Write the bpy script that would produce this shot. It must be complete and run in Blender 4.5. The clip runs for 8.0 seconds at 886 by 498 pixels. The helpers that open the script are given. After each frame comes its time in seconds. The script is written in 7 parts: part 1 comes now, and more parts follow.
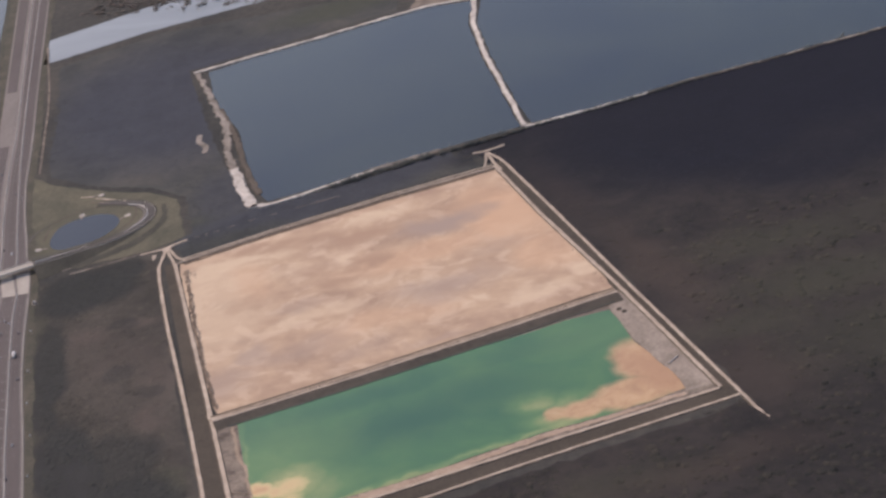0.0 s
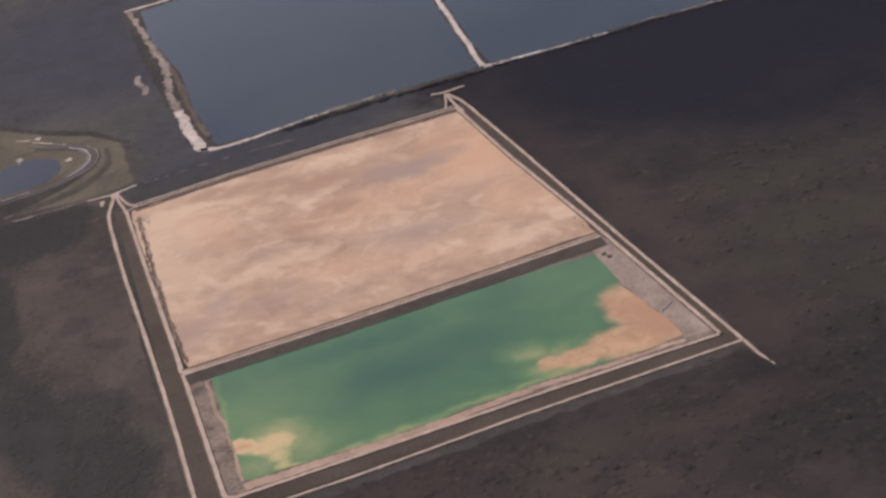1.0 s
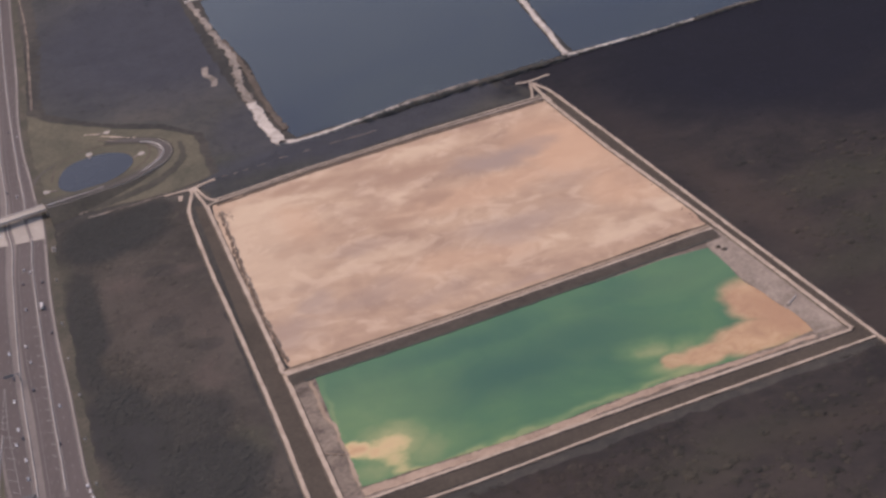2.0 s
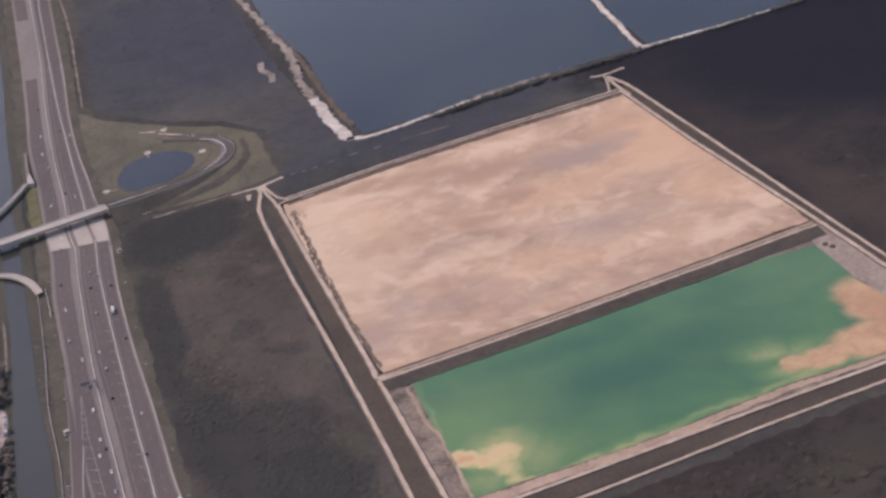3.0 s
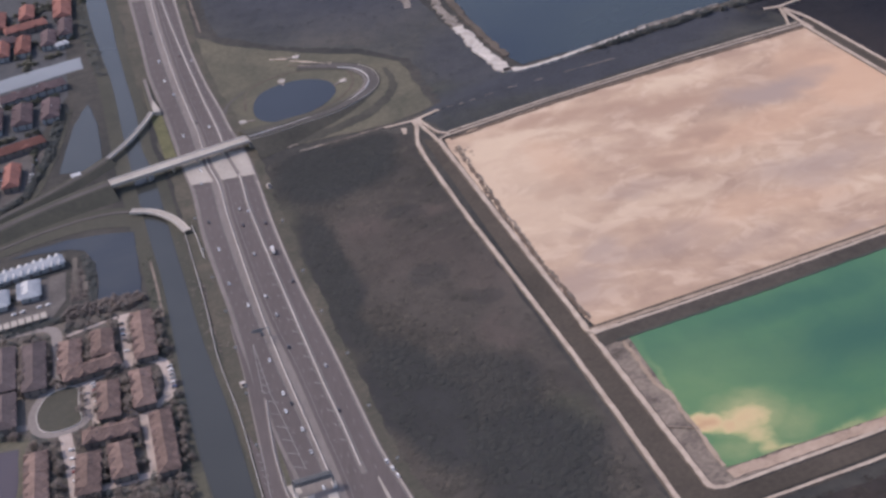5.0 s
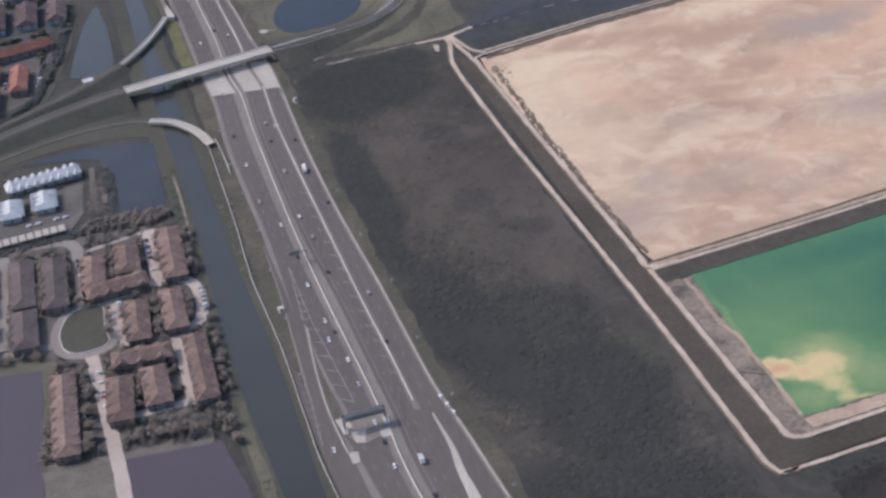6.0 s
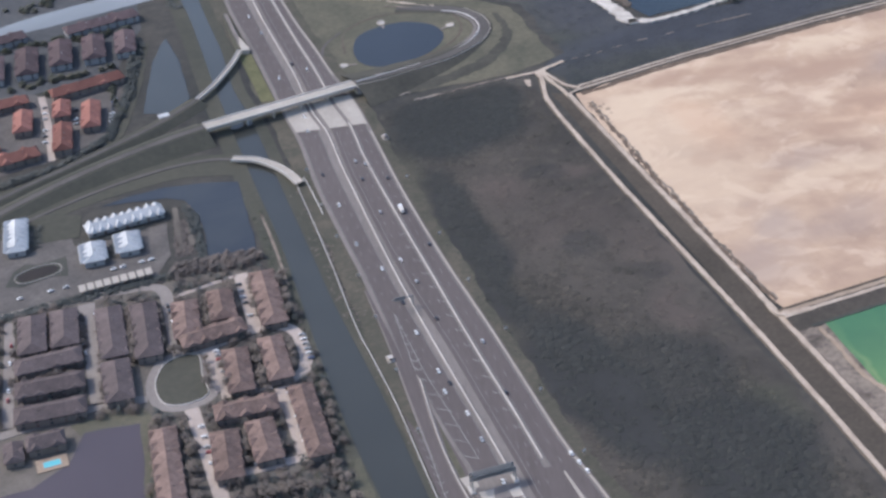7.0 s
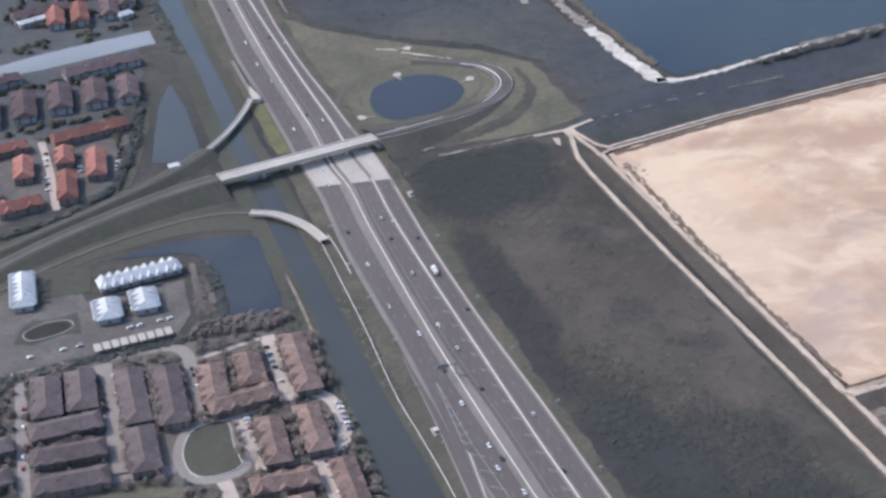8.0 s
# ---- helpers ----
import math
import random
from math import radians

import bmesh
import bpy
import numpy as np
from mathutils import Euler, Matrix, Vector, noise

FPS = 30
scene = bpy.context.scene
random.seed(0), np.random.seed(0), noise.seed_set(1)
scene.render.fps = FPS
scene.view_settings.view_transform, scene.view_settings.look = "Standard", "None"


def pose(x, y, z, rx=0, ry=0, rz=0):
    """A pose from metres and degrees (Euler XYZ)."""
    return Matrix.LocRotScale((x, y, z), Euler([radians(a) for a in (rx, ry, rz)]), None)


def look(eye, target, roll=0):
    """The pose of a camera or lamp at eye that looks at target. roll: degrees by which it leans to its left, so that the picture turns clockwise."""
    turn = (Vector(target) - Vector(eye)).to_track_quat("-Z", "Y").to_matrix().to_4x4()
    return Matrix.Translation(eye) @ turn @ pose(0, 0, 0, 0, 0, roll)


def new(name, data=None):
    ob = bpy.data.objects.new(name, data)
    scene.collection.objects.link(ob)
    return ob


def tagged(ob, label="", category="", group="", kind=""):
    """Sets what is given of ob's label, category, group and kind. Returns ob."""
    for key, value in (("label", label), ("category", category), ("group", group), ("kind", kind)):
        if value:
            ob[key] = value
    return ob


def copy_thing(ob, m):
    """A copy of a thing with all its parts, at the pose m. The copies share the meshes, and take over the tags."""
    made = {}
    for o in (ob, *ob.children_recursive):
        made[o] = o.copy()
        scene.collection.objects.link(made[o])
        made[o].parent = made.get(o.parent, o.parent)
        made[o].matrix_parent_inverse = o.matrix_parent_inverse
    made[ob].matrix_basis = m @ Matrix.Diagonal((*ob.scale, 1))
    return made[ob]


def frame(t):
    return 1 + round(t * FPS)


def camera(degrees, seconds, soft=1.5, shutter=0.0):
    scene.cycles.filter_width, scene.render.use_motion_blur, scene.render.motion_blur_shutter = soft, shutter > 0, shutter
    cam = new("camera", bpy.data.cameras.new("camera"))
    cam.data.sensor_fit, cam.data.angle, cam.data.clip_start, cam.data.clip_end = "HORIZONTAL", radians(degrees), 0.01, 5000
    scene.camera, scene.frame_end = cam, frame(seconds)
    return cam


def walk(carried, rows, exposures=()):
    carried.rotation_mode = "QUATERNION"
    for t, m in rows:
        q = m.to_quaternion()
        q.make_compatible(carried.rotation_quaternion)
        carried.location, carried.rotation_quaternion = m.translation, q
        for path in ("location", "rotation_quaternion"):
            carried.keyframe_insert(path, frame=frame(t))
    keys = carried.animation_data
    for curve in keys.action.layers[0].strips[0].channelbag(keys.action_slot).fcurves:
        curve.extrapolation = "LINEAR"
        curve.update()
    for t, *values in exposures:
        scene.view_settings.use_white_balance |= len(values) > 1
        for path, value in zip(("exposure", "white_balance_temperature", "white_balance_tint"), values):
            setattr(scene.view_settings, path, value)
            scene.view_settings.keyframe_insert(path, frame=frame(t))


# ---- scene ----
cam = camera(28.37, 8.0, soft=2.85)
PATH = [
    (0, (123.65, -81.98, 262.87), (93.80, 275.97, 86.87), -12.31),
    (0.2, (117.04, -78.06, 261.91), (85.34, 279.91, 86.25), -12.10),
    (0.5, (107.20, -72.14, 260.43), (77.92, 282.43, 77.62), -12.29),
    (0.6, (103.94, -70.16, 259.93), (71.66, 282.41, 73.77), -12.63),
    (0.7, (100.69, -68.17, 259.42), (68.04, 282.83, 70.39), -13.07),
    (0.8, (97.46, -66.18, 258.91), (65.97, 283.81, 67.82), -13.10),
    (0.9, (94.24, -64.18, 258.40), (75.53, 285.38, 64.86), -12.12),
    (1, (91.02, -62.18, 257.88), (87.61, 289.06, 66.51), -10.69),
    (1.2, (84.64, -58.17, 256.82), (86.08, 292.03, 63.52), -10.54),
    (1.5, (75.14, -52.11, 255.20), (72.27, 298.91, 63.43), -11.13),
    (1.7, (68.86, -48.05, 254.09), (65.42, 302.79, 61.98), -11.10),
    (2.8, (35.17, -25.37, 247.67), (36.93, 325.62, 55.83), -10.64),
    (3, (29.20, -21.19, 246.44), (30.29, 329.68, 54.37), -10.98),
    (3.5, (14.46, -10.65, 243.28), (13.34, 339.62, 50.12), -11.77),
    (4, (0.00, 0.00, 240.00), (-0.81, 350.14, 46.61), -11.79),
    (4.5, (-14.17, 10.77, 236.60), (-10.68, 361.41, 44.14), -10.69),
    (4.8, (-22.53, 17.29, 234.50), (-17.12, 366.58, 39.65), -10.13),
    (5, (-28.05, 21.65, 233.08), (-23.59, 366.01, 29.62), -9.64),
    (5.2, (-33.52, 26.04, 231.64), (-25.25, 365.91, 20.89), -8.83),
    (6.3, (-62.81, 50.50, 223.36), (-45.21, 383.77, 2.86), -6.09),
    (6.5, (-67.98, 55.00, 221.80), (-48.96, 389.48, 3.25), -6.48),
    (7, (-80.72, 66.35, 217.80), (-60.22, 403.87, 4.11), -5.93),
    (7.5, (-93.17, 77.81, 213.67), (-65.46, 418.31, 5.60), -4.58),
    (8, (-105.34, 89.39, 209.43), (-65.38, 431.08, 5.34), -2.90),
]
EXPOSURES = [(0.0, 0.54, 7250, 20), (1.0, 0.40, 7600, 25), (3.0, 0.52, 7050, 26), (4.5, 0.58, 6680, 24), (6.5, 0.78, 6220, 12), (8.0, 1.04, 6080, 11)]
walk(cam, [(t, look(eye, target, roll)) for t, eye, target, roll in PATH], EXPOSURES)

# ---------------------------------------------------------------- light
SUN_WAY = Vector((0.64, -0.30, -0.71)).normalized()
world = bpy.data.worlds.new("sky")
scene.world = world
world.use_nodes = True
_nt = world.node_tree
_sky = _nt.nodes.new("ShaderNodeTexSky")
_sky.sky_type = "NISHITA"
_sky.sun_disc = False
_sky.sun_elevation = math.asin(-SUN_WAY.z)
_sky.sun_rotation = math.atan2(-SUN_WAY.x, -SUN_WAY.y)
_sky.air_density, _sky.dust_density = 1.0, 2.0
_nt.links.new(_sky.outputs[0], _nt.nodes["Background"].inputs[0])
_nt.nodes["Background"].inputs[1].default_value = 0.15
_sun = bpy.data.lights.new("sun", "SUN")
_sun.energy, _sun.angle, _sun.color = 1.5, radians(4), (1.0, 0.92, 0.82)
sun_lamp = new("sun", _sun)
sun_lamp.matrix_world = look((0, 0, 500), Vector((0, 0, 500)) + SUN_WAY)

# ---------------------------------------------------------------- materials


def blank(name, rough=0.9, spec=0.2, metal=0.0):
    m = bpy.data.materials.new(name)
    m.use_nodes = True
    nt = m.node_tree
    b = nt.nodes["Principled BSDF"]
    b.inputs["Roughness"].default_value = rough
    b.inputs["Specular IOR Level"].default_value = spec
    b.inputs["Metallic"].default_value = metal
    return m, nt, b


def coords(nt, stretch=(1, 1, 1), turn=0.0):
    tc = nt.nodes.new("ShaderNodeTexCoord")
    mp = nt.nodes.new("ShaderNodeMapping")
    mp.inputs["Scale"].default_value = stretch
    mp.inputs["Rotation"].default_value = (0, 0, turn)
    nt.links.new(tc.outputs["Object"], mp.inputs[0])
    return mp.outputs[0]


def noise_tex(nt, vec, scale, detail=4.0, rough=0.6, warp=0.0):
    n = nt.nodes.new("ShaderNodeTexNoise")
    n.inputs["Scale"].default_value = scale
    n.inputs["Detail"].default_value = detail
    n.inputs["Roughness"].default_value = rough
    n.inputs["Distortion"].default_value = warp
    nt.links.new(vec, n.inputs["Vector"])
    return n.outputs["Fac"]


def ramp(nt, fac, stops):
    r = nt.nodes.new("ShaderNodeValToRGB")
    el = r.color_ramp.elements
    while len(el) < len(stops):
        el.new(0.5)
    for e, (p, c) in zip(el, stops):
        e.position = p
        e.color = (*c, 1)
    nt.links.new(fac, r.inputs[0])
    return r.outputs[0]


def mix(nt, fac, a, b, kind="MIX"):
    m = nt.nodes.new("ShaderNodeMix")
    m.data_type = "RGBA"
    m.blend_type = kind
    for sock, v in ((m.inputs[0], fac), (m.inputs[6], a), (m.inputs[7], b)):
        if isinstance(v, (int, float)):
            sock.default_value = v
        elif isinstance(v, tuple):
            sock.default_value = (*v, 1)
        else:
            nt.links.new(v, sock)
    return m.outputs[2]


def calc(nt, op, a, b=0.0):
    m = nt.nodes.new("ShaderNodeMath")
    m.operation = op
    for sock, v in zip(m.inputs, (a, b)):
        if isinstance(v, (int, float)):
            sock.default_value = v
        else:
            nt.links.new(v, sock)
    return m.outputs[0]


def relief(nt, b, fac, strength, depth):
    bp = nt.nodes.new("ShaderNodeBump")
    bp.inputs["Strength"].default_value = strength
    bp.inputs["Distance"].default_value = depth
    nt.links.new(fac, bp.inputs["Height"])
    nt.links.new(bp.outputs[0], b.inputs["Normal"])


def soft_spots(nt, spots, warp_scale=0.05, warp_size=12.0, outer=1.4, inner=0.4):
    """A mask of soft uneven spots: middles, radii, turn and strength are given."""
    geo = nt.nodes.new("ShaderNodeNewGeometry")
    warp = nt.nodes.new("ShaderNodeTexNoise")
    warp.inputs["Scale"].default_value = warp_scale
    warp.inputs["Detail"].default_value = 5
    nt.links.new(geo.outputs["Position"], warp.inputs["Vector"])
    off = nt.nodes.new("ShaderNodeVectorMath")
    off.operation = "MULTIPLY_ADD"
    nt.links.new(warp.outputs["Color"], off.inputs[0])
    off.inputs[1].default_value = (2 * warp_size, 2 * warp_size, 0)
    off.inputs[2].default_value = (-warp_size, -warp_size, 0)
    add = nt.nodes.new("ShaderNodeVectorMath")
    nt.links.new(geo.outputs["Position"], add.inputs[0])
    nt.links.new(off.outputs[0], add.inputs[1])
    total = None
    for x, y, rx, ry, turn, amount in spots:
        mp = nt.nodes.new("ShaderNodeMapping")
        mp.vector_type = "TEXTURE"
        mp.inputs["Location"].default_value = (x, y, 0)
        mp.inputs["Rotation"].default_value = (0, 0, radians(turn))
        mp.inputs["Scale"].default_value = (rx, ry, 1e4)
        nt.links.new(add.outputs[0], mp.inputs[0])
        ln = nt.nodes.new("ShaderNodeVectorMath")
        ln.operation = "LENGTH"
        nt.links.new(mp.outputs[0], ln.inputs[0])
        mr = nt.nodes.new("ShaderNodeMapRange")
        mr.interpolation_type = "SMOOTHSTEP"
        mr.inputs[1].default_value, mr.inputs[2].default_value = outer, inner
        mr.inputs[3].default_value, mr.inputs[4].default_value = 0.0, amount
        nt.links.new(ln.outputs["Value"], mr.inputs[0])
        total = mr.outputs[0] if total is None else calc(nt, "MAXIMUM", total, mr.outputs[0])
    return total


def mottled(name, dark, light, big=0.03, small=0.6, rough=0.92, spec=0.15, bump=0.3, depth=0.2, third=None, spread=0.18, stretch=(1, 1, 1), turn=0.0, vary=0.0):
    """A surface of two tones in large patches and fine grain, with relief."""
    m, nt, b = blank(name, rough, spec)
    v = coords(nt, stretch, turn)
    n1 = noise_tex(nt, v, big, 5, 0.62, 0.4)
    n2 = noise_tex(nt, v, small, 4, 0.65)
    f = calc(nt, "ADD", calc(nt, "MULTIPLY", n1, 0.6), calc(nt, "MULTIPLY", n2, 0.4))
    stops = [(0.5 - spread, dark), (0.5 + spread, light)]
    if third:
        stops = [(0.5 - spread, dark), (0.5, third), (0.5 + spread, light)]
    c = ramp(nt, f, stops)
    if vary:
        oi = nt.nodes.new("ShaderNodeObjectInfo")
        hsv = nt.nodes.new("ShaderNodeHueSaturation")
        nt.links.new(calc(nt, "ADD", 1 - vary, calc(nt, "MULTIPLY", oi.outputs["Random"], 2 * vary)), hsv.inputs["Value"])
        nt.links.new(c, hsv.inputs["Color"])
        c = hsv.outputs[0]
    nt.links.new(c, b.inputs["Base Color"])
    if bump:
        relief(nt, b, n2, bump, depth)
    return m


def foliage(name, dark, mid, light, big=0.02):
    """Leaves whose tone changes from clump to clump and over wide patches."""
    m, nt, b = blank(name, 0.8, 0.15)
    geo = nt.nodes.new("ShaderNodeNewGeometry")
    n1 = noise_tex(nt, coords(nt), big, 4, 0.6, 0.3)
    f = calc(nt, "ADD", calc(nt, "MULTIPLY", n1, 0.75), calc(nt, "MULTIPLY", geo.outputs["Random Per Island"], 0.25))
    nt.links.new(ramp(nt, f, [(0.33, dark), (0.5, mid), (0.66, light)]), b.inputs["Base Color"])
    return m


def water(name, colour, rough=0.12, ripple=0.02, scale=0.5, second=None, gloss=0.28, patch=0.015):
    """Still water: two tones in wide soft patches and a fine ripple."""
    m, nt, b = blank(name, rough, 0.5)
    v = coords(nt)
    n = noise_tex(nt, v, scale, 3, 0.6)
    big = noise_tex(nt, v, patch, 4, 0.55, 0.6)
    nt.links.new(ramp(nt, big, [(0.32, colour), (0.68, second or tuple(min(1, c * 1.35) for c in colour))]), b.inputs["Base Color"])
    b.inputs["Specular IOR Level"].default_value = gloss
    relief(nt, b, n, 0.25, ripple)
    return m


M = {}
M["scrub_ground"] = mottled("scrub_ground", (0.0313, 0.0331, 0.0322), (0.0773, 0.0699, 0.0607), 0.014, 0.30, bump=0.6, depth=0.5, third=(0.0506, 0.0488, 0.0442), spread=0.14)
M["bush"] = foliage("bush", (0.0386, 0.0386, 0.0294), (0.0662, 0.057, 0.0478), (0.1012, 0.081, 0.0699), 0.012)
WET = [(265, 590, 195, 125, 12, 1.0), (175, 520, 66, 62, 0, 0.97), (215, 482, 62, 30, 8, 0.85)]
WET_WEST = [(-40, 650, 66, 74, 10, 0.95), (-60, 588, 26, 8, -35, 0.5), (40, 516, 75, 14, 15, 0.8), (-6, 535, 16, 30, 20, 0.6)]


def marsh(name, stops, wet, by_island, spots=WET, warp=(0.01, 30), edge=(1.4, 0.5), more=()):
    """Marsh surface: brown-green patches, turned to a dark bog or thicket tone where it is wet; more: further tones with their own places."""
    m, nt, b = blank(name, 0.92, 0.12)
    v = coords(nt)
    n1 = noise_tex(nt, v, 0.012, 6, 0.62, 0.5)
    n2 = noise_tex(nt, v, 0.075, 5, 0.6, 0.6)
    if by_island:
        n3 = nt.nodes.new("ShaderNodeNewGeometry").outputs["Random Per Island"]
    else:
        n3 = noise_tex(nt, v, 0.3, 4, 0.65)
    f = calc(nt, "ADD", calc(nt, "MULTIPLY", n1, 0.5), calc(nt, "ADD", calc(nt, "MULTIPLY", n2, 0.32), calc(nt, "MULTIPLY", n3, 0.18)))
    c = ramp(nt, f, stops)
    for tone, places, amount in more:
        c = mix(nt, calc(nt, "MULTIPLY", soft_spots(nt, places, 0.06, 9, 1.5, 0.2), amount), c, tone)
    low = mix(nt, calc(nt, "MULTIPLY", n2, calc(nt, "ADD", n3, 0.35)), wet, tuple(k * 1.5 for k in wet))
    c = mix(nt, soft_spots(nt, spots, warp[0], warp[1], *edge), c, low)
    nt.links.new(c, b.inputs["Base Color"])
    if not by_island:
        relief(nt, b, n3, 0.5, 0.3)
    return m


OLIVE = [(190, 418, 34, 12, 6, 0.8), (196, 388, 30, 13, 4, 0.9), (226, 428, 30, 9, 8, 0.6), (170, 366, 22, 10, 0, 0.7), (120, 296, 30, 9, 14, 0.6), (215, 350, 40, 20, 0, 0.7)]
RUST = [(146, 418, 9, 44, 18, 0.9), (122, 480, 9, 34, 18, 0.7), (60, 290, 30, 7, 14, 0.8), (168, 340, 12, 20, 18, 0.7), (150, 300, 30, 8, 14, 0.7)]
EAST_TONES = (((0.050, 0.051, 0.037), OLIVE, 0.6), ((0.062, 0.048, 0.041), RUST, 0.6))
M["marsh_ground"] = marsh("marsh_ground", [(0.38, (0.0207, 0.0197, 0.0207)), (0.5, (0.0348, 0.031, 0.0301)), (0.62, (0.0526, 0.0442, 0.0395))], (0.0099, 0.0108, 0.0164), False, more=EAST_TONES)
M["marsh_bush"] = marsh("marsh_bush", [(0.36, (0.0226, 0.0226, 0.0216)), (0.5, (0.0338, 0.032, 0.0282)), (0.64, (0.0564, 0.0489, 0.0404))], (0.0122, 0.0132, 0.0197), True, more=EAST_TONES)
DARK_END = (((0.020, 0.021, 0.027), [(104, 531, 26, 13, 12, 1.0)], 1.0), ((0.066, 0.070, 0.050), [(30, 733, 40, 14, 15, 0.8), (-14, 508, 10, 8, 0, 0.5)], 0.8))
M["moor_ground"] = marsh("moor_ground", [(0.38, (0.0426, 0.0459, 0.047)), (0.5, (0.0627, 0.0638, 0.0616)), (0.62, (0.0918, 0.0862, 0.075))], (0.0403, 0.0437, 0.0538), False, WET_WEST, more=DARK_END)
M["moor_bush"] = marsh("moor_bush", [(0.36, (0.0426, 0.047, 0.0459)), (0.5, (0.0616, 0.0638, 0.0594)), (0.64, (0.0874, 0.0818, 0.0706))], (0.0403, 0.0437, 0.0526), True, WET_WEST, more=DARK_END)
GROVE = [(-51, 470, 19, 19, 0, 1.0), (-40, 481, 11, 9, 10, 0.95), (-53, 417, 5.5, 34, 11, 0.9), (-50, 388, 6, 16, 14, 0.85), (-34, 350, 11, 32, 19, 0.95), (-20, 352, 12, 16, 30, 0.75), (-12, 322, 15, 26, 14, 0.95), (-20, 285, 34, 22, 0, 0.95), (-27, 404, 6, 5, 0, 0.45), (-31, 438, 5, 4, 0, 0.5), (-17, 391, 4, 4, 0, 0.4)]
STRIP_TONES = (((0.104, 0.083, 0.073), [(-43, 432, 9, 9, 0, 0.7), (-24, 437, 8, 4, 15, 0.8), (-12, 374, 5, 9, 15, 0.7), (-26, 416, 16, 12, 0, 0.4), (-14, 400, 7, 18, 14, 0.5)], 0.7), ((0.080, 0.082, 0.058), [(-1, 338, 6, 8, 15, 0.7), (-7, 322, 6, 7, 0, 0.6), (-62, 430, 4, 40, 10, 0.7), (-56, 395, 4, 30, 12, 0.7)], 0.6))
M["strip_ground"] = marsh("strip_ground", [(0.38, (0.0451, 0.042, 0.0378)), (0.5, (0.0672, 0.0599, 0.0525)), (0.62, (0.0914, 0.0798, 0.0683))], (0.0315, 0.032, 0.032), False, GROVE, (0.05, 7), (1.25, 0.72), STRIP_TONES)
M["strip_bush"] = marsh("strip_bush", [(0.36, (0.0441, 0.042, 0.0357)), (0.5, (0.064, 0.0578, 0.0494)), (0.64, (0.0903, 0.0788, 0.0662))], (0.0315, 0.0328, 0.031), True, GROVE, (0.05, 7), (1.25, 0.72), STRIP_TONES)
M["bush_green"] = foliage("bush_green", (0.050, 0.056, 0.042), (0.076, 0.080, 0.060), (0.110, 0.104, 0.080), 0.03)
M["tree_leaf"] = foliage("tree_leaf", (0.115, 0.099, 0.083), (0.165, 0.137, 0.116), (0.23, 0.188, 0.162), 0.05)
M["grass"] = mottled("grass", (0.0648, 0.0648, 0.0486), (0.1447, 0.1285, 0.0907), 0.05, 0.6, bump=0.3, depth=0.1, third=(0.0972, 0.0918, 0.068))
M["green_grass"] = mottled("green_grass", (0.070, 0.076, 0.040), (0.150, 0.138, 0.075), 0.12, 0.7, bump=0.3, depth=0.1)
# scrub colour with the shade of the loop's south slope mixed in
M["shaded_scrub"] = mottled("shaded_scrub", (0.042, 0.042, 0.036), (0.082, 0.076, 0.062), 0.09, 0.6, bump=0.4, depth=0.12)
M["grass_dark"] = mottled("grass_dark", (0.047, 0.049, 0.040), (0.085, 0.080, 0.063), 0.03, 0.5, bump=0.3, depth=0.1)
M["bank"] = mottled("bank", (0.064, 0.054, 0.044), (0.130, 0.106, 0.086), 0.08, 0.7, bump=0.4, depth=0.1)
M["yard_ground"] = mottled("yard_ground", (0.085, 0.077, 0.066), (0.165, 0.143, 0.124), 0.15, 1.2, bump=0.4, depth=0.15)
M["dark_bank"] = mottled("dark_bank", (0.050, 0.044, 0.037), (0.100, 0.085, 0.070), 0.08, 0.7, bump=0.4, depth=0.1)
M["pale_shore"] = mottled("pale_shore", (0.085, 0.072, 0.060), (0.36, 0.315, 0.275), 0.12, 0.7, bump=0.5, depth=0.2)
M["dirt_road"] = mottled("dirt_road", (0.27, 0.215, 0.170), (0.50, 0.415, 0.335), 0.12, 0.9, bump=0.2, depth=0.05)
M["mud"] = mottled("mud", (0.080, 0.067, 0.057), (0.26, 0.212, 0.172), 0.13, 0.8, bump=0.3, depth=0.08, third=(0.168, 0.138, 0.114), spread=0.13)
M["beach"] = mottled("beach", (0.235, 0.170, 0.128), (0.42, 0.322, 0.248), 0.15, 0.9, bump=0.3, depth=0.08)
M["verge_grass"] = mottled("verge_grass", (0.052, 0.053, 0.040), (0.116, 0.100, 0.077), 0.09, 0.7, bump=0.3, depth=0.1, third=(0.076, 0.071, 0.056))
M["far_yard"] = mottled("far_yard", (0.046, 0.050, 0.056), (0.092, 0.092, 0.092), 0.06, 0.4, bump=0.3, depth=0.1)
M["tan_track"] = mottled("tan_track", (0.225, 0.170, 0.125), (0.36, 0.282, 0.215), 0.1, 0.9, bump=0.3, depth=0.06)
M["brown_earth"] = mottled("brown_earth", (0.085, 0.062, 0.046), (0.16, 0.12, 0.092), 0.15, 0.9, bump=0.3, depth=0.06)
# dark soil of the planted island, and painted shade at the dyke foot
M["earth_and_shade"] = mottled("earth_and_shade", (0.038, 0.040, 0.036), (0.075, 0.072, 0.060), 0.12, 0.8, rough=0.7, bump=0.4, depth=0.08)
M["pale_mud"] = mottled("pale_mud", (0.17, 0.140, 0.116), (0.33, 0.276, 0.230), 0.13, 0.9, bump=0.3, depth=0.08, third=(0.245, 0.204, 0.170), spread=0.14)
M["ditch"] = mottled("ditch", (0.044, 0.038, 0.031), (0.092, 0.076, 0.061), 0.05, 0.9, bump=0.4, depth=0.1)
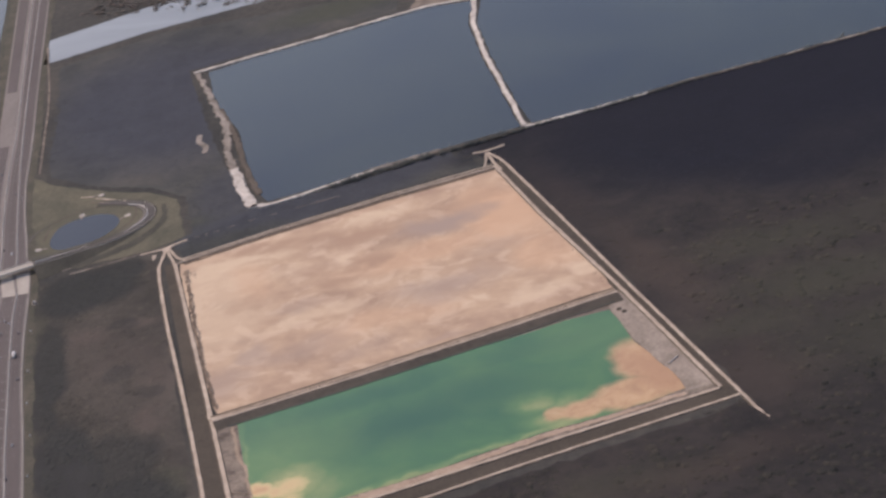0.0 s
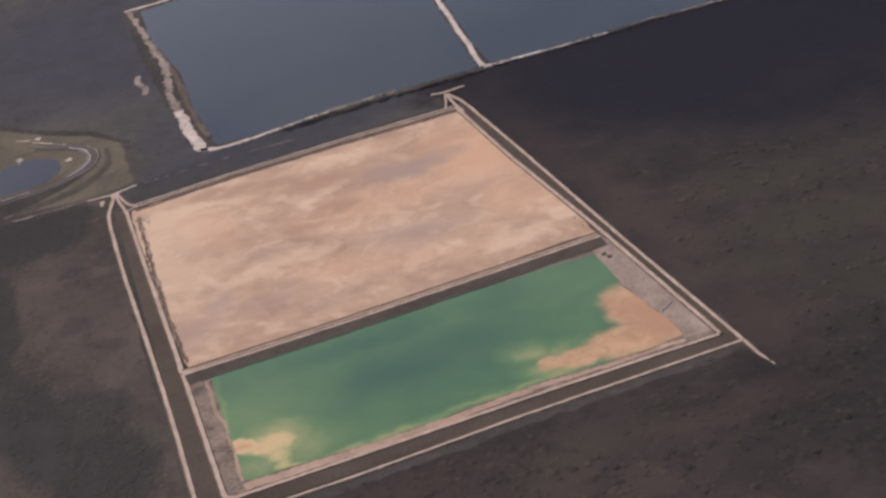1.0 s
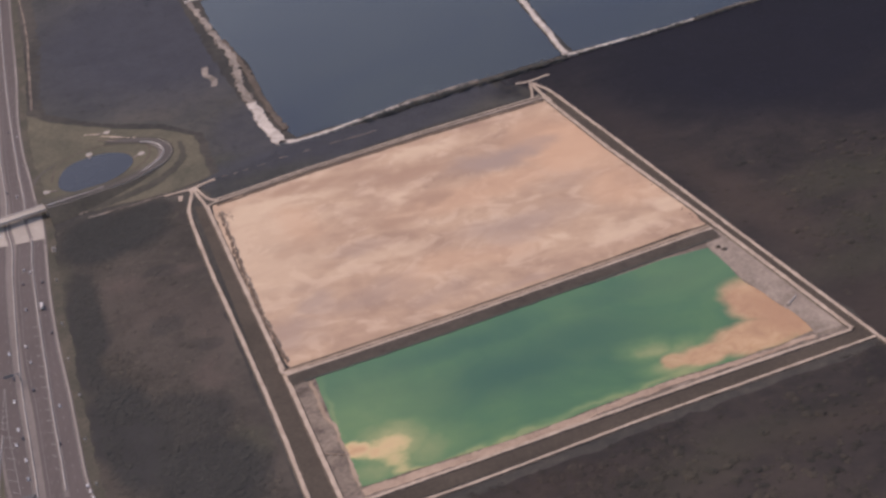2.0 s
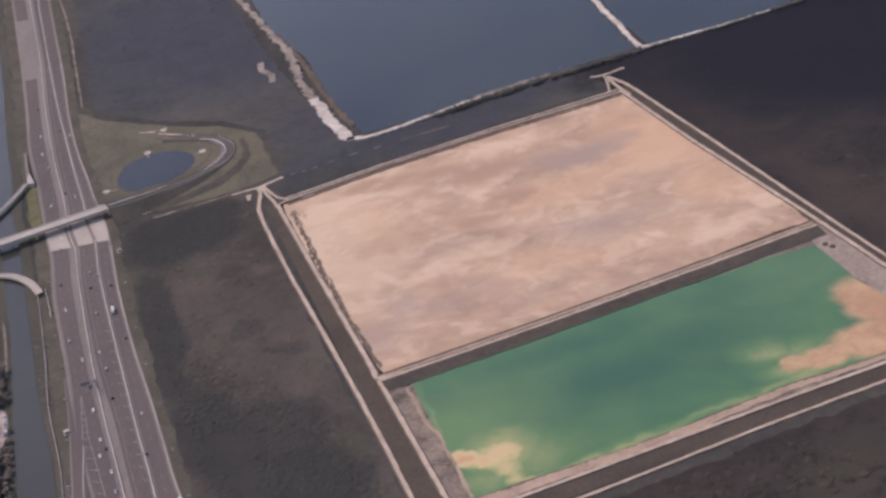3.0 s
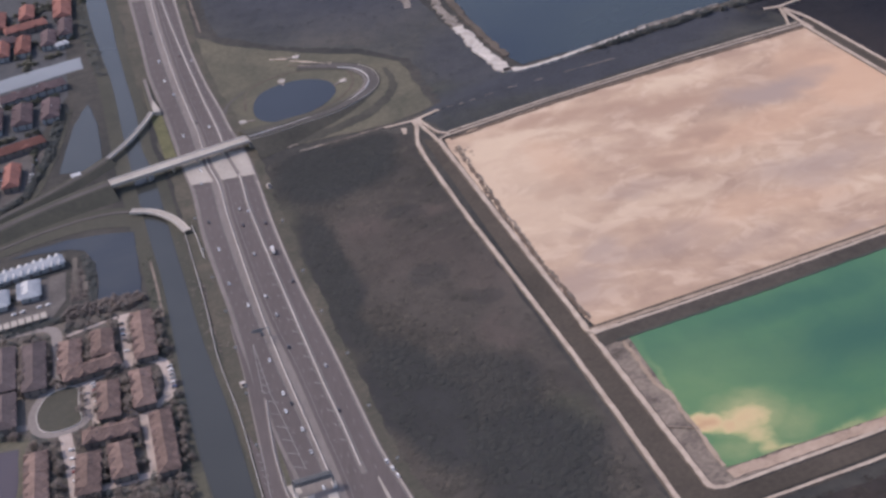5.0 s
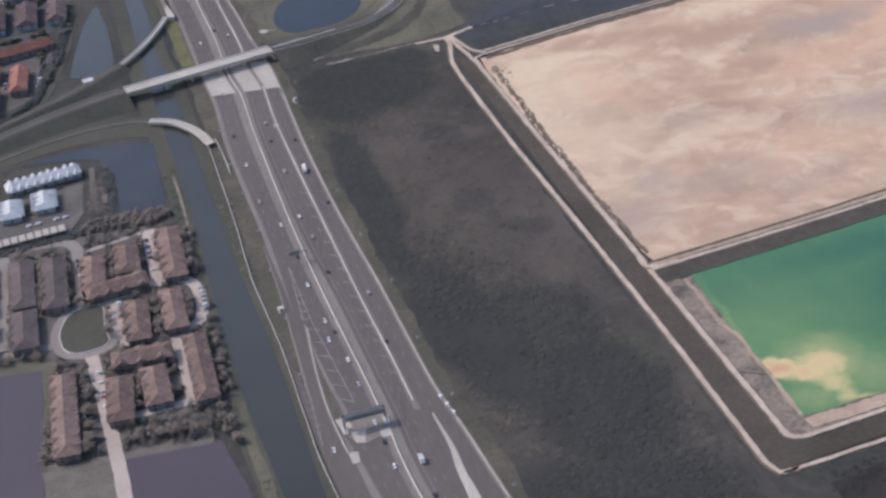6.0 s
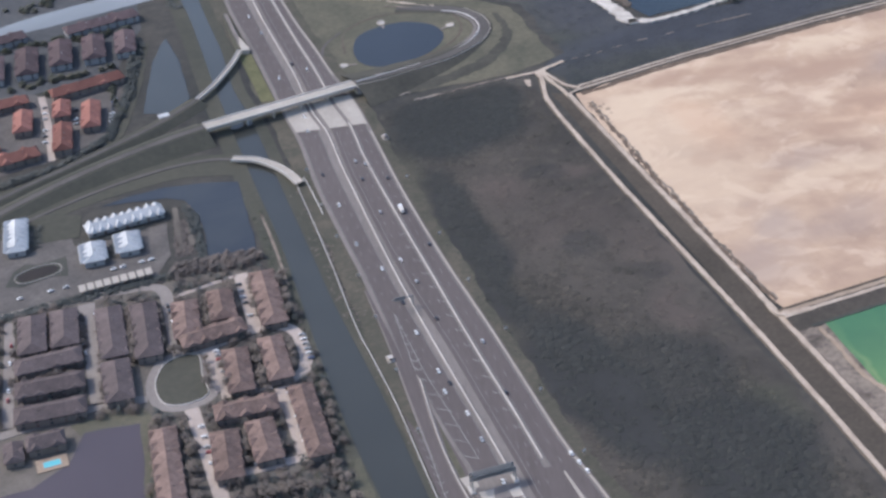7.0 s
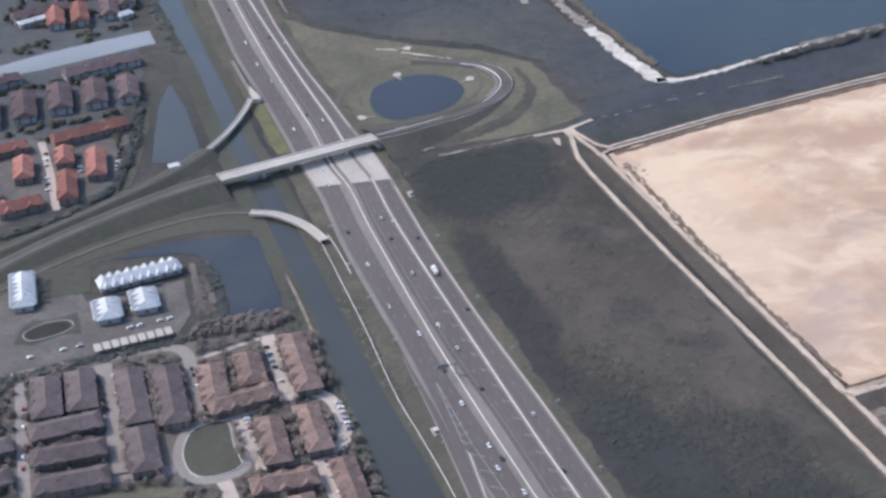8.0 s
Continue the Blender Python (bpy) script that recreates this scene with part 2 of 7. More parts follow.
M["limestone"] = mottled("limestone", (0.26, 0.232, 0.205), (0.64, 0.585, 0.525), 0.12, 0.9, bump=0.5, depth=0.2)
M["asphalt"] = mottled("asphalt", (0.086, 0.073, 0.070), (0.122, 0.104, 0.100), 0.05, 1.5, rough=0.85, bump=0.1, depth=0.02, stretch=(1, 0.15, 1))
M["old_asphalt"] = mottled("old_asphalt", (0.070, 0.064, 0.060), (0.115, 0.105, 0.098), 0.1, 1.2, rough=0.9, bump=0.1, depth=0.02)
M["shoulder"] = mottled("shoulder", (0.132, 0.116, 0.108), (0.222, 0.196, 0.181), 0.05, 1.2, rough=0.85, bump=0.1, depth=0.02, stretch=(1, 0.2, 1))
M["concrete"] = mottled("concrete", (0.285, 0.255, 0.222), (0.42, 0.38, 0.335), 0.1, 1.5, rough=0.8, bump=0.1, depth=0.02, stretch=(1, 0.4, 1))
M["barrier"] = mottled("barrier", (0.36, 0.333, 0.306), (0.53, 0.494, 0.457), 0.2, 2.0, rough=0.8, bump=0.1, depth=0.01)
M["white_rail"] = mottled("white_rail", (0.42, 0.40, 0.38), (0.64, 0.61, 0.58), 0.2, 2.0, rough=0.7, bump=0.1, depth=0.01)
M["street"] = mottled("street", (0.29, 0.242, 0.212), (0.44, 0.37, 0.325), 0.05, 1.0, rough=0.85, bump=0.1, depth=0.02)
# street tone with the haze over the western streets painted in
M["haze_street"] = mottled("haze_street", (0.165, 0.145, 0.132), (0.27, 0.24, 0.22), 0.05, 1.0, rough=0.85, bump=0.1, depth=0.02)
M["parking"] = mottled("parking", (0.072, 0.0657, 0.063), (0.153, 0.1359, 0.1251), 0.12, 1.0, rough=0.85, bump=0.1, depth=0.02, third=(0.1044, 0.0945, 0.0882))
M["worn_paint"] = mottled("worn_paint", (0.15, 0.14, 0.14), (0.24, 0.23, 0.22), 0.4, 3.0, rough=0.7, bump=0)
M["faded_paint"] = mottled("faded_paint", (0.20, 0.19, 0.185), (0.34, 0.33, 0.32), 0.4, 3.0, rough=0.65, bump=0)
M["roof_brown"] = mottled("roof_brown", (0.094, 0.0667, 0.0583), (0.2021, 0.141, 0.1213), 0.35, 1.8, bump=0.4, depth=0.08, vary=0.2, spread=0.13)
M["roof_umber"] = mottled("roof_umber", (0.0684, 0.0555, 0.0555), (0.1298, 0.1027, 0.1003), 0.3, 1.8, bump=0.4, depth=0.08, vary=0.15, spread=0.14)
M["roof_grey"] = mottled("roof_grey", (0.062, 0.046, 0.049), (0.125, 0.090, 0.090), 0.2, 1.6, bump=0.4, depth=0.06, vary=0.2)
M["roof_red"] = mottled("roof_red", (0.145, 0.066, 0.056), (0.27, 0.126, 0.100), 0.25, 1.8, bump=0.4, depth=0.06, vary=0.25)
M["roof_white"] = mottled("roof_white", (0.31, 0.315, 0.325), (0.51, 0.515, 0.52), 0.3, 1.6, rough=0.6, bump=0.2, depth=0.04)
M["stucco"] = mottled("stucco", (0.13, 0.108, 0.096), (0.22, 0.182, 0.160), 0.3, 2.5, bump=0.2, depth=0.02, vary=0.12)
M["stucco_grey"] = mottled("stucco_grey", (0.22, 0.218, 0.22), (0.34, 0.335, 0.33), 0.3, 2.5, bump=0.2, depth=0.02)
M["tree_dark"] = foliage("tree_dark", (0.050, 0.057, 0.056), (0.070, 0.076, 0.073), (0.096, 0.097, 0.088), 0.05)
M["tree_dull"] = foliage("tree_dull", (0.082, 0.073, 0.067), (0.112, 0.095, 0.086), (0.150, 0.122, 0.108), 0.05)
M["dark_glass"], _n, _b = blank("dark_glass", 0.1, 0.5)
_b.inputs["Base Color"].default_value = (0.06, 0.065, 0.07, 1)
M["rubber"], _n, _b = blank("rubber", 0.8, 0.2)
_b.inputs["Base Color"].default_value = (0.02, 0.02, 0.02, 1)
M["steel"] = mottled("steel", (0.13, 0.132, 0.132), (0.21, 0.212, 0.212), 0.3, 2.0, rough=0.5, spec=0.5, bump=0)
M["bark"] = mottled("bark", (0.05, 0.04, 0.03), (0.11, 0.09, 0.07), 0.5, 3.0, bump=0.4, depth=0.03)
M["dark_steel"] = mottled("dark_steel", (0.045, 0.047, 0.048), (0.085, 0.087, 0.087), 0.3, 2.0, rough=0.5, spec=0.4, bump=0)
M["pool_tile"], _n, _b = blank("pool_tile", 0.15, 0.5)
_b.inputs["Base Color"].default_value = (0.12, 0.42, 0.46, 1)
for _name, _c in (("car_white", (0.75, 0.75, 0.74)), ("car_silver", (0.42, 0.43, 0.44)), ("car_black", (0.025, 0.025, 0.03)), ("car_red", (0.30, 0.03, 0.025)), ("car_blue", (0.05, 0.08, 0.18))):
    M[_name], _n, _b = blank(_name, 0.3, 0.5)
    _b.inputs["Base Color"].default_value = (*_c, 1)
    _b.inputs["Coat Weight"].default_value = 0.5
M["lake"] = water("lake", (0.0158, 0.0229, 0.0317), 0.2, 0.03, 0.4, second=(0.0317, 0.0414, 0.0405), gloss=0.25, patch=0.011)
M["canal"] = water("canal", (0.036, 0.038, 0.035), 0.12, 0.015, 0.6, gloss=0.24)
M["lilac_pond"] = water("lilac_pond", (0.040, 0.044, 0.047), 0.12, 0.012, 0.6, second=(0.026, 0.030, 0.038), gloss=0.22, patch=0.06)
M["dark_pond"] = water("dark_pond", (0.024, 0.028, 0.034), 0.14, 0.012, 0.6, gloss=0.2)
M["pale_pond"] = water("pale_pond", (0.16, 0.165, 0.165), 0.15, 0.012, 0.6)
M["mauve_pond"] = water("mauve_pond", (0.060, 0.048, 0.054), 0.15, 0.012, 0.6)


def sand_floor(stains, pale):
    """Dry basin floor: broad pale and rosy drifts with damp grey stains."""
    m, nt, b = blank("dry_sand", 0.95, 0.1)
    v = coords(nt, (1, 1.1, 1), radians(-17))
    n1 = noise_tex(nt, v, 0.030, 7, 0.6, 0.5)
    n2 = noise_tex(nt, coords(nt, (0.9, 1.15, 1), radians(-12)), 0.075, 4, 0.55, 0.7)
    n3 = noise_tex(nt, v, 0.32, 5, 0.7)
    f = calc(nt, "ADD", calc(nt, "MULTIPLY", n1, 0.52), calc(nt, "ADD", calc(nt, "MULTIPLY", n2, 0.36), calc(nt, "MULTIPLY", n3, 0.12)))
    c = ramp(nt, f, [(0.405, (0.3277, 0.2318, 0.171)), (0.47, (0.3914, 0.2793, 0.2014)), (0.55, (0.4417, 0.3211, 0.228)), (0.62, (0.513, 0.3914, 0.285))])
    drift = ramp(nt, noise_tex(nt, v, 0.085, 4, 0.58, 0.9), [(0.52, (0, 0, 0)), (0.60, (0.48, 0.48, 0.48))])
    c = mix(nt, drift, c, (0.53, 0.405, 0.302))
    crust = ramp(nt, noise_tex(nt, coords(nt, (0.75, 1.15, 1), radians(-10)), 0.10, 4, 0.58, 0.8), [(0.53, (0, 0, 0)), (0.62, (0.48, 0.48, 0.48))])
    c = mix(nt, crust, c, (0.345, 0.240, 0.178))
    c = mix(nt, soft_spots(nt, pale, 0.08, 9), c, (0.545, 0.424, 0.308))
    c = mix(nt, soft_spots(nt, [(100, 472, 16, 26, 15, 0.75), (72, 452, 28, 9, 15, 0.5), (114, 440, 12, 14, 15, 0.55), (60, 410, 24, 8, 14, 0.35), (12, 452, 8, 16, 14, 0.35)], 0.06, 9), c, (0.50, 0.325, 0.215))
    c = mix(nt, soft_spots(nt, stains, 0.09, 9, 1.5, 0.2), c, (0.315, 0.243, 0.203))
    c = mix(nt, soft_spots(nt, [(8, 479, 8, 4, 18, 0.7), (22, 479.5, 9, 5, 16, 0.75), (37, 479, 9, 5, 16, 0.75), (50, 474, 12, 7, 16, 0.95), (54, 452, 9, 4.6, 14, 0.95), (44, 442, 12, 4, 10, 0.8), (36, 452, 12, 4, 12, 0.5), (30, 478, 11, 4.5, 20, 0.5), (14, 470, 6, 3, 10, 0.4), (10, 436, 6, 4, 0, 0.4), (88, 486, 14, 6, 14, 0.4), (118, 444, 7, 9, 16, 0.4)], 0.10, 9, 1.4, 0.2), c, (0.345, 0.235, 0.170))
    nt.links.new(c, b.inputs["Base Color"])
    relief(nt, b, n3, 0.2, 0.05)
    return m


def basin_water(flats, bars, hints, browner, depths):
    """Green water that is teal over the depths, turns pale over the shallows and gives way to drowned sand flats."""
    m, nt, b = blank("green_water", 0.14, 0.4)
    total = calc(nt, "MAXIMUM", soft_spots(nt, bars, 0.14, 4.0, 1.9, 0.0), soft_spots(nt, hints, 0.09, 5, 2.0, 0.05))
    fine = noise_tex(nt, coords(nt), 0.22, 5, 0.65, 0.6)
    total = calc(nt, "MULTIPLY", total, calc(nt, "ADD", 0.80, calc(nt, "MULTIPLY", fine, 0.36)))
    n = noise_tex(nt, coords(nt), 0.035, 5, 0.6, 0.5)
    deep = ramp(nt, n, [(0.3, (0.042, 0.120, 0.058)), (0.5, (0.055, 0.142, 0.064)), (0.7, (0.076, 0.164, 0.067))])
    deep = mix(nt, soft_spots(nt, depths, 0.05, 7, 1.6, 0.1), deep, (0.028, 0.092, 0.055))
    shallow = ramp(nt, total, [(0.22, (0.14, 0.23, 0.09)), (0.45, (0.31, 0.32, 0.14)), (0.66, (0.50, 0.385, 0.195)), (0.85, (0.50, 0.345, 0.18)), (1.0, (0.45, 0.285, 0.15))])
    c = mix(nt, calc(nt, "MINIMUM", calc(nt, "MULTIPLY", total, 1.9), 1.0), deep, shallow)
    sand = ramp(nt, fine, [(0.3, (0.36, 0.215, 0.12)), (0.5, (0.44, 0.275, 0.15)), (0.7, (0.50, 0.335, 0.19))])
    sand = mix(nt, soft_spots(nt, browner, 0.12, 4, 1.5, 0.3), sand, (0.36, 0.200, 0.112))
    c = mix(nt, soft_spots(nt, flats, 0.16, 2.4, 1.3, 0.72), c, sand)
    nt.links.new(c, b.inputs["Base Color"])
    return m


M["sand"] = sand_floor([(79, 473, 17, 7.5, 10, 1.0), (91, 477, 9, 6, 10, 0.6), (17, 402.5, 7, 7, 30, 0.7), (25, 399, 8, 4, 15, 0.5), (81, 426, 19, 9, 12, 0.7), (9, 388, 9, 9, 20, 0.6), (34, 400, 16, 7, 15, 0.5), (30, 428, 9, 4, 10, 0.45), (78, 391, 14, 3.5, 15, 0.4), (52, 394, 11, 5, 15, 0.4), (98, 448, 12, 5, 10, 0.3)],
                       [(0, 440, 18, 38, 12, 0.55), (-5, 466, 10, 8, 0, 0.8), (16, 470, 12, 5, 20, 0.45), (54, 489.5, 9, 4, 18, 0.65), (44, 423.6, 10, 5, 20, 0.5), (30, 420, 12, 5, 20, 0.5), (110, 411, 12, 5, 15, 0.6), (127, 421, 5, 6, 15, 0.6), (6, 419, 8, 10, 0, 0.5), (104, 470, 7, 16, 10, 0.4), (20, 455, 16, 5, 20, 0.35)])
M["green_water"] = basin_water(
    [(136.5, 357, 8.0, 12.4, 17, 0.97), (143, 346, 7.5, 10.5, 20, 0.97), (133, 341, 13, 7.8, 12, 0.97), (119, 337.2, 10, 4.6, 14, 0.95), (111, 336.2, 4.4, 3.4, 0, 0.85)],
    [(25.6, 323.3, 4.2, 3.4, 10, 1.0), (30.2, 322.2, 4.6, 3.0, 5, 0.80), (34.0, 322.8, 6.2, 6.2, 0, 0.74), (35.4, 317.2, 4.8, 5.0, -20, 0.64), (37.2, 312.8, 3.8, 4.2, -20, 0.56), (40.0, 309.8, 6.0, 2.6, 10, 0.6)],
    [(105, 342.6, 6, 5, 0, 0.40), (108, 333, 6, 4, 0, 0.40), (112, 341, 7, 4, 14, 0.36), (122, 376, 14, 10, 0, 0.14),
     (35, 324, 11, 10, 0, 0.46), (30, 313, 9, 6, 10, 0.36), (42, 319, 10, 10, 0, 0.34), (30, 338, 15, 16, 0, 0.24), (112, 330, 8, 4, 10, 0.40),
     (100, 326.4, 34, 1.6, 15, 0.36), (58, 314.2, 30, 1.8, 14, 0.40), (20, 340, 1.6, 18, 10, 0.30)],
    [(141, 351, 8, 13, 18, 0.75), (134, 358, 6, 8, 18, 0.55)],
    [(70, 347, 24, 12, 14, 0.9), (88, 354, 22, 14, 14, 0.7), (56, 364, 30, 5, 14, 0.55), (104, 374, 20, 7, 14, 0.5)])


# ---------------------------------------------------------------- mesh helpers
def make(name, verts, faces, material, parent=None, label="", smooth=False):
    me = bpy.data.meshes.new(name)
    me.from_pydata([tuple(v) for v in verts], [], faces)
    me.materials.append(M[material] if isinstance(material, str) else material)
    me.update()
    if smooth:
        me.polygons.foreach_set("use_smooth", [True] * len(me.polygons))
    ob = new(name, me)
    if parent:
        ob.parent = parent
    if label:
        tagged(ob, label)
    return ob


def setting(ob, label, category):
    return tagged(ob, label, category, kind="structure")


def thing(name, label, category, group="", at=None):
    e = new(name)
    e.empty_display_size = 0.5
    if at is not None:
        e.matrix_basis = at
    return tagged(e, label, category, group)


def box(x0, x1, y0, y1, z0, z1):
    v = [(x, y, z) for z in (z0, z1) for x, y in ((x0, y0), (x1, y0), (x1, y1), (x0, y1))]
    return v, [(3, 2, 1, 0), (4, 5, 6, 7), (0, 1, 5, 4), (1, 2, 6, 5), (2, 3, 7, 6), (3, 0, 4, 7)]


def join(*shapes):
    vs, fs = [], []
    for v, f in shapes:
        n = len(vs)
        vs += list(v)
        fs += [tuple(i + n for i in face) for face in f]
    return vs, fs


def moved(shape, m):
    return [tuple(m @ Vector(v)) for v in shape[0]], shape[1]


def smooth_line(pts, step=3.0, closed=False):
    """A smooth line through the points, in even short steps (centripetal-free Catmull-Rom)."""
    p = [np.array(q, float) for q in pts]
    n = len(p)
    out = []
    for i in range(n if closed else n - 1):
        a, b = p[i], p[(i + 1) % n]
        z = p[i - 1] if (closed or i > 0) else 2 * a - b
        c = p[(i + 2) % n] if (closed or i + 2 < n) else 2 * b - a
        k = max(1, int(np.linalg.norm(b - a) / step))
        for s in range(k):
            t = s / k
            out.append(0.5 * ((2 * a) + (b - z) * t + (2 * z - 5 * a + 4 * b - c) * t * t + (3 * a - z - 3 * b + c) * t ** 3))
    if not closed:
        out.append(p[-1])
    return out


def straight_line(pts, step=4.0):
    out = []
    for a, b in zip(pts, pts[1:]):
        a, b = np.array(a, float), np.array(b, float)
        k = max(1, int(np.linalg.norm(b - a) / step))
        out += [a + (b - a) * s / k for s in range(k)]
    return out + [np.array(pts[-1], float)]


def sides(line, width, closed=False):
    """Left and right edges of a line."""
    n = len(line)
    left, right = [], []
    for i, q in enumerate(line):
        a = line[i - 1] if (closed or i) else line[0]
        b = line[(i + 1) % n] if (closed or i < n - 1) else line[-1]
        d = (b - a)[:2]
        d = d / (np.linalg.norm(d) + 1e-9)
        w = width(i / max(1, n - 1)) if callable(width) else width
        nrm = np.array([-d[1], d[0]]) * w / 2
        left.append(q[:2] + nrm)
        right.append(q[:2] - nrm)
    return left, right


def ribbon(name, line, width, z, material, closed=False, ragged=0.0, parent=None, thick=0.25):
    """A road or path along a line: a slab with a top and side faces down to the ground. z may be a function of the fraction."""
    rnd = random.Random(len(line) * 13 + int(abs(line[0][0]) * 7))
    left, right = sides(line, width, closed)
    n = len(line)
    vs, fs = [], []
    for i in range(n):
        h = z(i / max(1, n - 1)) if callable(z) else z
        for (x, y), s in ((left[i], 1), (right[i], -1)):
            d = np.array(left[i]) - np.array(right[i])
            d = d / (np.linalg.norm(d) + 1e-9) * s
            j = rnd.uniform(-ragged, ragged)
            vs.append((x + d[0] * j, y + d[1] * j, h))
            vs.append((x + d[0] * (j + 0.02), y + d[1] * (j + 0.02), h - thick))
    for i in range(n if closed else n - 1):
        a, b = 4 * i, 4 * ((i + 1) % n)
        fs += [(a, a + 2, b + 2, b), (a + 1, a, b, b + 1), (a + 2, a + 3, b + 3, b + 2)]
    return make(name, vs, fs, material, parent)


def wall_along(name, line, width, z0, z1, material, parent=None, closed=False):
    """A low wall or kerb with a tapered section along a line; z0 and z1 may be functions."""
    n = len(line)
    l0, r0 = sides(line, width, closed)
    l1, r1 = sides(line, width * 0.55, closed)
    vs, fs = [], []
    for i in range(n):
        u = i / max(1, n - 1)
        a = z0(u) if callable(z0) else z0
        b = z1(u) if callable(z1) else z1
        vs += [(*l0[i], a), (*l1[i], b), (*r1[i], b), (*r0[i], a)]
    for i in range(n if closed else n - 1):
        a, b = 4 * i, 4 * ((i + 1) % n)
        fs += [(a + k + 1, a + k, b + k, b + k + 1) for k in range(3)]
    if not closed:
        fs += [(0, 1, 2, 3), (4 * n - 1, 4 * n - 2, 4 * n - 3, 4 * n - 4)]
    return make(name, vs, fs, material, parent)


def sheet(name, outline, z, material, parent=None, thick=0.0):
    """A flat area of any outline; with thick, a slab whose sides go down."""
    bm = bmesh.new()
    vs = [bm.verts.new((x, y, z)) for x, y in outline]
    f = bm.faces.new(vs)
    if f.normal.z < 0:
        f.normal_flip()
    f.normal_update()
    if f.normal.z < 0:
        f.normal_flip()
    if thick:
        low = [bm.verts.new((v.co.x, v.co.y, z - thick)) for v in vs]
        for i in range(len(vs)):
            j = (i + 1) % len(vs)
            bm.faces.new((vs[i], vs[j], low[j], low[i]))
    bmesh.ops.triangulate(bm, faces=[f])
    bmesh.ops.recalc_face_normals(bm, faces=bm.faces[:]) if thick else None
    me = bpy.data.meshes.new(name)
    bm.to_mesh(me)
    bm.free()
    me.materials.append(M[material])
    ob = new(name, me)
    if parent:
        ob.parent = parent
    return ob


def wobble(outline, amount, seed, step=3.0, closed=True):
    """An outline with a worn, uneven edge."""
    out = []
    pts = straight_line(list(outline) + [outline[0]], step)[:-1] if closed else straight_line(list(outline), step)
    for q in pts:
        n = noise.noise_vector(Vector((q[0] * 0.15 + seed, q[1] * 0.15, seed))) + 0.5 * noise.noise_vector(Vector((q[0] * 0.5 + seed, q[1] * 0.5, seed)))
        out.append(np.array((q[0] + n.x * amount, q[1] + n.y * amount)))
    return out


def inside(x, y, poly):
    c = False
    n = len(poly)
    for i in range(n):
        (x1, y1), (x2, y2) = poly[i], poly[i - 1]
        if (y1 > y) != (y2 > y) and x < (x2 - x1) * (y - y1) / (y2 - y1) + x1:
            c = not c
    return c


# ---------------------------------------------------------------- highway lines, south to north
HW_W = [(96, -340), (16, 0), (-40, 225), (-50.5, 265), (-61.5, 309), (-66.5, 326), (-71.6, 348), (-75.0, 375), (-78.6, 399), (-83.4, 424.5), (-87.3, 446), (-91.1, 474.3), (-93.4, 485), (-97.6, 508), (-101.7, 530), (-107.8, 560), (-112.4, 592), (-121.2, 648), (-131.6, 710), (-157, 860), (-200, 1120)]
HW_MW = [(104, -340), (24, 0), (-32, 225), (-42, 265), (-53, 307), (-56.9, 329), (-60.6, 347), (-65.9, 371), (-71.1, 396), (-77, 428), (-81.5, 455), (-84.5, 476), (-87.2, 486), (-91.2, 511), (-95.0, 530), (-99.8, 555), (-106.5, 595), (-114.3, 648), (-124.5, 708), (-150, 860), (-193, 1120)]
HW_ME = [(106.5, -340), (26.5, 0), (-29.5, 225), (-39.5, 265), (-50.4, 308), (-54.5, 330), (-58.0, 347), (-63.1, 372), (-68.7, 396), (-74.5, 427.5), (-79.0, 455), (-81.8, 477), (-85.0, 490), (-88.6, 511), (-92.5, 530), (-97.2, 555), (-103.8, 595), (-111.5, 648), (-121.8, 708), (-147, 860), (-190, 1120)]
HW_BR = [(112, -340), (32, 0), (-24, 225), (-34, 265), (-45, 308), (-49.3, 328), (-52.6, 345), (-56.2, 362), (-63.0, 397), (-70.9, 438.5), (-74.5, 459), (-77.1, 478), (-80.2, 490), (-84.0, 511), (-88.0, 530), (-92.4, 552), (-99.0, 586), (-106.0, 625), (-117.0, 690), (-143, 850), (-186, 1110)]
HW_E = [(119, -340), (39, 0), (-17, 225), (-26, 265), (-36.5, 303.5), (-40.3, 318), (-44.8, 333.7), (-48.5, 351), (-53.2, 374), (-60.6, 407.5), (-66.8, 440), (-72.9, 478.7), (-75.2, 491), (-80.4, 511), (-83.4, 525), (-88.4, 546), (-95.0, 580), (-101.5, 624), (-112.5, 690), (-138, 850), (-181, 1110)]


def across(line, y):
    """x of a highway line at y."""
    ys = [q[1] for q in line]
    i = max(0, min(len(line) - 2, next((k for k in range(len(ys) - 1) if ys[k + 1] >= y), len(ys) - 2)))
    p = [np.array(line[max(0, min(len(line) - 1, i + k))], float) for k in (-1, 0, 1, 2)]
    t = (y - p[1][1]) / (p[2][1] - p[1][1])
    s = [(p[k + 1][0] - p[k][0]) / max(1e-6, p[k + 1][1] - p[k][1]) if p[k + 1][1] != p[k][1] else None for k in range(3)]
    m1 = s[1] if s[0] is None else (s[0] + s[1]) / 2
    m2 = s[1] if s[2] is None else (s[1] + s[2]) / 2
    h = p[2][1] - p[1][1]
    return (2 * t ** 3 - 3 * t * t + 1) * p[1][0] + (t ** 3 - 2 * t * t + t) * h * m1 + (-2 * t ** 3 + 3 * t * t) * p[2][0] + (t ** 3 - t * t) * h * m2


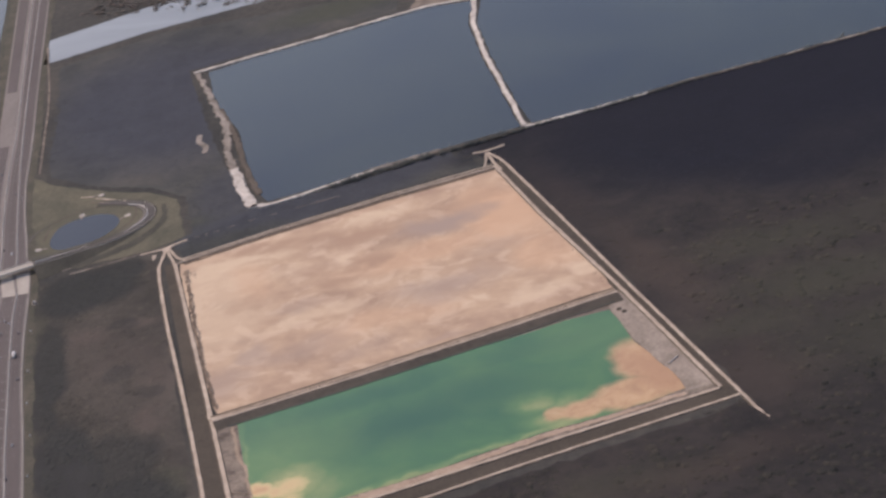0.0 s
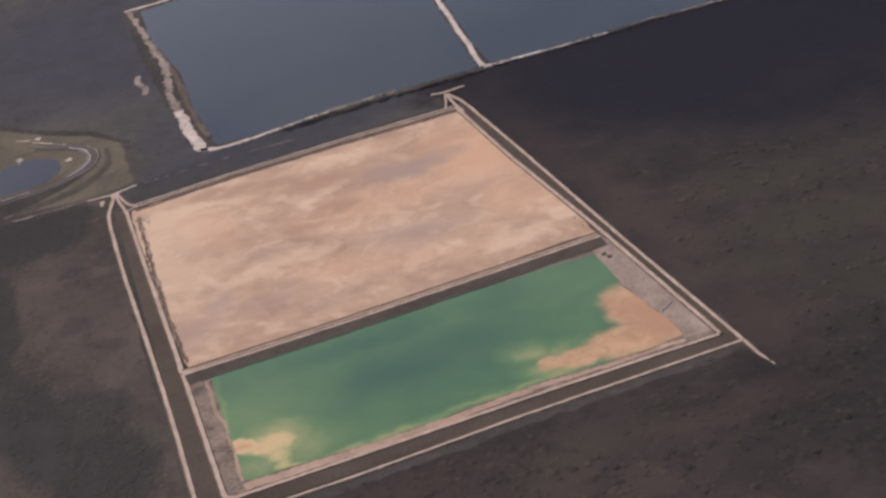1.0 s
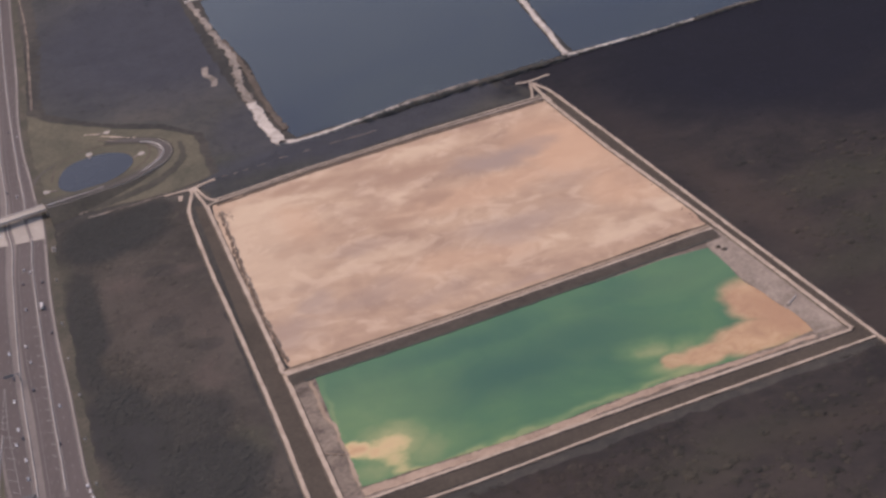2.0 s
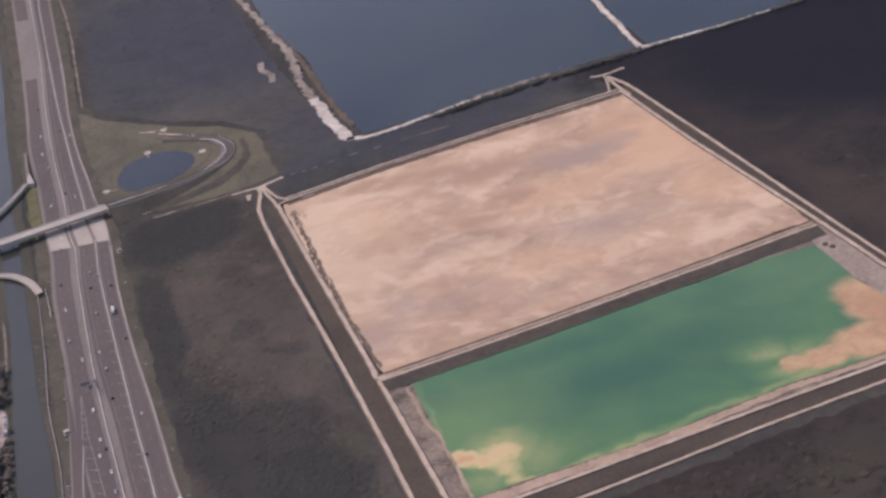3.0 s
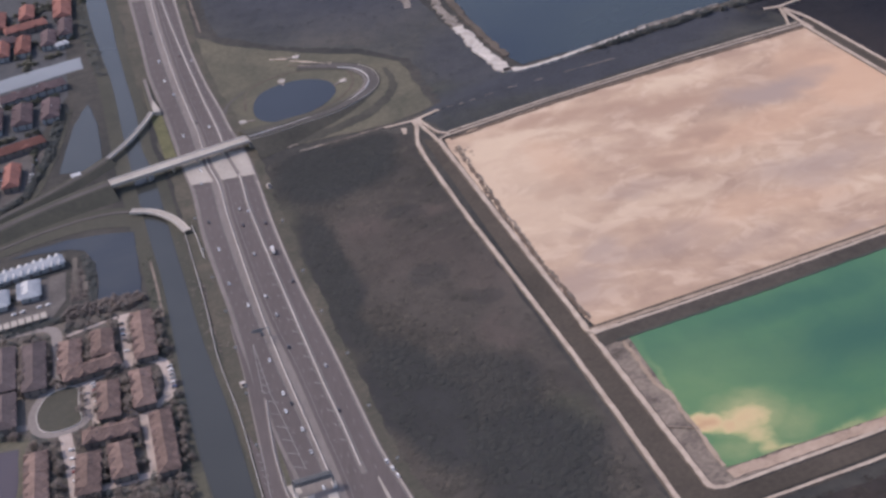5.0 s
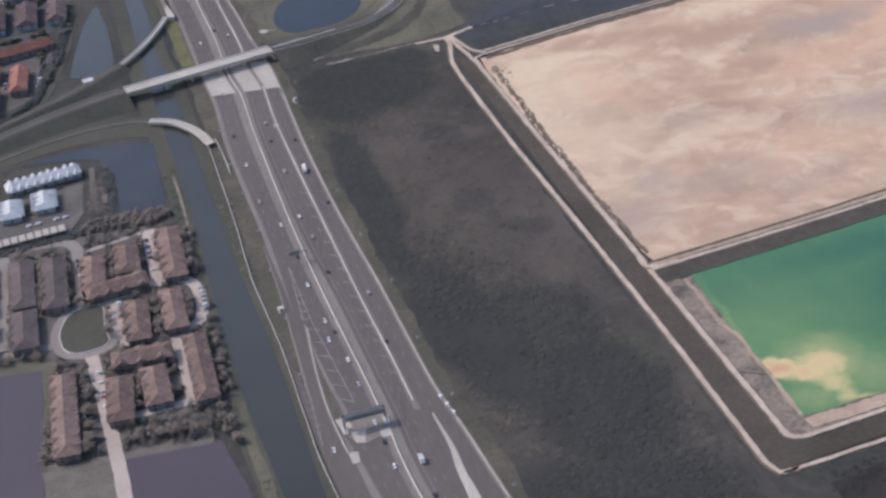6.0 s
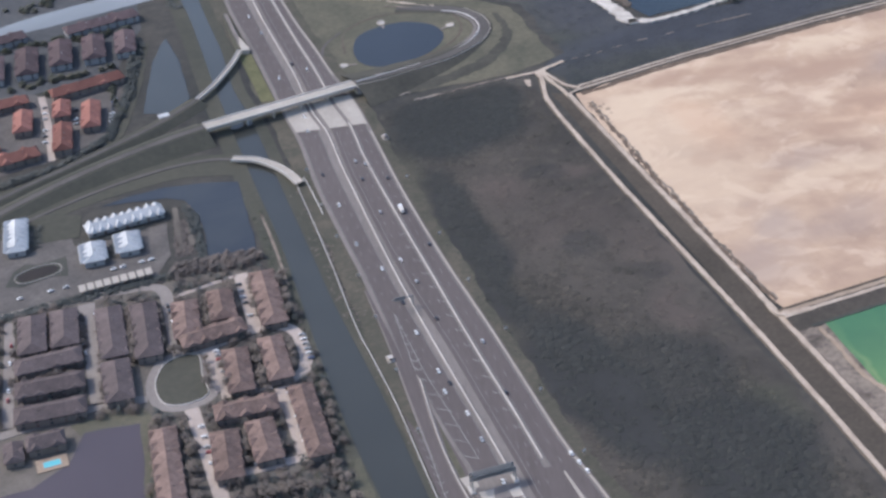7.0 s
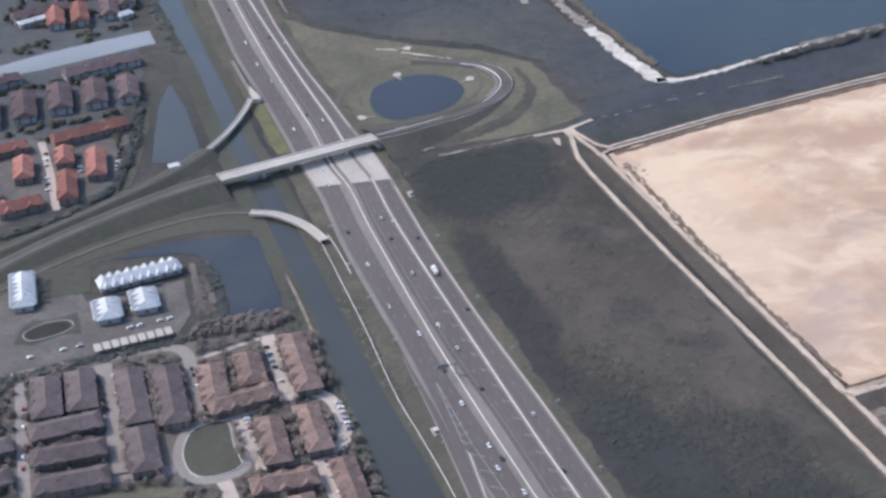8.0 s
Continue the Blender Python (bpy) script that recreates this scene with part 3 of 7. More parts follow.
def strip(name, west, east, y0, y1, z, material, dw=0.0, de=0.0, step=3.0, parent=None, thick=0.2, uneven=0.0):
    """A piece of pavement between two highway lines, from y0 to y1, moved by dw and de to the east, with uneven edges if asked."""
    n = max(2, int((y1 - y0) / step) + 1)
    vs, fs = [], []
    for i in range(n):
        y = y0 + (y1 - y0) * i / (n - 1)
        a = across(west, y) + dw + uneven * noise.noise((y * 0.09, 3.1, 0))
        b = across(east, y) + de + uneven * (noise.noise((y * 0.07, 7.7, 0)) + 0.6 * noise.noise((y * 0.31, 1.7, 0)))
        vs += [(a, y, z - thick), (a, y, z), (b, y - 0.0, z), (b, y, z - thick)]
        if i:
            k = 4 * i
            fs += [(k - 4 + j, k - 4 + j + 1, k + j + 1, k + j) for j in range(3)]
    return make(name, vs, fs, material, parent)


def hw_line(line, y0, y1, off=0.0, step=3.0):
    n = max(2, int((y1 - y0) / step) + 1)
    shift = off if callable(off) else (lambda y: off)
    return [np.array((across(line, y0 + (y1 - y0) * i / (n - 1)) + shift(y0 + (y1 - y0) * i / (n - 1)), y0 + (y1 - y0) * i / (n - 1))) for i in range(n)]


# ---------------------------------------------------------------- ground and highway
_v, _f = [], []
_xs = [-2200, -1200, -700, -400, -250, -120, 0, 120, 260, 420, 700, 1200, 2200]
_ys = [-1000, -400, 0, 200, 300, 400, 500, 600, 720, 900, 1200, 1700, 2600]
for _y in _ys:
    for _x in _xs:
        _v.append((_x, _y, 0))
for _j in range(len(_ys) - 1):
    for _i in range(len(_xs) - 1):
        _k = _j * len(_xs) + _i
        _f.append((_k, _k + 1, _k + len(_xs) + 1, _k + len(_xs)))
setting(make("ground", _v, _f, "scrub_ground"), "dark brown flat marshy scrubland with low plants", "ground")

setting(strip("verge", HW_W, HW_E, -340, 1110, 0.10, "verge_grass", dw=-4.6, de=3.6, step=1.5, uneven=1.3), "mown green and brown grass verge along the highway", "verge")
setting(strip("pavement", HW_W, HW_E, -340, 1110, 0.22, "shoulder", dw=-0.3, de=0.6), "pale concrete highway shoulders and median strip", "pavement")
setting(strip("road", HW_W, HW_MW, -340, 1110, 0.26, "asphalt", dw=0.7, de=-1.0), "dark grey asphalt highway lanes, one direction", "road")
setting(strip("road", HW_ME, HW_BR, -340, 1110, 0.26, "asphalt", dw=-0.4, de=-0.5), "dark grey asphalt highway lanes, other direction", "road")
setting(strip("road", HW_BR, HW_E, -340, 1110, 0.26, "asphalt", dw=0.5, de=-0.4), "dark grey asphalt outer highway lane", "road")
for _a, _b, _dw, _de in ((HW_W, HW_MW, 0.3, -0.1), (HW_ME, HW_BR, -0.6, -0.6), (HW_BR, HW_E, 0.45, 0.2)):
    setting(strip("pavement", _a, _b, 476.5, 494, 0.30, "concrete", dw=_dw, de=_de, step=2), "pale concrete slab under the overpass", "pavement")
setting(strip("pavement", HW_W, HW_MW, 629, 700, 0.30, "shoulder", dw=0.5, de=-0.5), "pale concrete highway section", "pavement")
setting(strip("road", HW_BR, HW_E, -340, 327, 0.28, "asphalt", dw=-1.2, de=-1.5), "dark grey asphalt where lanes merge", "road")

for _line, _y0, _y1, _off, _lab in ((HW_MW, 328, 1100, lambda y: 0.1 + max(0, min(1, (y - 350) / 90)), "pale concrete median barrier wall"), (HW_BR, 330, 478, 0.0, "pale concrete lane barrier wall"), (HW_BR, 497, 1100, 0.0, "pale concrete lane barrier wall"),
                                    (HW_MW, -340, 321, 0.3, "pale concrete median barrier wall")):
    _w = thing("concrete_barrier", _lab + " along the highway", "barrier")
    wall_along("wall", hw_line(_line, _y0, _y1, _off), 0.34, 0.2, 0.55, "barrier", _w)
    wall_along("footing", hw_line(_line, _y0, _y1, _off), 0.62, 0.18, 0.3, "shoulder", _w)
setting(strip("lawn", HW_W, HW_W, 497, 529, 0.125, "green_grass", dw=-4.2, de=-0.6), "bright olive grass between canal and highway", "lawn")
# white guard rail between canal and highway
_rail = thing("guard_rail", "thin white guard rail beside the canal", "guard rail")
RAIL = [(84, -340), (4, 0), (-52, 240), (-60, 275), (-68.9, 311), (-71.9, 327.4), (-75.8, 352), (-79.0, 368), (-82.3, 384), (-86.1, 411), (-92.3, 449)]
wall_along("rail", smooth_line(RAIL), 0.15, 0.35, 0.55, "white_rail", _rail)
for _i, _q in enumerate(smooth_line(RAIL, 3.0)):
    if _q[1] < 300:
        continue
    make("post", *box(_q[0] - 0.08, _q[0] + 0.08, _q[1] - 0.08, _q[1] + 0.08, 0, 0.4), "steel", _rail)
_rail = thing("guard_rail", "thin white guard rail at the end of the ramp", "guard rail")
wall_along("rail", smooth_line([(-90.4, 452), (-88.6, 444), (-86.6, 433)]), 0.2, 0.3, 0.55, "white_rail", _rail)


_rail = thing("edge_kerb", "low pale concrete kerb along the outer highway lane", "kerb")
for _y0, _y1 in ((235, 472), (508, 640)):
    wall_along("kerb", hw_line(HW_E, _y0, _y1, 0.15), 0.34, 0.2, 0.36, "concrete", _rail)


def marking(name, label, quads, z, material="worn_paint"):
    vs, fs = [], []
    for q in quads:
        n = len(vs)
        vs += [(x, y, z) for x, y in q]
        fs.append((n, n + 1, n + 2, n + 3))
    ob = make(name, vs, fs, material)
    return tagged(ob, label, "road marking", kind="stuff")


# lane dashes
_q = []
for _l, _r, _k in ((HW_W, HW_MW, 3), (HW_ME, HW_BR, 3), (HW_BR, HW_E, 2)):
    for _j in range(1, _k):
        _y = 232.0
        while _y < 640:
            if not 474 < _y < 500:
                _x0 = across(_l, _y) * (1 - _j / _k) + across(_r, _y) * _j / _k
                _x1 = across(_l, _y + 1.6) * (1 - _j / _k) + across(_r, _y + 1.6) * _j / _k
                _q.append([(_x0 - 0.045, _y), (_x0 + 0.045, _y), (_x1 + 0.045, _y + 1.6), (_x1 - 0.045, _y + 1.6)])
            _y += 6.0
marking("lane_marking", "thin broken worn lane lines on asphalt", _q, 0.275, "worn_paint")
_q = []
for _l, _d in ((HW_W, 0.85), (HW_MW, -1.15), (HW_ME, 0.65), (HW_BR, -0.65), (HW_BR, 0.65), (HW_E, -0.55)):
    _ln = hw_line(_l, 230, 640, _d)
    for _a, _b in zip(_ln, _ln[1:]):
        if not 474 < _a[1] < 500:
            _q.append([(_a[0] - 0.05, _a[1]), (_a[0] + 0.05, _a[1]), (_b[0] + 0.05, _b[1]), (_b[0] - 0.05, _b[1])])
marking("edge_marking", "thin solid worn edge lines on asphalt", _q, 0.275, "worn_paint")
# hatching beside the lane barrier, chevrons in the gore
_q = []
_y = 340.0
while _y < 420:
    _x = across(HW_BR, _y)
    _q.append([(_x - 0.6, _y), (_x - 0.6, _y + 0.16), (_x - 2.2, _y + 1.16), (_x - 2.2, _y + 1.0)])
    _y += 6.0
for _i in range(6):
    _u = _i / 5
    _x, _y = -70.4 + 5.7 * _u, 360.8 - 26.9 * _u
    _q.append([(_x, _y), (_x, _y + 0.17), (_x + 2.9, _y - 1.35), (_x + 2.9, _y - 1.52)])
for _i in range(7):
    _u = _i / 6
    _x, _y, _w = -73.2 + 1.6 * _u, 384.0 - 18.5 * _u, 0.3 + 1.0 * _u
    _q.append([(_x, _y), (_x, _y + 0.17), (_x + _w, _y - 1.0 * _w - 0.1), (_x + _w, _y - 1.0 * _w - 0.27)])
    _q.append([(_x + _w, _y - 1.0 * _w - 0.1), (_x + _w, _y - 1.0 * _w - 0.27), (_x + 2 * _w, _y + 0.1 - 0.6 * _w), (_x + 2 * _w, _y + 0.27 - 0.6 * _w)])
for _i in range(8):
    _u = _i / 7
    _x, _y = -73.2 + 3.0 * _u, 343.8 - 19.6 * _u
    _q.append([(_x, _y), (_x, _y + 0.16), (_x + 0.6, _y - 1.0), (_x + 0.6, _y - 1.16)])
    _q.append([(_x + 0.6, _y - 1.0), (_x + 0.6, _y - 1.16), (_x + 1.3, _y - 0.1), (_x + 1.3, _y + 0.06)])
for _x0, _y0, _x1, _y1 in ((-73.5, 386, -71.1, 364.1), (-73.4, 386, -69.5, 364.3), (-69.5, 364.3, -61.8, 332.2), (-72.0, 344.1, -69.2, 319.7)):
    _q.append([(_x0 - 0.06, _y0), (_x0 + 0.06, _y0), (_x1 + 0.06, _y1), (_x1 - 0.06, _y1)])
marking("gore_marking", "faded white chevrons and hatching on asphalt", _q, 0.32, "faded_paint")
# exit ramp beside the main lanes
EXIT = [(-78.9, 397), (-74.9, 374), (-71.4, 350), (-68.4, 330), (-64.2, 311), (-56, 275), (-47, 240)]
setting(ribbon("pavement", smooth_line(EXIT), lambda u: 0.8 + 3.6 * min(1, u * 2.2), 0.24, "shoulder"), "pale concrete shoulder of the exit ramp", "pavement")
setting(sheet("road", [(-75.0, 350), (-73.8, 343), (-73.1, 338), (-71.2, 326), (-68.2, 311), (-59.4, 275), (-53.2, 250), (-49, 250), (-56, 275), (-65.5, 310), (-69, 325), (-72.0, 341)], 0.262, "asphalt", thick=0.2), "dark grey asphalt beside the exit ramp", "road")
setting(ribbon("road", smooth_line(EXIT), lambda u: 0.4 + 2.8 * min(1, u * 2.2), 0.285, "asphalt"), "dark grey asphalt exit ramp", "road")
setting(sheet("verge", [(-68.4, 345.8), (-66.2, 334.4), (-65.0, 328), (-66.0, 326.8), (-67.6, 335.4)], 0.33, "grass", thick=0.2), "narrow grass wedge between ramp and lanes", "verge")
_e = thing("concrete_barrier", "pale concrete barrier beside the exit ramp", "barrier")
wall_along("wall", smooth_line([(-70.4, 361), (-69.2, 345.1), (-67.9, 334.3), (-66.4, 325.8), (-64.2, 316.2)]), 0.2, 0.2, 0.6, "barrier", _e)
wall_along("footing", smooth_line([(-70.4, 361), (-69.2, 345.1), (-67.9, 334.3), (-66.4, 325.8), (-64.2, 316.2)]), 1.2, 0.2, 0.31, "shoulder", _e)
setting(ribbon("pavement", smooth_line([(-70.9, 362.4), (-69.4, 353), (-68.2, 346.5), (-66.4, 338.9), (-64.3, 331), (-63.6, 327.4)], 2), lambda u: 0.4 + 0.6 * u, 0.33, "shoulder", ragged=0.05), "pale concrete edge of the gore", "pavement")
setting(ribbon("pavement", smooth_line([(-46.2, 325), (-43.6, 314), (-42.2, 304), (-37, 280), (-30, 250)]), lambda u: 0.3 + 2.2 * min(1, 2.5 * u), 0.34, "concrete", ragged=0.06), "pale concrete gore between merging lanes", "pavement")


# ---------------------------------------------------------------- basins with their dykes
SAND = [(-14.6, 468), (-16.4, 477.4), (15.6, 488.9), (53.6, 499.7), (99.4, 511.0), (113.2, 466.4), (127, 425.4), (133, 404.6), (105, 395.6), (70, 384.6), (36, 374.2), (8.6, 367.8), (-0.1, 401)]
GREEN = [(15.8, 360.8), (26.7, 363.6), (42.5, 368.4), (58, 372.6), (74, 377.0), (98.5, 383.2), (116.4, 388.1), (130.5, 390.2), (133, 379.7), (136.0, 368.3), (141.4, 355.4), (145.2, 345.2), (146.6, 338.4), (136.2, 334.2), (121.6, 331.0), (107.2, 328.4), (91.9, 323.9), (76.9, 319.0), (62.5, 315.0), (48.7, 312.4), (38.2, 310.2), (26.2, 307.4), (22.4, 326), (19.2, 342.2)]
setting(sheet("basin_floor", wobble([(7.8, 366), (134, 402), (156, 336), (22, 301)], 0.3, 3), 0.16, "mud"), "grey dried mud beach round the green basin", "ground")
setting(sheet("basin_floor", wobble([(130.6, 392), (133.4, 402), (135.6, 399), (155, 338.4), (146.8, 336.8), (145.6, 345), (141.6, 355.4), (136.2, 368.3), (133.0, 380)], 0.35, 4), 0.185, "pale_mud"), "pale tan dried mud at the end of the green basin", "ground")
setting(sheet("sand_floor", wobble(SAND, 0.9, 5), 0.20, "sand"), "dry rosy sand floor of an empty settling basin", "ground")
setting(sheet("water_1", wobble(GREEN, 0.45, 9, 2.5), 0.24, "green_water"), "opaque green basin water with orange sandy shallows", "water")


def dyke(line, crest, foot, height, road, label, far=None, base=0.02, material="bank"):
    """An earth dyke with sloping banks and a dirt track on top; far: width of the bank to the right where it is broader."""
    line = [q - np.array((0.25, 1.62)) * height for q in line]
    l0, r0 = sides(line, foot)
    l1, r1 = sides(line, crest)
    if far:
        r0 = sides(line, far)[1]
    vs, fs = [], []
    for i in range(len(line)):
        k = 0.25 * noise.noise(Vector((line[i][0] * 0.3, line[i][1] * 0.3, 1)))
        vs += [(l0[i][0] + k, l0[i][1] + k, 0.02), (*l1[i], height), (*r1[i], height), (r0[i][0] + k, r0[i][1] - k, base)]
        if i:
            a = 4 * i
            fs += [(a - 4 + j, a - 3 + j, a + 1 + j, a + j) for j in range(3)]
    setting(make("dyke", vs, fs, material), label, "dyke")
    if road:
        setting(ribbon("road", line, road, height + 0.05, "dirt_road", ragged=0.12, thick=0.12), "pale dirt track along the top of the dyke", "road")


def L(pts, step=1.6):
    return straight_line(pts, step)


setting(sheet("scrubland", wobble([(-33, 300), (-42, 335), (-49, 370), (-57, 407), (-63, 440), (-68, 470), (-60, 485), (-34, 490), (-26, 484), (-22, 460), (-8, 395), (4, 341), (13.5, 297), (30, 230), (110, -100), (60, -100), (-12, 225)], 0.8, 79, 4), 0.032, "strip_ground"), "dark brown scrubland beside the highway", "ground")
OUTER = [(-23.6, 490), (-24.1, 478), (-22.4, 467), (-18.6, 448.5), (-14.0, 427.5), (-6.3, 395), (0.3, 366.5), (6.2, 340), (11.2, 316.2), (15.4, 296), (17.2, 292.6), (21, 293)]
setting(sheet("marsh", wobble([(26, 288), (60, 298), (101, 310), (150, 323), (164, 327), (160.4, 336), (140, 401), (116, 478), (103, 514), (97, 517), (93, 526), (87, 530), (86, 537), (116, 544.6), (175, 562), (330, 600), (700, 690), (2150, 900), (2150, -900), (260, -900), (110, 0)], 2.0, 77, 4), 0.03, "marsh_ground"), "dark wet brown marsh", "ground")
setting(sheet("marsh", wobble([(-84, 583), (-62, 565), (-37, 553), (-22, 539), (-15, 503), (-22, 497), (-16, 482), (56, 507), (91, 516), (88, 524), (84, 531), (83, 535), (40, 521), (8, 514), (-8, 560), (-26, 630), (-38, 684), (60, 714), (60, 745), (-60, 748), (-108, 725), (-96, 660), (-89, 600)], 1.2, 78, 3), 0.035, "moor_ground"), "dark wet marsh round the lake", "ground")
setting(sheet("ditch", [(-22.5, 480), (-17.6, 478), (22, 301), (16.5, 292.6)], 0.12, "ditch"), "dark brown drainage ditch between two tracks", "ditch")
setting(sheet("ditch", [(16.5, 292.6), (22, 301), (156, 336), (161, 331)], 0.125, "ditch"), "dark brown drainage ditch between two tracks", "ditch")
setting(sheet("ditch", [(161, 331), (156, 336), (99, 514), (102, 518)], 0.13, "ditch"), "dark brown drainage ditch between two tracks", "ditch")
dyke(L([(-18.0, 478.4), (-14.9, 464.6), (7.6, 366), (21.2, 304.8)]) + L([(21.7, 303.2), (22.8, 302.2), (24.4, 302.0), (27, 302.5)], 0.8), 1.3, 2.2, 0.4, 1.2, "brown earth dyke beside the basins")
dyke([q + np.array((0.12, 0.02)) for q in smooth_line(OUTER, 2.0)], 1.15, 1.9, 0.3, 1.06, "low brown earth bank with a track")
dyke(L([(27.0, 302.5), (66, 312.8), (112.4, 325.2), (156, 336)]), 1.2, 2.2, 0.45, 1.0, "brown earth dyke beside the green basin")
dyke(L([(18.0, 292.4), (55, 301.6), (100.5, 315), (161, 331)]), 0.95, 1.6, 0.3, 0.82, "low brown earth bank with a track")
dyke(L([(99.4, 514.2), (113.7, 467), (134.9, 404.5), (156.4, 336.4)]), 1.3, 2.2, 0.45, 1.12, "brown earth dyke beside the basins")
dyke(L([(104.6, 511.2), (115.2, 478.4), (140.4, 397.2), (160.8, 333.4), (163.6, 324.6)]), 1.1, 1.8, 0.3, 0.92, "low brown earth bank with a track")
dyke(L([(-14.6, 482.2), (16.1, 492.6), (56.5, 504.2), (98.6, 514.8)]), 1.0, 2.4, 0.6, 0.75, "brown earth dyke along the sand basin", far=5.4, base=0.16)
MID = L([(7.9, 366.6), (53, 378.6), (105, 393.8), (133.6, 402.4)])
dyke(MID, 3.8, 5.4, 0.9, 0, "steep dark earth dyke between the two basins", far=12.8, base=0.2, material="dark_bank")
for _o, _w, _m, _l in ((0.35, 1.25, "tan_track", "worn tan strip on top of the middle dyke"), (1.5, 0.32, "brown_earth", "narrow brown earth edge of the middle dyke"), (-1.15, 0.95, "dirt_road", "pale dirt track on top of the middle dyke")):
    setting(ribbon("road", [q - np.array((0.25, 1.62)) * 0.9 + np.array((-0.29, 0.96)) * _o for q in MID], _w, 0.94, _m, ragged=0.14, thick=0.1), _l, "road")
# dark strip that paints the shade of the lower slope
setting(ribbon("bank", [q + np.array((1.75, -6.6)) for q in MID[2:-2]], 2.0, 0.33, "earth_and_shade", ragged=0.18, thick=0.3), "dark foot of the middle dyke with slope shade in its colour", "bank")
setting(ribbon("road", smooth_line([(5.9, 370.4), (7.3, 366.0), (9.6, 365.0), (14.4, 366.15)], 1.0), lambda u: 1.5 - 0.7 * abs(2 * u - 1), lambda u: 0.48 + 0.52 * min(1, 2 * u), "dirt_road", ragged=0.15, thick=0.5), "pale flared junction of two dyke tracks", "road")
setting(ribbon("bank", wobble([(-14.8, 477.2), (15.8, 488.1), (53.8, 498.9), (99.6, 510.2)], 0.25, 36, 1.5, closed=False), 1.5, 0.3, "brown_earth", ragged=0.3, thick=0.15), "reddish brown earth edge of the sand basin", "bank")
for _o, _seed, _mat, _w in ((0.9, 37, "brown_earth", 0.9), (1.5, 38, "mud", 0.8)):
    setting(ribbon("bank", wobble([(-14.6 + _o, 472), (-9.3 + _o, 444), (-0.6 + _o, 402), (7.2 + _o, 371.4)], 0.55, _seed, 1.0, closed=False), _w, 0.23 + 0.03 * (_o < 1), _mat, ragged=0.45, thick=0.1), "ragged brown crust along the edge of the sand floor", "bank")
setting(ribbon("road", L([(-17.8, 477.9), (-15.6, 479.4), (16.3, 490.5), (54.8, 501.4), (99.4, 512.2)], 3), 0.7, 0.5, "dirt_road", ragged=0.12), "thin pale track along the sand basin", "road")
setting(sheet("road", wobble([(-25.2, 493.2), (-22, 494.6), (-21.8, 491.6), (-23.0, 489.4), (-24.4, 490.4)], 0.3, 61, 1.0), 0.40, "dirt_road", thick=0.36), "pale trampled junction of dirt tracks", "road")
JUNCTIONS = [([(-33.1, 491.6), (-25.3, 492.8), (-22.1, 494.2), (-16.2, 497.6)], 1.15), ([(-22.6, 493.2), (-20.4, 488.4), (-17.6, 482.8), (-15.2, 481.2), (-11.8, 481.4)], 0.8),
             ([(-23.1, 491.8), (-20.9, 485.4), (-18.5, 478.1), (-17.4, 473.6)], 0.95), ([(-24.2, 492.2), (-23.5, 487), (-24.1, 481), (-24.3, 475.6)], 0.85),
             ([(91.6, 528.6), (96.3, 528.4), (103.9, 531.2)], 1.0), ([(96.5, 527.8), (96.4, 522), (96.0, 517), (95.6, 513.4)], 0.8), ([(96.8, 527), (98.2, 520.5), (100.6, 512.4), (101.8, 508.4)], 0.95), ([(97.2, 526.8), (101.6, 518.9), (104.5, 511.2), (106.3, 505.4)], 0.9)]
for _p, _w in JUNCTIONS:
    setting(ribbon("road", smooth_line(_p, 1.5), _w, 0.37, "dirt_road", ragged=0.15, thick=0.33), "pale dirt track junction", "road")
setting(ribbon("road", L([(163.4, 324.3), (165, 320.6), (166.6, 317)], 0.8), lambda u: 0.9 - 0.7 * u, 0.14, "dirt_road", ragged=0.2), "fading end of a dirt track", "road")
_r = random.Random(3)
for _i in range(14):
    _x, _y = -11.5 + _r.uniform(-3, 3), 467.5 + _r.uniform(-3.5, 3)
    _s = _r.uniform(0.25, 0.6)
    _bm = bmesh.new()
    bmesh.ops.create_icosphere(_bm, subdivisions=2, radius=_s)
    for _w in _bm.verts:
        _w.co *= 1 + 0.5 * noise.noise(_w.co * 1.7 + Vector((_i, 0, 0)))
        _w.co.z *= 0.35
    _me = bpy.data.meshes.new("rubble_mound")
    _bm.to_mesh(_me)
    _bm.free()
    _me.materials.append(M["tan_track"])
    _o = new("rubble_mound", _me)
    _o.location = (_x, _y, 0.25)
    tagged(_o, "low mound of grey rubble on the sand floor", "mound", "rubble mounds on sand")

_t = thing("culvert_pipe", "short pale concrete pipe on the dried mud", "pipe", at=pose(145.4, 354.4, 0.19, rz=48))
_ring = [(x, 0.17 * math.cos(a * math.pi / 6), 0.17 + 0.17 * math.sin(a * math.pi / 6)) for x in (-2.2, 2.2) for a in range(12)]
make("pipe", _ring, [tuple(range(11, -1, -1)), tuple(range(12, 24))] + [(i, (i + 1) % 12, 12 + (i + 1) % 12, 12 + i) for i in range(12)], "barrier", _t)
make("headwall", *box(-2.5, -2.2, -0.4, 0.4, -0.1, 0.45), "concrete", _t)
_t = thing("discharge_pipe", "thin rusty discharge pipe from the dyke to the sandy shoal", "pipe", at=pose(17.6, 324.2, 0.3, rz=-20))
_ring = [(x, 0.12 * math.cos(a * math.pi / 4), 0.12 + 0.12 * math.sin(a * math.pi / 4) - 0.02 * x) for x in (0, 6.6) for a in range(8)]
make("pipe", _ring, [tuple(range(7, -1, -1)), tuple(range(8, 16))] + [(i, (i + 1) % 8, 8 + (i + 1) % 8, 8 + i) for i in range(8)], "tan_track", _t)
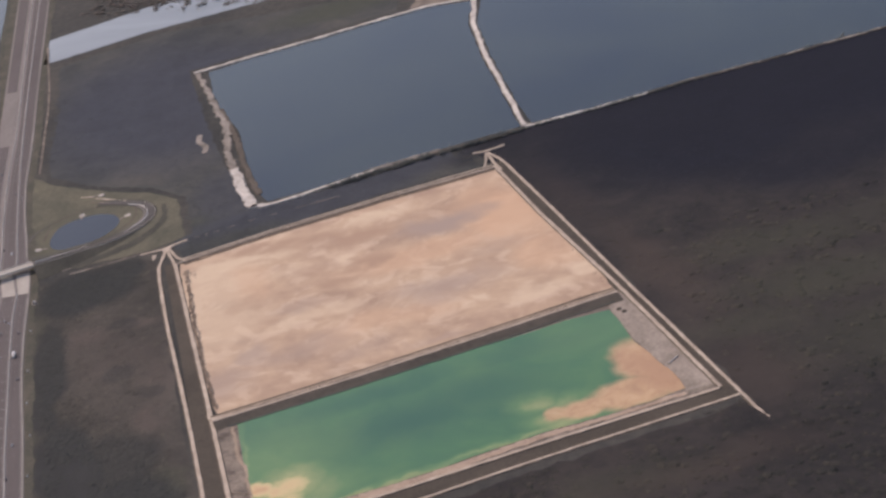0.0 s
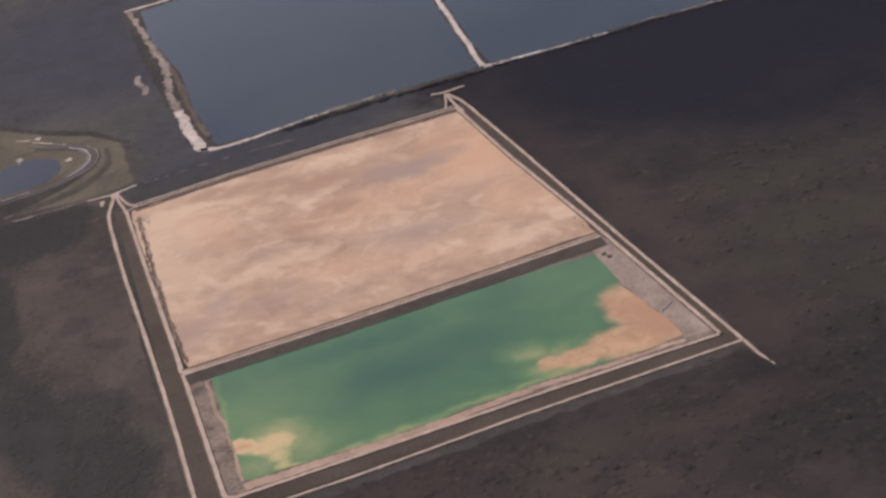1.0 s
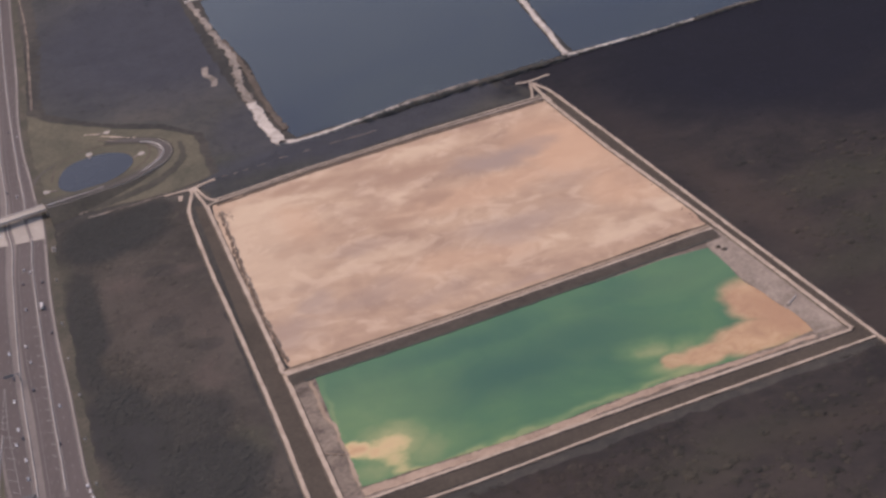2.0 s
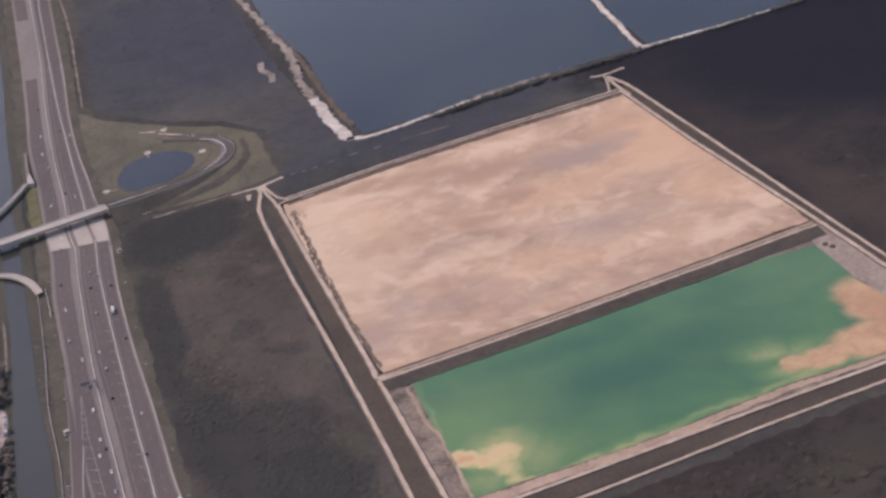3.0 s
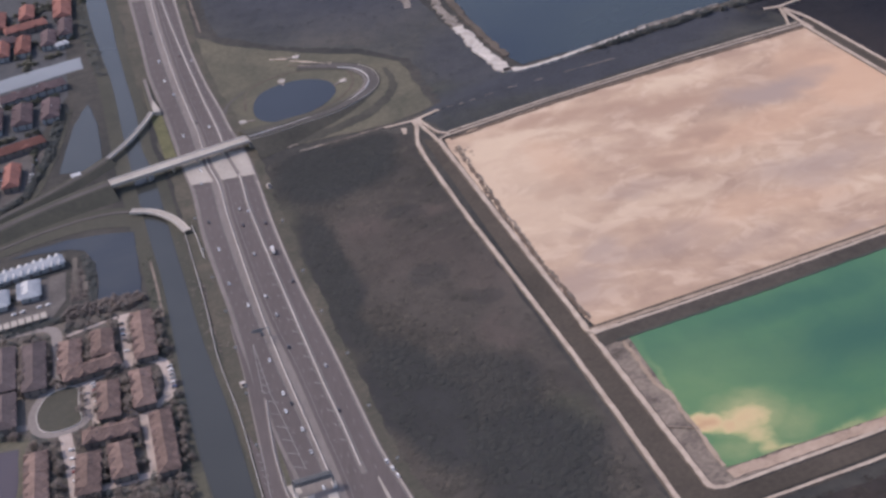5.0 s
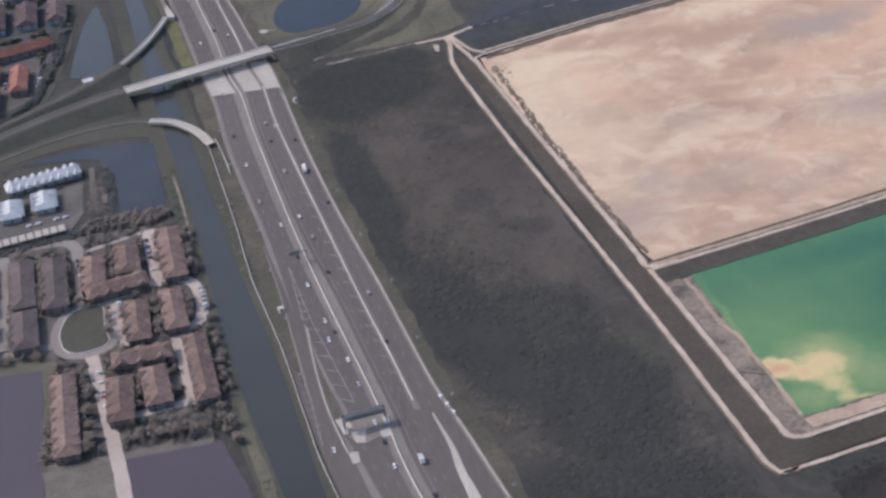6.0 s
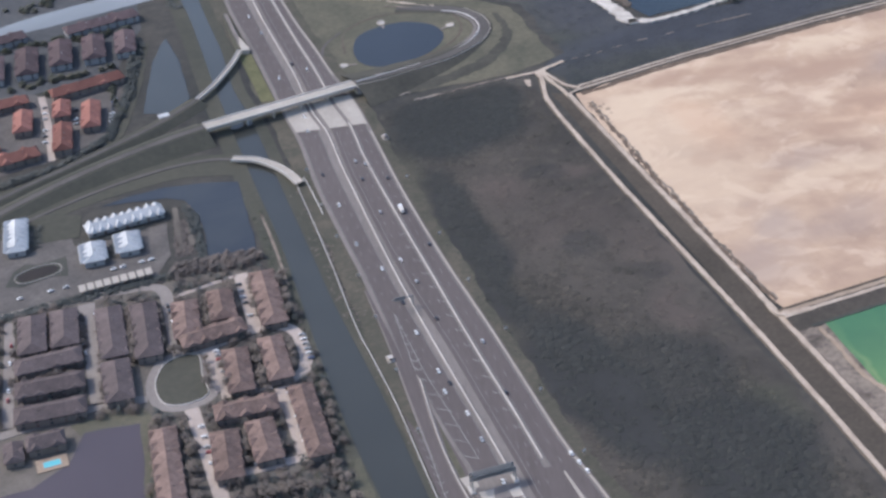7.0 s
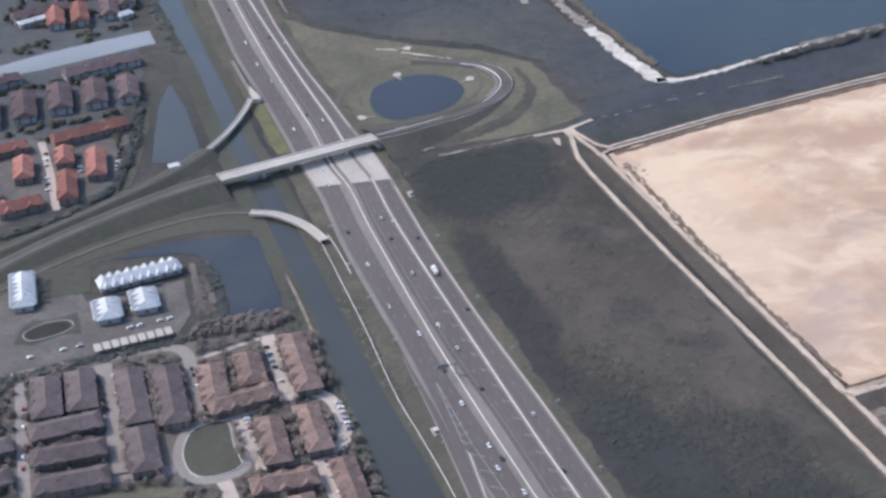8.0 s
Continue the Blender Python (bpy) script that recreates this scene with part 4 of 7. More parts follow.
for _x in (1.4, 3.8, 5.8):
    make("support", *box(_x - 0.1, _x + 0.1, -0.22, 0.22, -0.12, 0.08), "concrete", _t)
for _x, _y in ((133.2, 389.6), (134.6, 387.6)):
    _bm = bmesh.new()
    bmesh.ops.create_icosphere(_bm, subdivisions=2, radius=0.8)
    for _w in _bm.verts:
        _w.co *= 1 + 0.4 * noise.noise(_w.co * 1.3 + Vector((_x, 0, 0)))
        _w.co.z *= 0.6
    _me = bpy.data.meshes.new("spoil_mound")
    _bm.to_mesh(_me)
    _bm.free()
    _me.materials.append(M["dark_bank"])
    _o = new("spoil_mound", _me)
    _o.location = (_x, _y, 0.25)
    tagged(_o, "low dark earth mound on the dried mud", "mound", "earth mounds on mud")

# ---------------------------------------------------------------- lakes
LAKE_W = [(13, 519), (30.4, 523), (52, 531.6), (74, 537.4), (96, 542.6), (110.5, 546), (106, 579), (98.6, 628), (94, 675), (95.8, 708), (75.5, 709.6), (54, 703), (22, 693), (-4.5, 686), (-28.5, 677), (-18, 627), (-6, 596), (1.2, 558), (9.6, 526)]
LAKE_E = [(114.8, 547.5), (140.5, 551.8), (162, 557.4), (180, 563.0), (197, 565.6), (222, 571), (260, 579.6), (330, 599), (420, 628), (400, 800), (200, 760), (101, 714), (97.6, 676), (102.4, 628), (109.6, 579)]
setting(sheet("lake_1", wobble(LAKE_W, 0.9, 11, 3), 0.10, "lake"), "calm slate-blue quarry lake", "water")
setting(sheet("lake_2", wobble(LAKE_E, 0.9, 12, 3), 0.10, "lake"), "calm slate-blue quarry lake", "water")


def shore(pts, width, label, ragged=0.5, h=0.5, material="limestone", step=1.5):
    setting(ribbon("shore", wobble(pts, 0.5, 21, step, closed=False), width, h, material, ragged=ragged, thick=0.5), label, "shore")


shore([(7.6, 515.5), (4.6, 524), (0.6, 537), (-4.0, 556)], lambda u: 4.4 - 1.0 * u, "broad white limestone beach of the lake", 0.7)
shore([(-4.0, 555.4), (-9.2, 579), (-12, 604), (-22.5, 640), (-33, 678)], lambda u: 3.3 - 1.2 * u, "patchy tan shore of the lake", 0.9, 0.4, "pale_shore")
shore([(8.4, 527), (3.4, 545), (-1.0, 563), (-7, 592), (-17, 626)], 2.2, "brown muddy rim of the lake", 0.6, 0.35, "bank")
shore([(6, 516.4), (14, 515.6), (30.4, 520.6), (40, 525), (54, 530)], lambda u: 2.2 - 1.2 * u, "white limestone shore of the lake", 0.5)
shore([(53, 529.8), (62, 532.4), (78, 536.6)], lambda u: 1.3 - 0.6 * u, "patchy tan shore of the lake", 0.5, 0.45, "pale_shore")
shore([(40, 525), (52, 529.6), (74, 535.4), (96, 540.4), (110, 543.6)], 1.5, "brown muddy shore of the lake", 0.6, 0.4, "bank")
shore([(52, 531.4), (64, 534.8), (79, 538.4)], lambda u: 0.9 - 0.5 * u, "thin pale spit along the lake shore", 0.3, 0.3, "pale_shore")
shore([(112.6, 545.2), (126, 547.8), (140.5, 550.4), (162, 556)], lambda u: 1.8 - 1.0 * u, "pale limestone shore of the lake", 0.4)
shore([(160, 555.6), (180, 561.8), (197, 564.2), (222, 569.6), (260, 578), (330, 597)], 1.0, "brown muddy shore of the lake", 0.5, 0.4, "bank")
for _p in ([(176, 561), (181, 562.6)], [(192, 563.8), (200, 565.4), (208, 567)], [(218, 569.2), (226, 571)], [(234, 572.8), (244, 575), (258, 578)]):
    shore(_p, 0.9, "short pale stretch of lake shore", 0.3, 0.45, "pale_shore")
shore([(101, 539.6), (107.6, 541.8), (113, 543.4)], 0.9, "short pale stretch of lake shore", 0.3, 0.45, "pale_shore")
shore([(-35, 679), (-4.5, 688), (22, 695.2), (54, 705.4), (76, 711.6), (98, 711)], 1.9, "pale limestone shore of the lake", 0.5)
shore([(112.4, 545.4), (107.8, 579), (100.5, 628), (95.8, 675), (97.4, 711)], lambda u: 1.7 + 0.6 * u, "narrow pale limestone causeway between two lakes", 0.4)
setting(sheet("pavement", wobble([(66, 712), (98, 708), (112, 722), (70, 728)], 0.6, 2), 0.15, "mud"), "grey bare yard beyond the lake", "ground")
setting(sheet("lake_3", wobble([(-118, 733), (-122, 771), (-66, 800), (20, 800), (-10, 769), (-66, 755)], 0.8, 14, 4), 0.10, "pale_pond"), "pale grey lake beside the highway", "water")
setting(ribbon("road", smooth_line([(-91, 590), (-98, 636), (-105.2, 683), (-121, 760)]), 0.8, 0.14, "mud", ragged=0.15), "pale frontage track beside the highway", "road")
setting(ribbon("road", L([(24, 508.6), (32, 510.2), (40.4, 512.2)], 1), 0.4, 0.12, "mud", ragged=0.3), "faint pale track in the scrub", "road")

for _p in ([(-18.3, 496.6), (-16.4, 497.4)], [(-13.6, 498.5), (-11.8, 499)], [(-9.8, 499.3), (-8.4, 499.6)], [(-6.4, 500.2), (-4.6, 500.8)], [(-1.4, 502), (1.2, 502.8)], [(6, 504.5), (9, 505.2)], [(14.6, 506.2), (17, 506.8)]):
    setting(ribbon("road", L(_p, 0.6), 0.32, 0.13, "mud", ragged=0.12), "short pale stretch of a broken track", "road")
setting(sheet("bare_ground", wobble([(-24.6, 600), (-22.6, 601), (-21.6, 592), (-17.6, 588), (-17.2, 580), (-19.4, 580.4), (-20.2, 586), (-23.4, 591)], 1.3, 15, 1.2), 0.12, "pale_shore"), "patch of pale bare ground in the marsh", "ground")
setting(sheet("bare_ground", wobble([(-28.4, 489.6), (-26.6, 489.4), (-26.8, 485.4), (-27.8, 485.6)], 0.3, 16, 1.0), 0.14, "dirt_road"), "patch of pale bare ground beside a track", "ground")
setting(ribbon("shore", wobble([(14.6, 359.6), (16.4, 350), (18.6, 340), (20.2, 337), (22.2, 327), (26.0, 308)], 0.25, 33, 1.2, closed=False), 0.9, 0.26, "tan_track", ragged=0.25, thick=0.1), "tan rim of dried sand along the green water", "shore")
setting(ribbon("shore", wobble([(26.4, 305.0), (38.5, 308.0), (49, 310.4), (62.5, 313.4), (77, 317.2), (92, 322.2), (107, 326.6), (121.6, 329.6), (136, 332.9), (146.6, 336.2)], 0.35, 34, 1.2, closed=False), lambda u: 3.6 - 2.0 * u, 0.26, "beach", ragged=0.35, thick=0.1), "pale tan beach between the green water and the dyke", "shore")

# ---------------------------------------------------------------- interchange: loop, pond, overpass, ramps
GRASS = [(-97.2, 592), (-83, 575.5), (-61, 560), (-38, 548.5), (-25, 537.6), (-20.1, 513.8), (-17.5, 501), (-31.7, 494.4), (-50, 492), (-72, 490), (-75, 505), (-81, 525), (-88, 550)]
setting(sheet("lawn", wobble(GRASS, 1.0, 31, 3), 0.07, "grass"), "rough green and tan grass inside the interchange loop", "lawn")
setting(sheet("water_2", smooth_line([(-72.7, 522.6), (-71.5, 513.8), (-66.5, 509.2), (-58, 510.4), (-50.3, 515.6), (-46.4, 523.7), (-48.6, 531.7), (-56, 536.3), (-64.1, 535.4), (-70.4, 531)], 2, True), 0.12, "dark_pond"), "dark round retention pond in the loop", "water")
LOOP = [(-74.0, 496.4), (-66.6, 499.0), (-58.6, 503.0), (-47.2, 509.0), (-38.2, 517.6), (-34.7, 525.0), (-35.6, 533.0), (-40.2, 539.4), (-48, 543.4), (-58, 546.5)]


def loop_rise(u):
    return 2.5 * max(0.0, 1 - u / 0.55) ** 1.3 + 0.25


def embankment(line, rise, crest, slope, label, material="grass_dark"):
    """An earth bank with a flat crest and grassy slopes under a climbing road."""
    vs, fs = [], []
    ln = smooth_line(line)
    l1, r1 = sides(ln, crest)
    for i in range(len(ln)):
        h = rise(i / (len(ln) - 1)) - 0.1
        l0, r0 = sides(ln, crest + slope * max(0.1, h))
        vs += [(*l0[i], 0.03), (*l1[i], h), (*r1[i], h), (*r0[i], 0.03)]
        if i:
            a = 4 * i
            fs += [(a - 4 + j, a - 3 + j, a + 1 + j, a + j) for j in range(3)]
    setting(make("embankment", vs, fs, material), label, "embankment")


KERB = [(-73.4, 496.6), (-65.0, 500.6), (-57.6, 504.4), (-48.0, 509.6), (-41.5, 515.5), (-37.0, 522.0), (-35.7, 528.0), (-37.2, 533.8), (-40.6, 538.2), (-45.0, 540.4)]
# the shaded side of the bank is painted in through its dark colour
embankment(LOOP, loop_rise, 5.0, 6.8, "scrubby embankment of the loop ramp, darkened in colour for shade", "shaded_scrub")
setting(ribbon("road", smooth_line(LOOP, 2), lambda u: (2.0 + 1.7 * max(0, min(1, (u - 0.3) / 0.2))) * min(1, 0.35 + 4 * (1 - u)), lambda u: loop_rise(u), "old_asphalt"), "grey asphalt lane of the loop ramp", "road")
_kl = smooth_line(KERB, 1.5)
_inner = sides(_kl, 1.9)[0]
setting(ribbon("road", _inner[4:-3], lambda u: 0.7 + 0.9 * math.sin(math.pi * u), lambda u: loop_rise(0.08 + 0.74 * u) - 0.02, "shoulder", ragged=0.08), "pale grey inner shoulder of the loop ramp", "road")
_k = thing("kerb", "pale concrete kerb along the loop ramp", "kerb")
wall_along("wall", _kl, 0.34, lambda u: loop_rise(0.9 * u) - 0.2, lambda u: loop_rise(0.9 * u) + 0.24, "white_rail", _k)
_outer = sides(smooth_line(LOOP[:8], 1.5), 4.0)[1]
_k = thing("kerb", "worn concrete kerb on the outside of the loop", "kerb")
wall_along("wall", _outer, 0.22, lambda u: loop_rise(0.75 * u) - 0.3, lambda u: loop_rise(0.75 * u) + 0.08, "concrete", _k)
setting(ribbon("road", smooth_line([(-67.2, 556.4), (-64, 555.6), (-61.2, 554.6)], 1), lambda u: 0.35 + 0.6 * u, 0.16, "dirt_road", ragged=0.2), "pale dirt patch beyond the pond", "road")
setting(ribbon("road", smooth_line([(-60.4, 552.8), (-55.4, 549.8), (-50.6, 547.0), (-46.6, 545.0)], 1), lambda u: 0.9 - 0.6 * u, 0.16, "dirt_road", ragged=0.25), "pale dirt track round the pond", "road")
setting(ribbon("road", smooth_line([(-61.3, 549.3), (-57, 547.4), (-53.4, 545.8)], 1), 0.45, 0.29, "mud", ragged=0.25), "broken pale track round the pond", "road")
setting(ribbon("road", smooth_line([(-81.9, 520.4), (-81.1, 526.2), (-78.6, 530.9), (-75.4, 535.2)], 1), lambda u: 1.1 - 0.6 * u, 0.13, "old_asphalt", ragged=0.12), "old grey ramp stub beside the highway", "road")
setting(ribbon("road", smooth_line([(-58.2, 487), (-47.6, 489), (-33, 492.8)], 1), 0.5, 0.12, "mud", ragged=0.4), "broken pale track beside the embankment", "road")
for _p in ([(-62.4, 490), (-60.8, 491.3), (-59.4, 490.8)], [(-58.8, 486.8), (-56, 486.9), (-53.4, 487.5)]):
    setting(ribbon("road", smooth_line(_p, 0.7), 0.7, 0.17, "pale_shore", ragged=0.3), "pale bare patch below the embankment", "road")
setting(ribbon("road", smooth_line([(-75.3, 519.7), (-74.6, 534), (-66.6, 541.6), (-56.7, 543.2), (-45, 540.2), (-41, 533.6), (-41.6, 524.4), (-48.4, 515), (-59.4, 509.2)], 1.5), 0.6, 0.11, "bank", ragged=0.25), "faint worn track round the pond", "road")
# continues the embankment's painted shade over the scrub at its foot
setting(ribbon("lawn", smooth_line([(-30.4, 535), (-28.6, 526), (-29.2, 517), (-34, 507.6), (-41.6, 500.6), (-50, 496), (-59, 493.4), (-68, 490.4)], 1.2), lambda u: 1.4 + 3.4 * min(1, 1.6 * u), 0.10, "shaded_scrub", ragged=0.5), "rough scrub below the loop embankment, darkened in colour for shade", "lawn")
for _x, _y, _a in ((-74.6, 512.6, 0), (-63.2, 536.3, -82), (-45.0, 529.3, 217), (-59.8, 554.9, 178)):
    _t = thing("drain_apron", "white concrete drain apron at the pond's edge", "drain apron", "drain aprons round the pond", pose(_x, _y, 0.1, rz=_a))
    _e = [(-2.3, -0.8), (-1.7, -1.35), (-0.2, -0.5), (-0.2, 0.5), (-1.7, 1.35), (-2.3, 0.8)]
    make("slab", [(x, y, z) for z in (0, 0.2) for x, y in _e], [(5, 4, 3, 2, 1, 0), (6, 7, 8, 9, 10, 11)] + [(i, (i + 1) % 6, 6 + (i + 1) % 6, 6 + i) for i in range(6)], "limestone", _t)
    _e = [(-0.22, -0.45), (2.2, -0.28), (2.4, 0.0), (2.2, 0.28), (-0.22, 0.45)]
    make("chute", [(x, y, z) for z in (0, 0.14) for x, y in _e], [(4, 3, 2, 1, 0), (5, 6, 7, 8, 9)] + [(i, (i + 1) % 5, 5 + (i + 1) % 5, 5 + i) for i in range(5)], "pale_shore", _t)
    make("headwall", *box(-2.6, -2.3, -0.7, 0.7, 0.0, 0.5), "concrete", _t)


def overpass(a, b, z, width):
    """A straight road bridge: deck, parapets, girders, piers and abutments."""
    t = thing("overpass", "pale concrete road overpass across the highway and canal", "bridge")
    d = np.array(b) - np.array(a)
    length = float(np.linalg.norm(d))
    t.matrix_basis = pose(a[0], a[1], 0, rz=math.degrees(math.atan2(d[1], d[0])))
    make("deck", *box(0, length, -width / 2, width / 2, z - 0.35, z), "concrete", t)
    make("road_surface", *box(0, length, -width / 2 + 0.4, width / 2 - 0.4, z - 0.02, z + 0.02), "concrete", t)
    for s in (-1, 1):
        y = s * (width / 2 - 0.1)
        make("parapet", *box(0, length, y - 0.14, y + 0.14, z - 0.1, z + 0.24), "barrier", t)
        make("joint", *box(length * 0.44 - 0.05, length * 0.44 + 0.05, y - 0.15, y + 0.15, z - 0.1, z + 0.25), "steel", t)
    for k in range(4):
        y = -width / 2 + 0.5 + k * (width - 1) / 3
        make("girder", *box(0.4, length - 0.4, y - 0.16, y + 0.16, z - 0.95, z - 0.34), "concrete", t)
    for x in (length * 0.26, length * 0.44, length * 0.62, length * 0.80):
        p = make("pier_cap", *box(x - 0.35, x + 0.35, -width / 2 + 0.2, width / 2 - 0.2, z - 1.35, z - 0.94), "concrete", t)
        for k in (-1, 0, 1):
            make("column", *box(x - 0.22, x + 0.22, k * width * 0.3 - 0.22, k * width * 0.3 + 0.22, 0, z - 1.34), "concrete", t)
    for x in (-0.6, length + 0.6):
        make("abutment", *box(x - 0.6, x + 0.6, -width / 2 - 0.3, width / 2 + 0.3, 0, z - 0.36), "concrete", t)
    return t


overpass((-115.0, 482.2), (-74.2, 495.9), 2.7, 4.0)
WEST = [(-115.0, 482.2), (-128, 476.9), (-142, 469.6), (-156, 460.6), (-172, 448), (-200, 424), (-240, 380)]


def west_rise(u):
    return 0.2 + 2.5 * max(0.0, 1 - u / 0.75) ** 1.2


embankment(WEST, west_rise, 3.6, 4.6, "dark grassy embankment leading to the overpass")
setting(ribbon("road", smooth_line(WEST), 2.0, west_rise, "old_asphalt"), "grey paved road climbing to the overpass", "road")
SLIP = [(-117.2, 501.4), (-128.6, 489.4), (-145, 477), (-165, 463), (-190, 444)]


def slip_rise(u):
    return 1.45 - 0.9 * u


embankment(SLIP, slip_rise, 2.6, 4.0, "grassy embankment of the slip road")
setting(ribbon("road", smooth_line(SLIP), 1.3, slip_rise, "old_asphalt", ragged=0.1, thick=0.1), "worn grey slip road beside the embankment", "road")
setting(ribbon("lawn", smooth_line([(-100, 462), (-120, 466), (-140, 461), (-158, 452), (-180, 437)]), 11, 0.06, "grass_dark"), "dark grass between slip road and pond", "lawn")
setting(ribbon("road", smooth_line([(-106, 466.6), (-118, 468), (-135, 463), (-155, 452), (-180, 432)]), 1.2, 0.2, "old_asphalt", ragged=0.15), "worn grey slip road", "road")


def ramp_bridge(line, width, z, label):
    """A curved ramp bridge: deck, two parapets and columns."""
    t = thing("ramp_bridge", label, "bridge")
    pts = smooth_line(line, 1.2)
    ribbon("deck", pts, width, z, "concrete", parent=t, thick=0.5)
    l, r = sides(pts, width - 0.2)
    top = (lambda u: z(u) + 0.25) if callable(z) else z + 0.25
    wall_along("parapet", l, 0.2, z, top, "barrier", t)
    wall_along("parapet", r, 0.2, z, top, "barrier", t)
    for i in range(4, len(pts) - 3, 6):
        q = pts[i]
        h = z(i / len(pts)) if callable(z) else z
        make("column", *box(q[0] - 0.25, q[0] + 0.25, q[1] - 0.25, q[1] + 0.25, 0, h - 0.4), "concrete", t)


ramp_bridge([(-105.0, 529.0), (-106.8, 522.8), (-109.2, 516.4), (-112.8, 508.6), (-117.2, 501.4)], 1.5, 1.45, "pale curved concrete ramp bridge over the canal")
ramp_bridge([(-108.2, 465.6), (-101.6, 463.0), (-95.4, 456.4), (-91.4, 448.4)], 2.2, 1.1, "pale curved concrete ramp bridge beside the canal")

setting(sheet("pavement", [(-105.0, 538), (-102.4, 530), (-102.2, 528.2), (-104.4, 528.6), (-105.2, 533)], 1.42, "concrete", thick=1.3), "pale concrete end slab of the ramp", "pavement")
embankment([(-104.0, 529.6), (-105.4, 536), (-106.8, 544), (-109.2, 558)], lambda u: 1.4 - 1.1 * u, 1.6, 1.6, "low grassy bank of the ramp")
setting(ribbon("road", smooth_line([(-104.0, 529.4), (-105.2, 536), (-106.6, 544), (-109.0, 558)], 2), 1.1, lambda u: 1.4 - 1.1 * u, "shoulder", ragged=0.05, thick=0.15), "pale paved ramp beside the highway", "road")

# ---------------------------------------------------------------- canal and ponds on the town side
CANAL_W = [(76, -340), (-4, 0), (-60, 225), (-70, 270), (-79, 313), (-85.6, 343), (-88.8, 362), (-91.6, 381), (-94.2, 400), (-97.6, 424), (-102.2, 449), (-109.6, 492), (-113.2, 514), (-116.3, 535), (-120.2, 560), (-125.2, 584), (-130.8, 612), (-147, 718), (-172, 860), (-200, 1000)]
CANAL_E = [(82.5, -340), (2.5, 0), (-53.5, 225), (-63, 270), (-70.9, 313), (-75.0, 337), (-78.6, 357), (-82.6, 376), (-86.6, 395), (-91.0, 420), (-95.8, 447), (-104, 493), (-107.2, 506), (-110.4, 532), (-114.8, 557), (-120.6, 592), (-124.4, 618), (-140.5, 714), (-164, 860), (-192, 1000)]
setting(strip("verge", CANAL_W, CANAL_E, -340, 1000, 0.05, "grass_dark", dw=-4.5, de=3.2), "dark grassy canal banks", "verge")
setting(strip("verge", CANAL_W, CANAL_W, 404, 438, 0.10, "mud", dw=-2.0, de=-1.3), "pale worn path along the canal bank", "verge")
setting(strip("canal", CANAL_W, CANAL_E, -340, 1000, 0.09, "canal", step=2.5), "still grey-blue drainage canal", "water")
setting(sheet("water_3", wobble([(-127.2, 546.5), (-130.4, 532.6), (-132, 499), (-121.8, 497), (-119.6, 506), (-122.7, 530.8)], 0.5, 41, 2), 0.10, "canal"), "still grey-blue retention pond", "water")
setting(sheet("water_4", wobble([(-142, 451.4), (-135.6, 454.2), (-126.3, 457.0), (-115.6, 456.6), (-106.8, 455.0), (-105.4, 442.4), (-103.6, 428.6), (-103.2, 421), (-109, 420.4), (-114.4, 421.2), (-115.4, 431), (-116.8, 441), (-120.2, 449.0), (-125, 451.2), (-132.2, 451.6)], 0.5, 43, 2), 0.10, "lilac_pond"), "still pale lilac-grey retention pond", "water")
setting(sheet("lake_4", wobble([(-140.4, 358.8), (-128.8, 359.4), (-126.2, 323.5), (-121, 296), (-170, 296), (-170, 338), (-150, 343), (-142.8, 349)], 0.6, 45, 3), 0.09, "mauve_pond"), "still mauve-grey pond behind the houses", "water")
setting(sheet("lake_5", wobble([(-110.6, 324.6), (-97, 325.2), (-89.5, 326.4), (-85.6, 314), (-78, 290), (-106, 290)], 0.6, 46, 3), 0.09, "mauve_pond"), "still mauve-grey pond behind the houses", "water")
setting(ribbon("verge", smooth_line([(-85.8, 338), (-82.8, 320), (-76, 290)]), 2.4, 0.11, "grass", ragged=0.3), "green grass bank between pond and canal", "verge")
for _p in ([(-133, 545), (-134.9, 512), (-139.5, 486), (-152.6, 472), (-170, 464.5)],):
    setting(ribbon("verge", smooth_line(_p), 2.2, 0.10, "grass_dark", ragged=0.3), "dark hedge-lined verge round the houses", "verge")
setting(sheet("water_5", wobble([(-184, 558), (-170.3, 563.3), (-150, 570.2), (-130.8, 576.6), (-132.8, 586.8), (-150, 581.6), (-166, 575.9), (-184, 566.6)], 0.4, 51, 3), 0.1, "pale_pond"), "long pale straight pond between the houses", "water")
setting(sheet("water_6", wobble([(-190, 668), (-165, 673), (-145.8, 677), (-147.6, 685.5), (-166, 683.4), (-190, 679)], 0.3, 52, 3), 0.1, "pale_pond"), "long pale straight pond between the houses", "water")


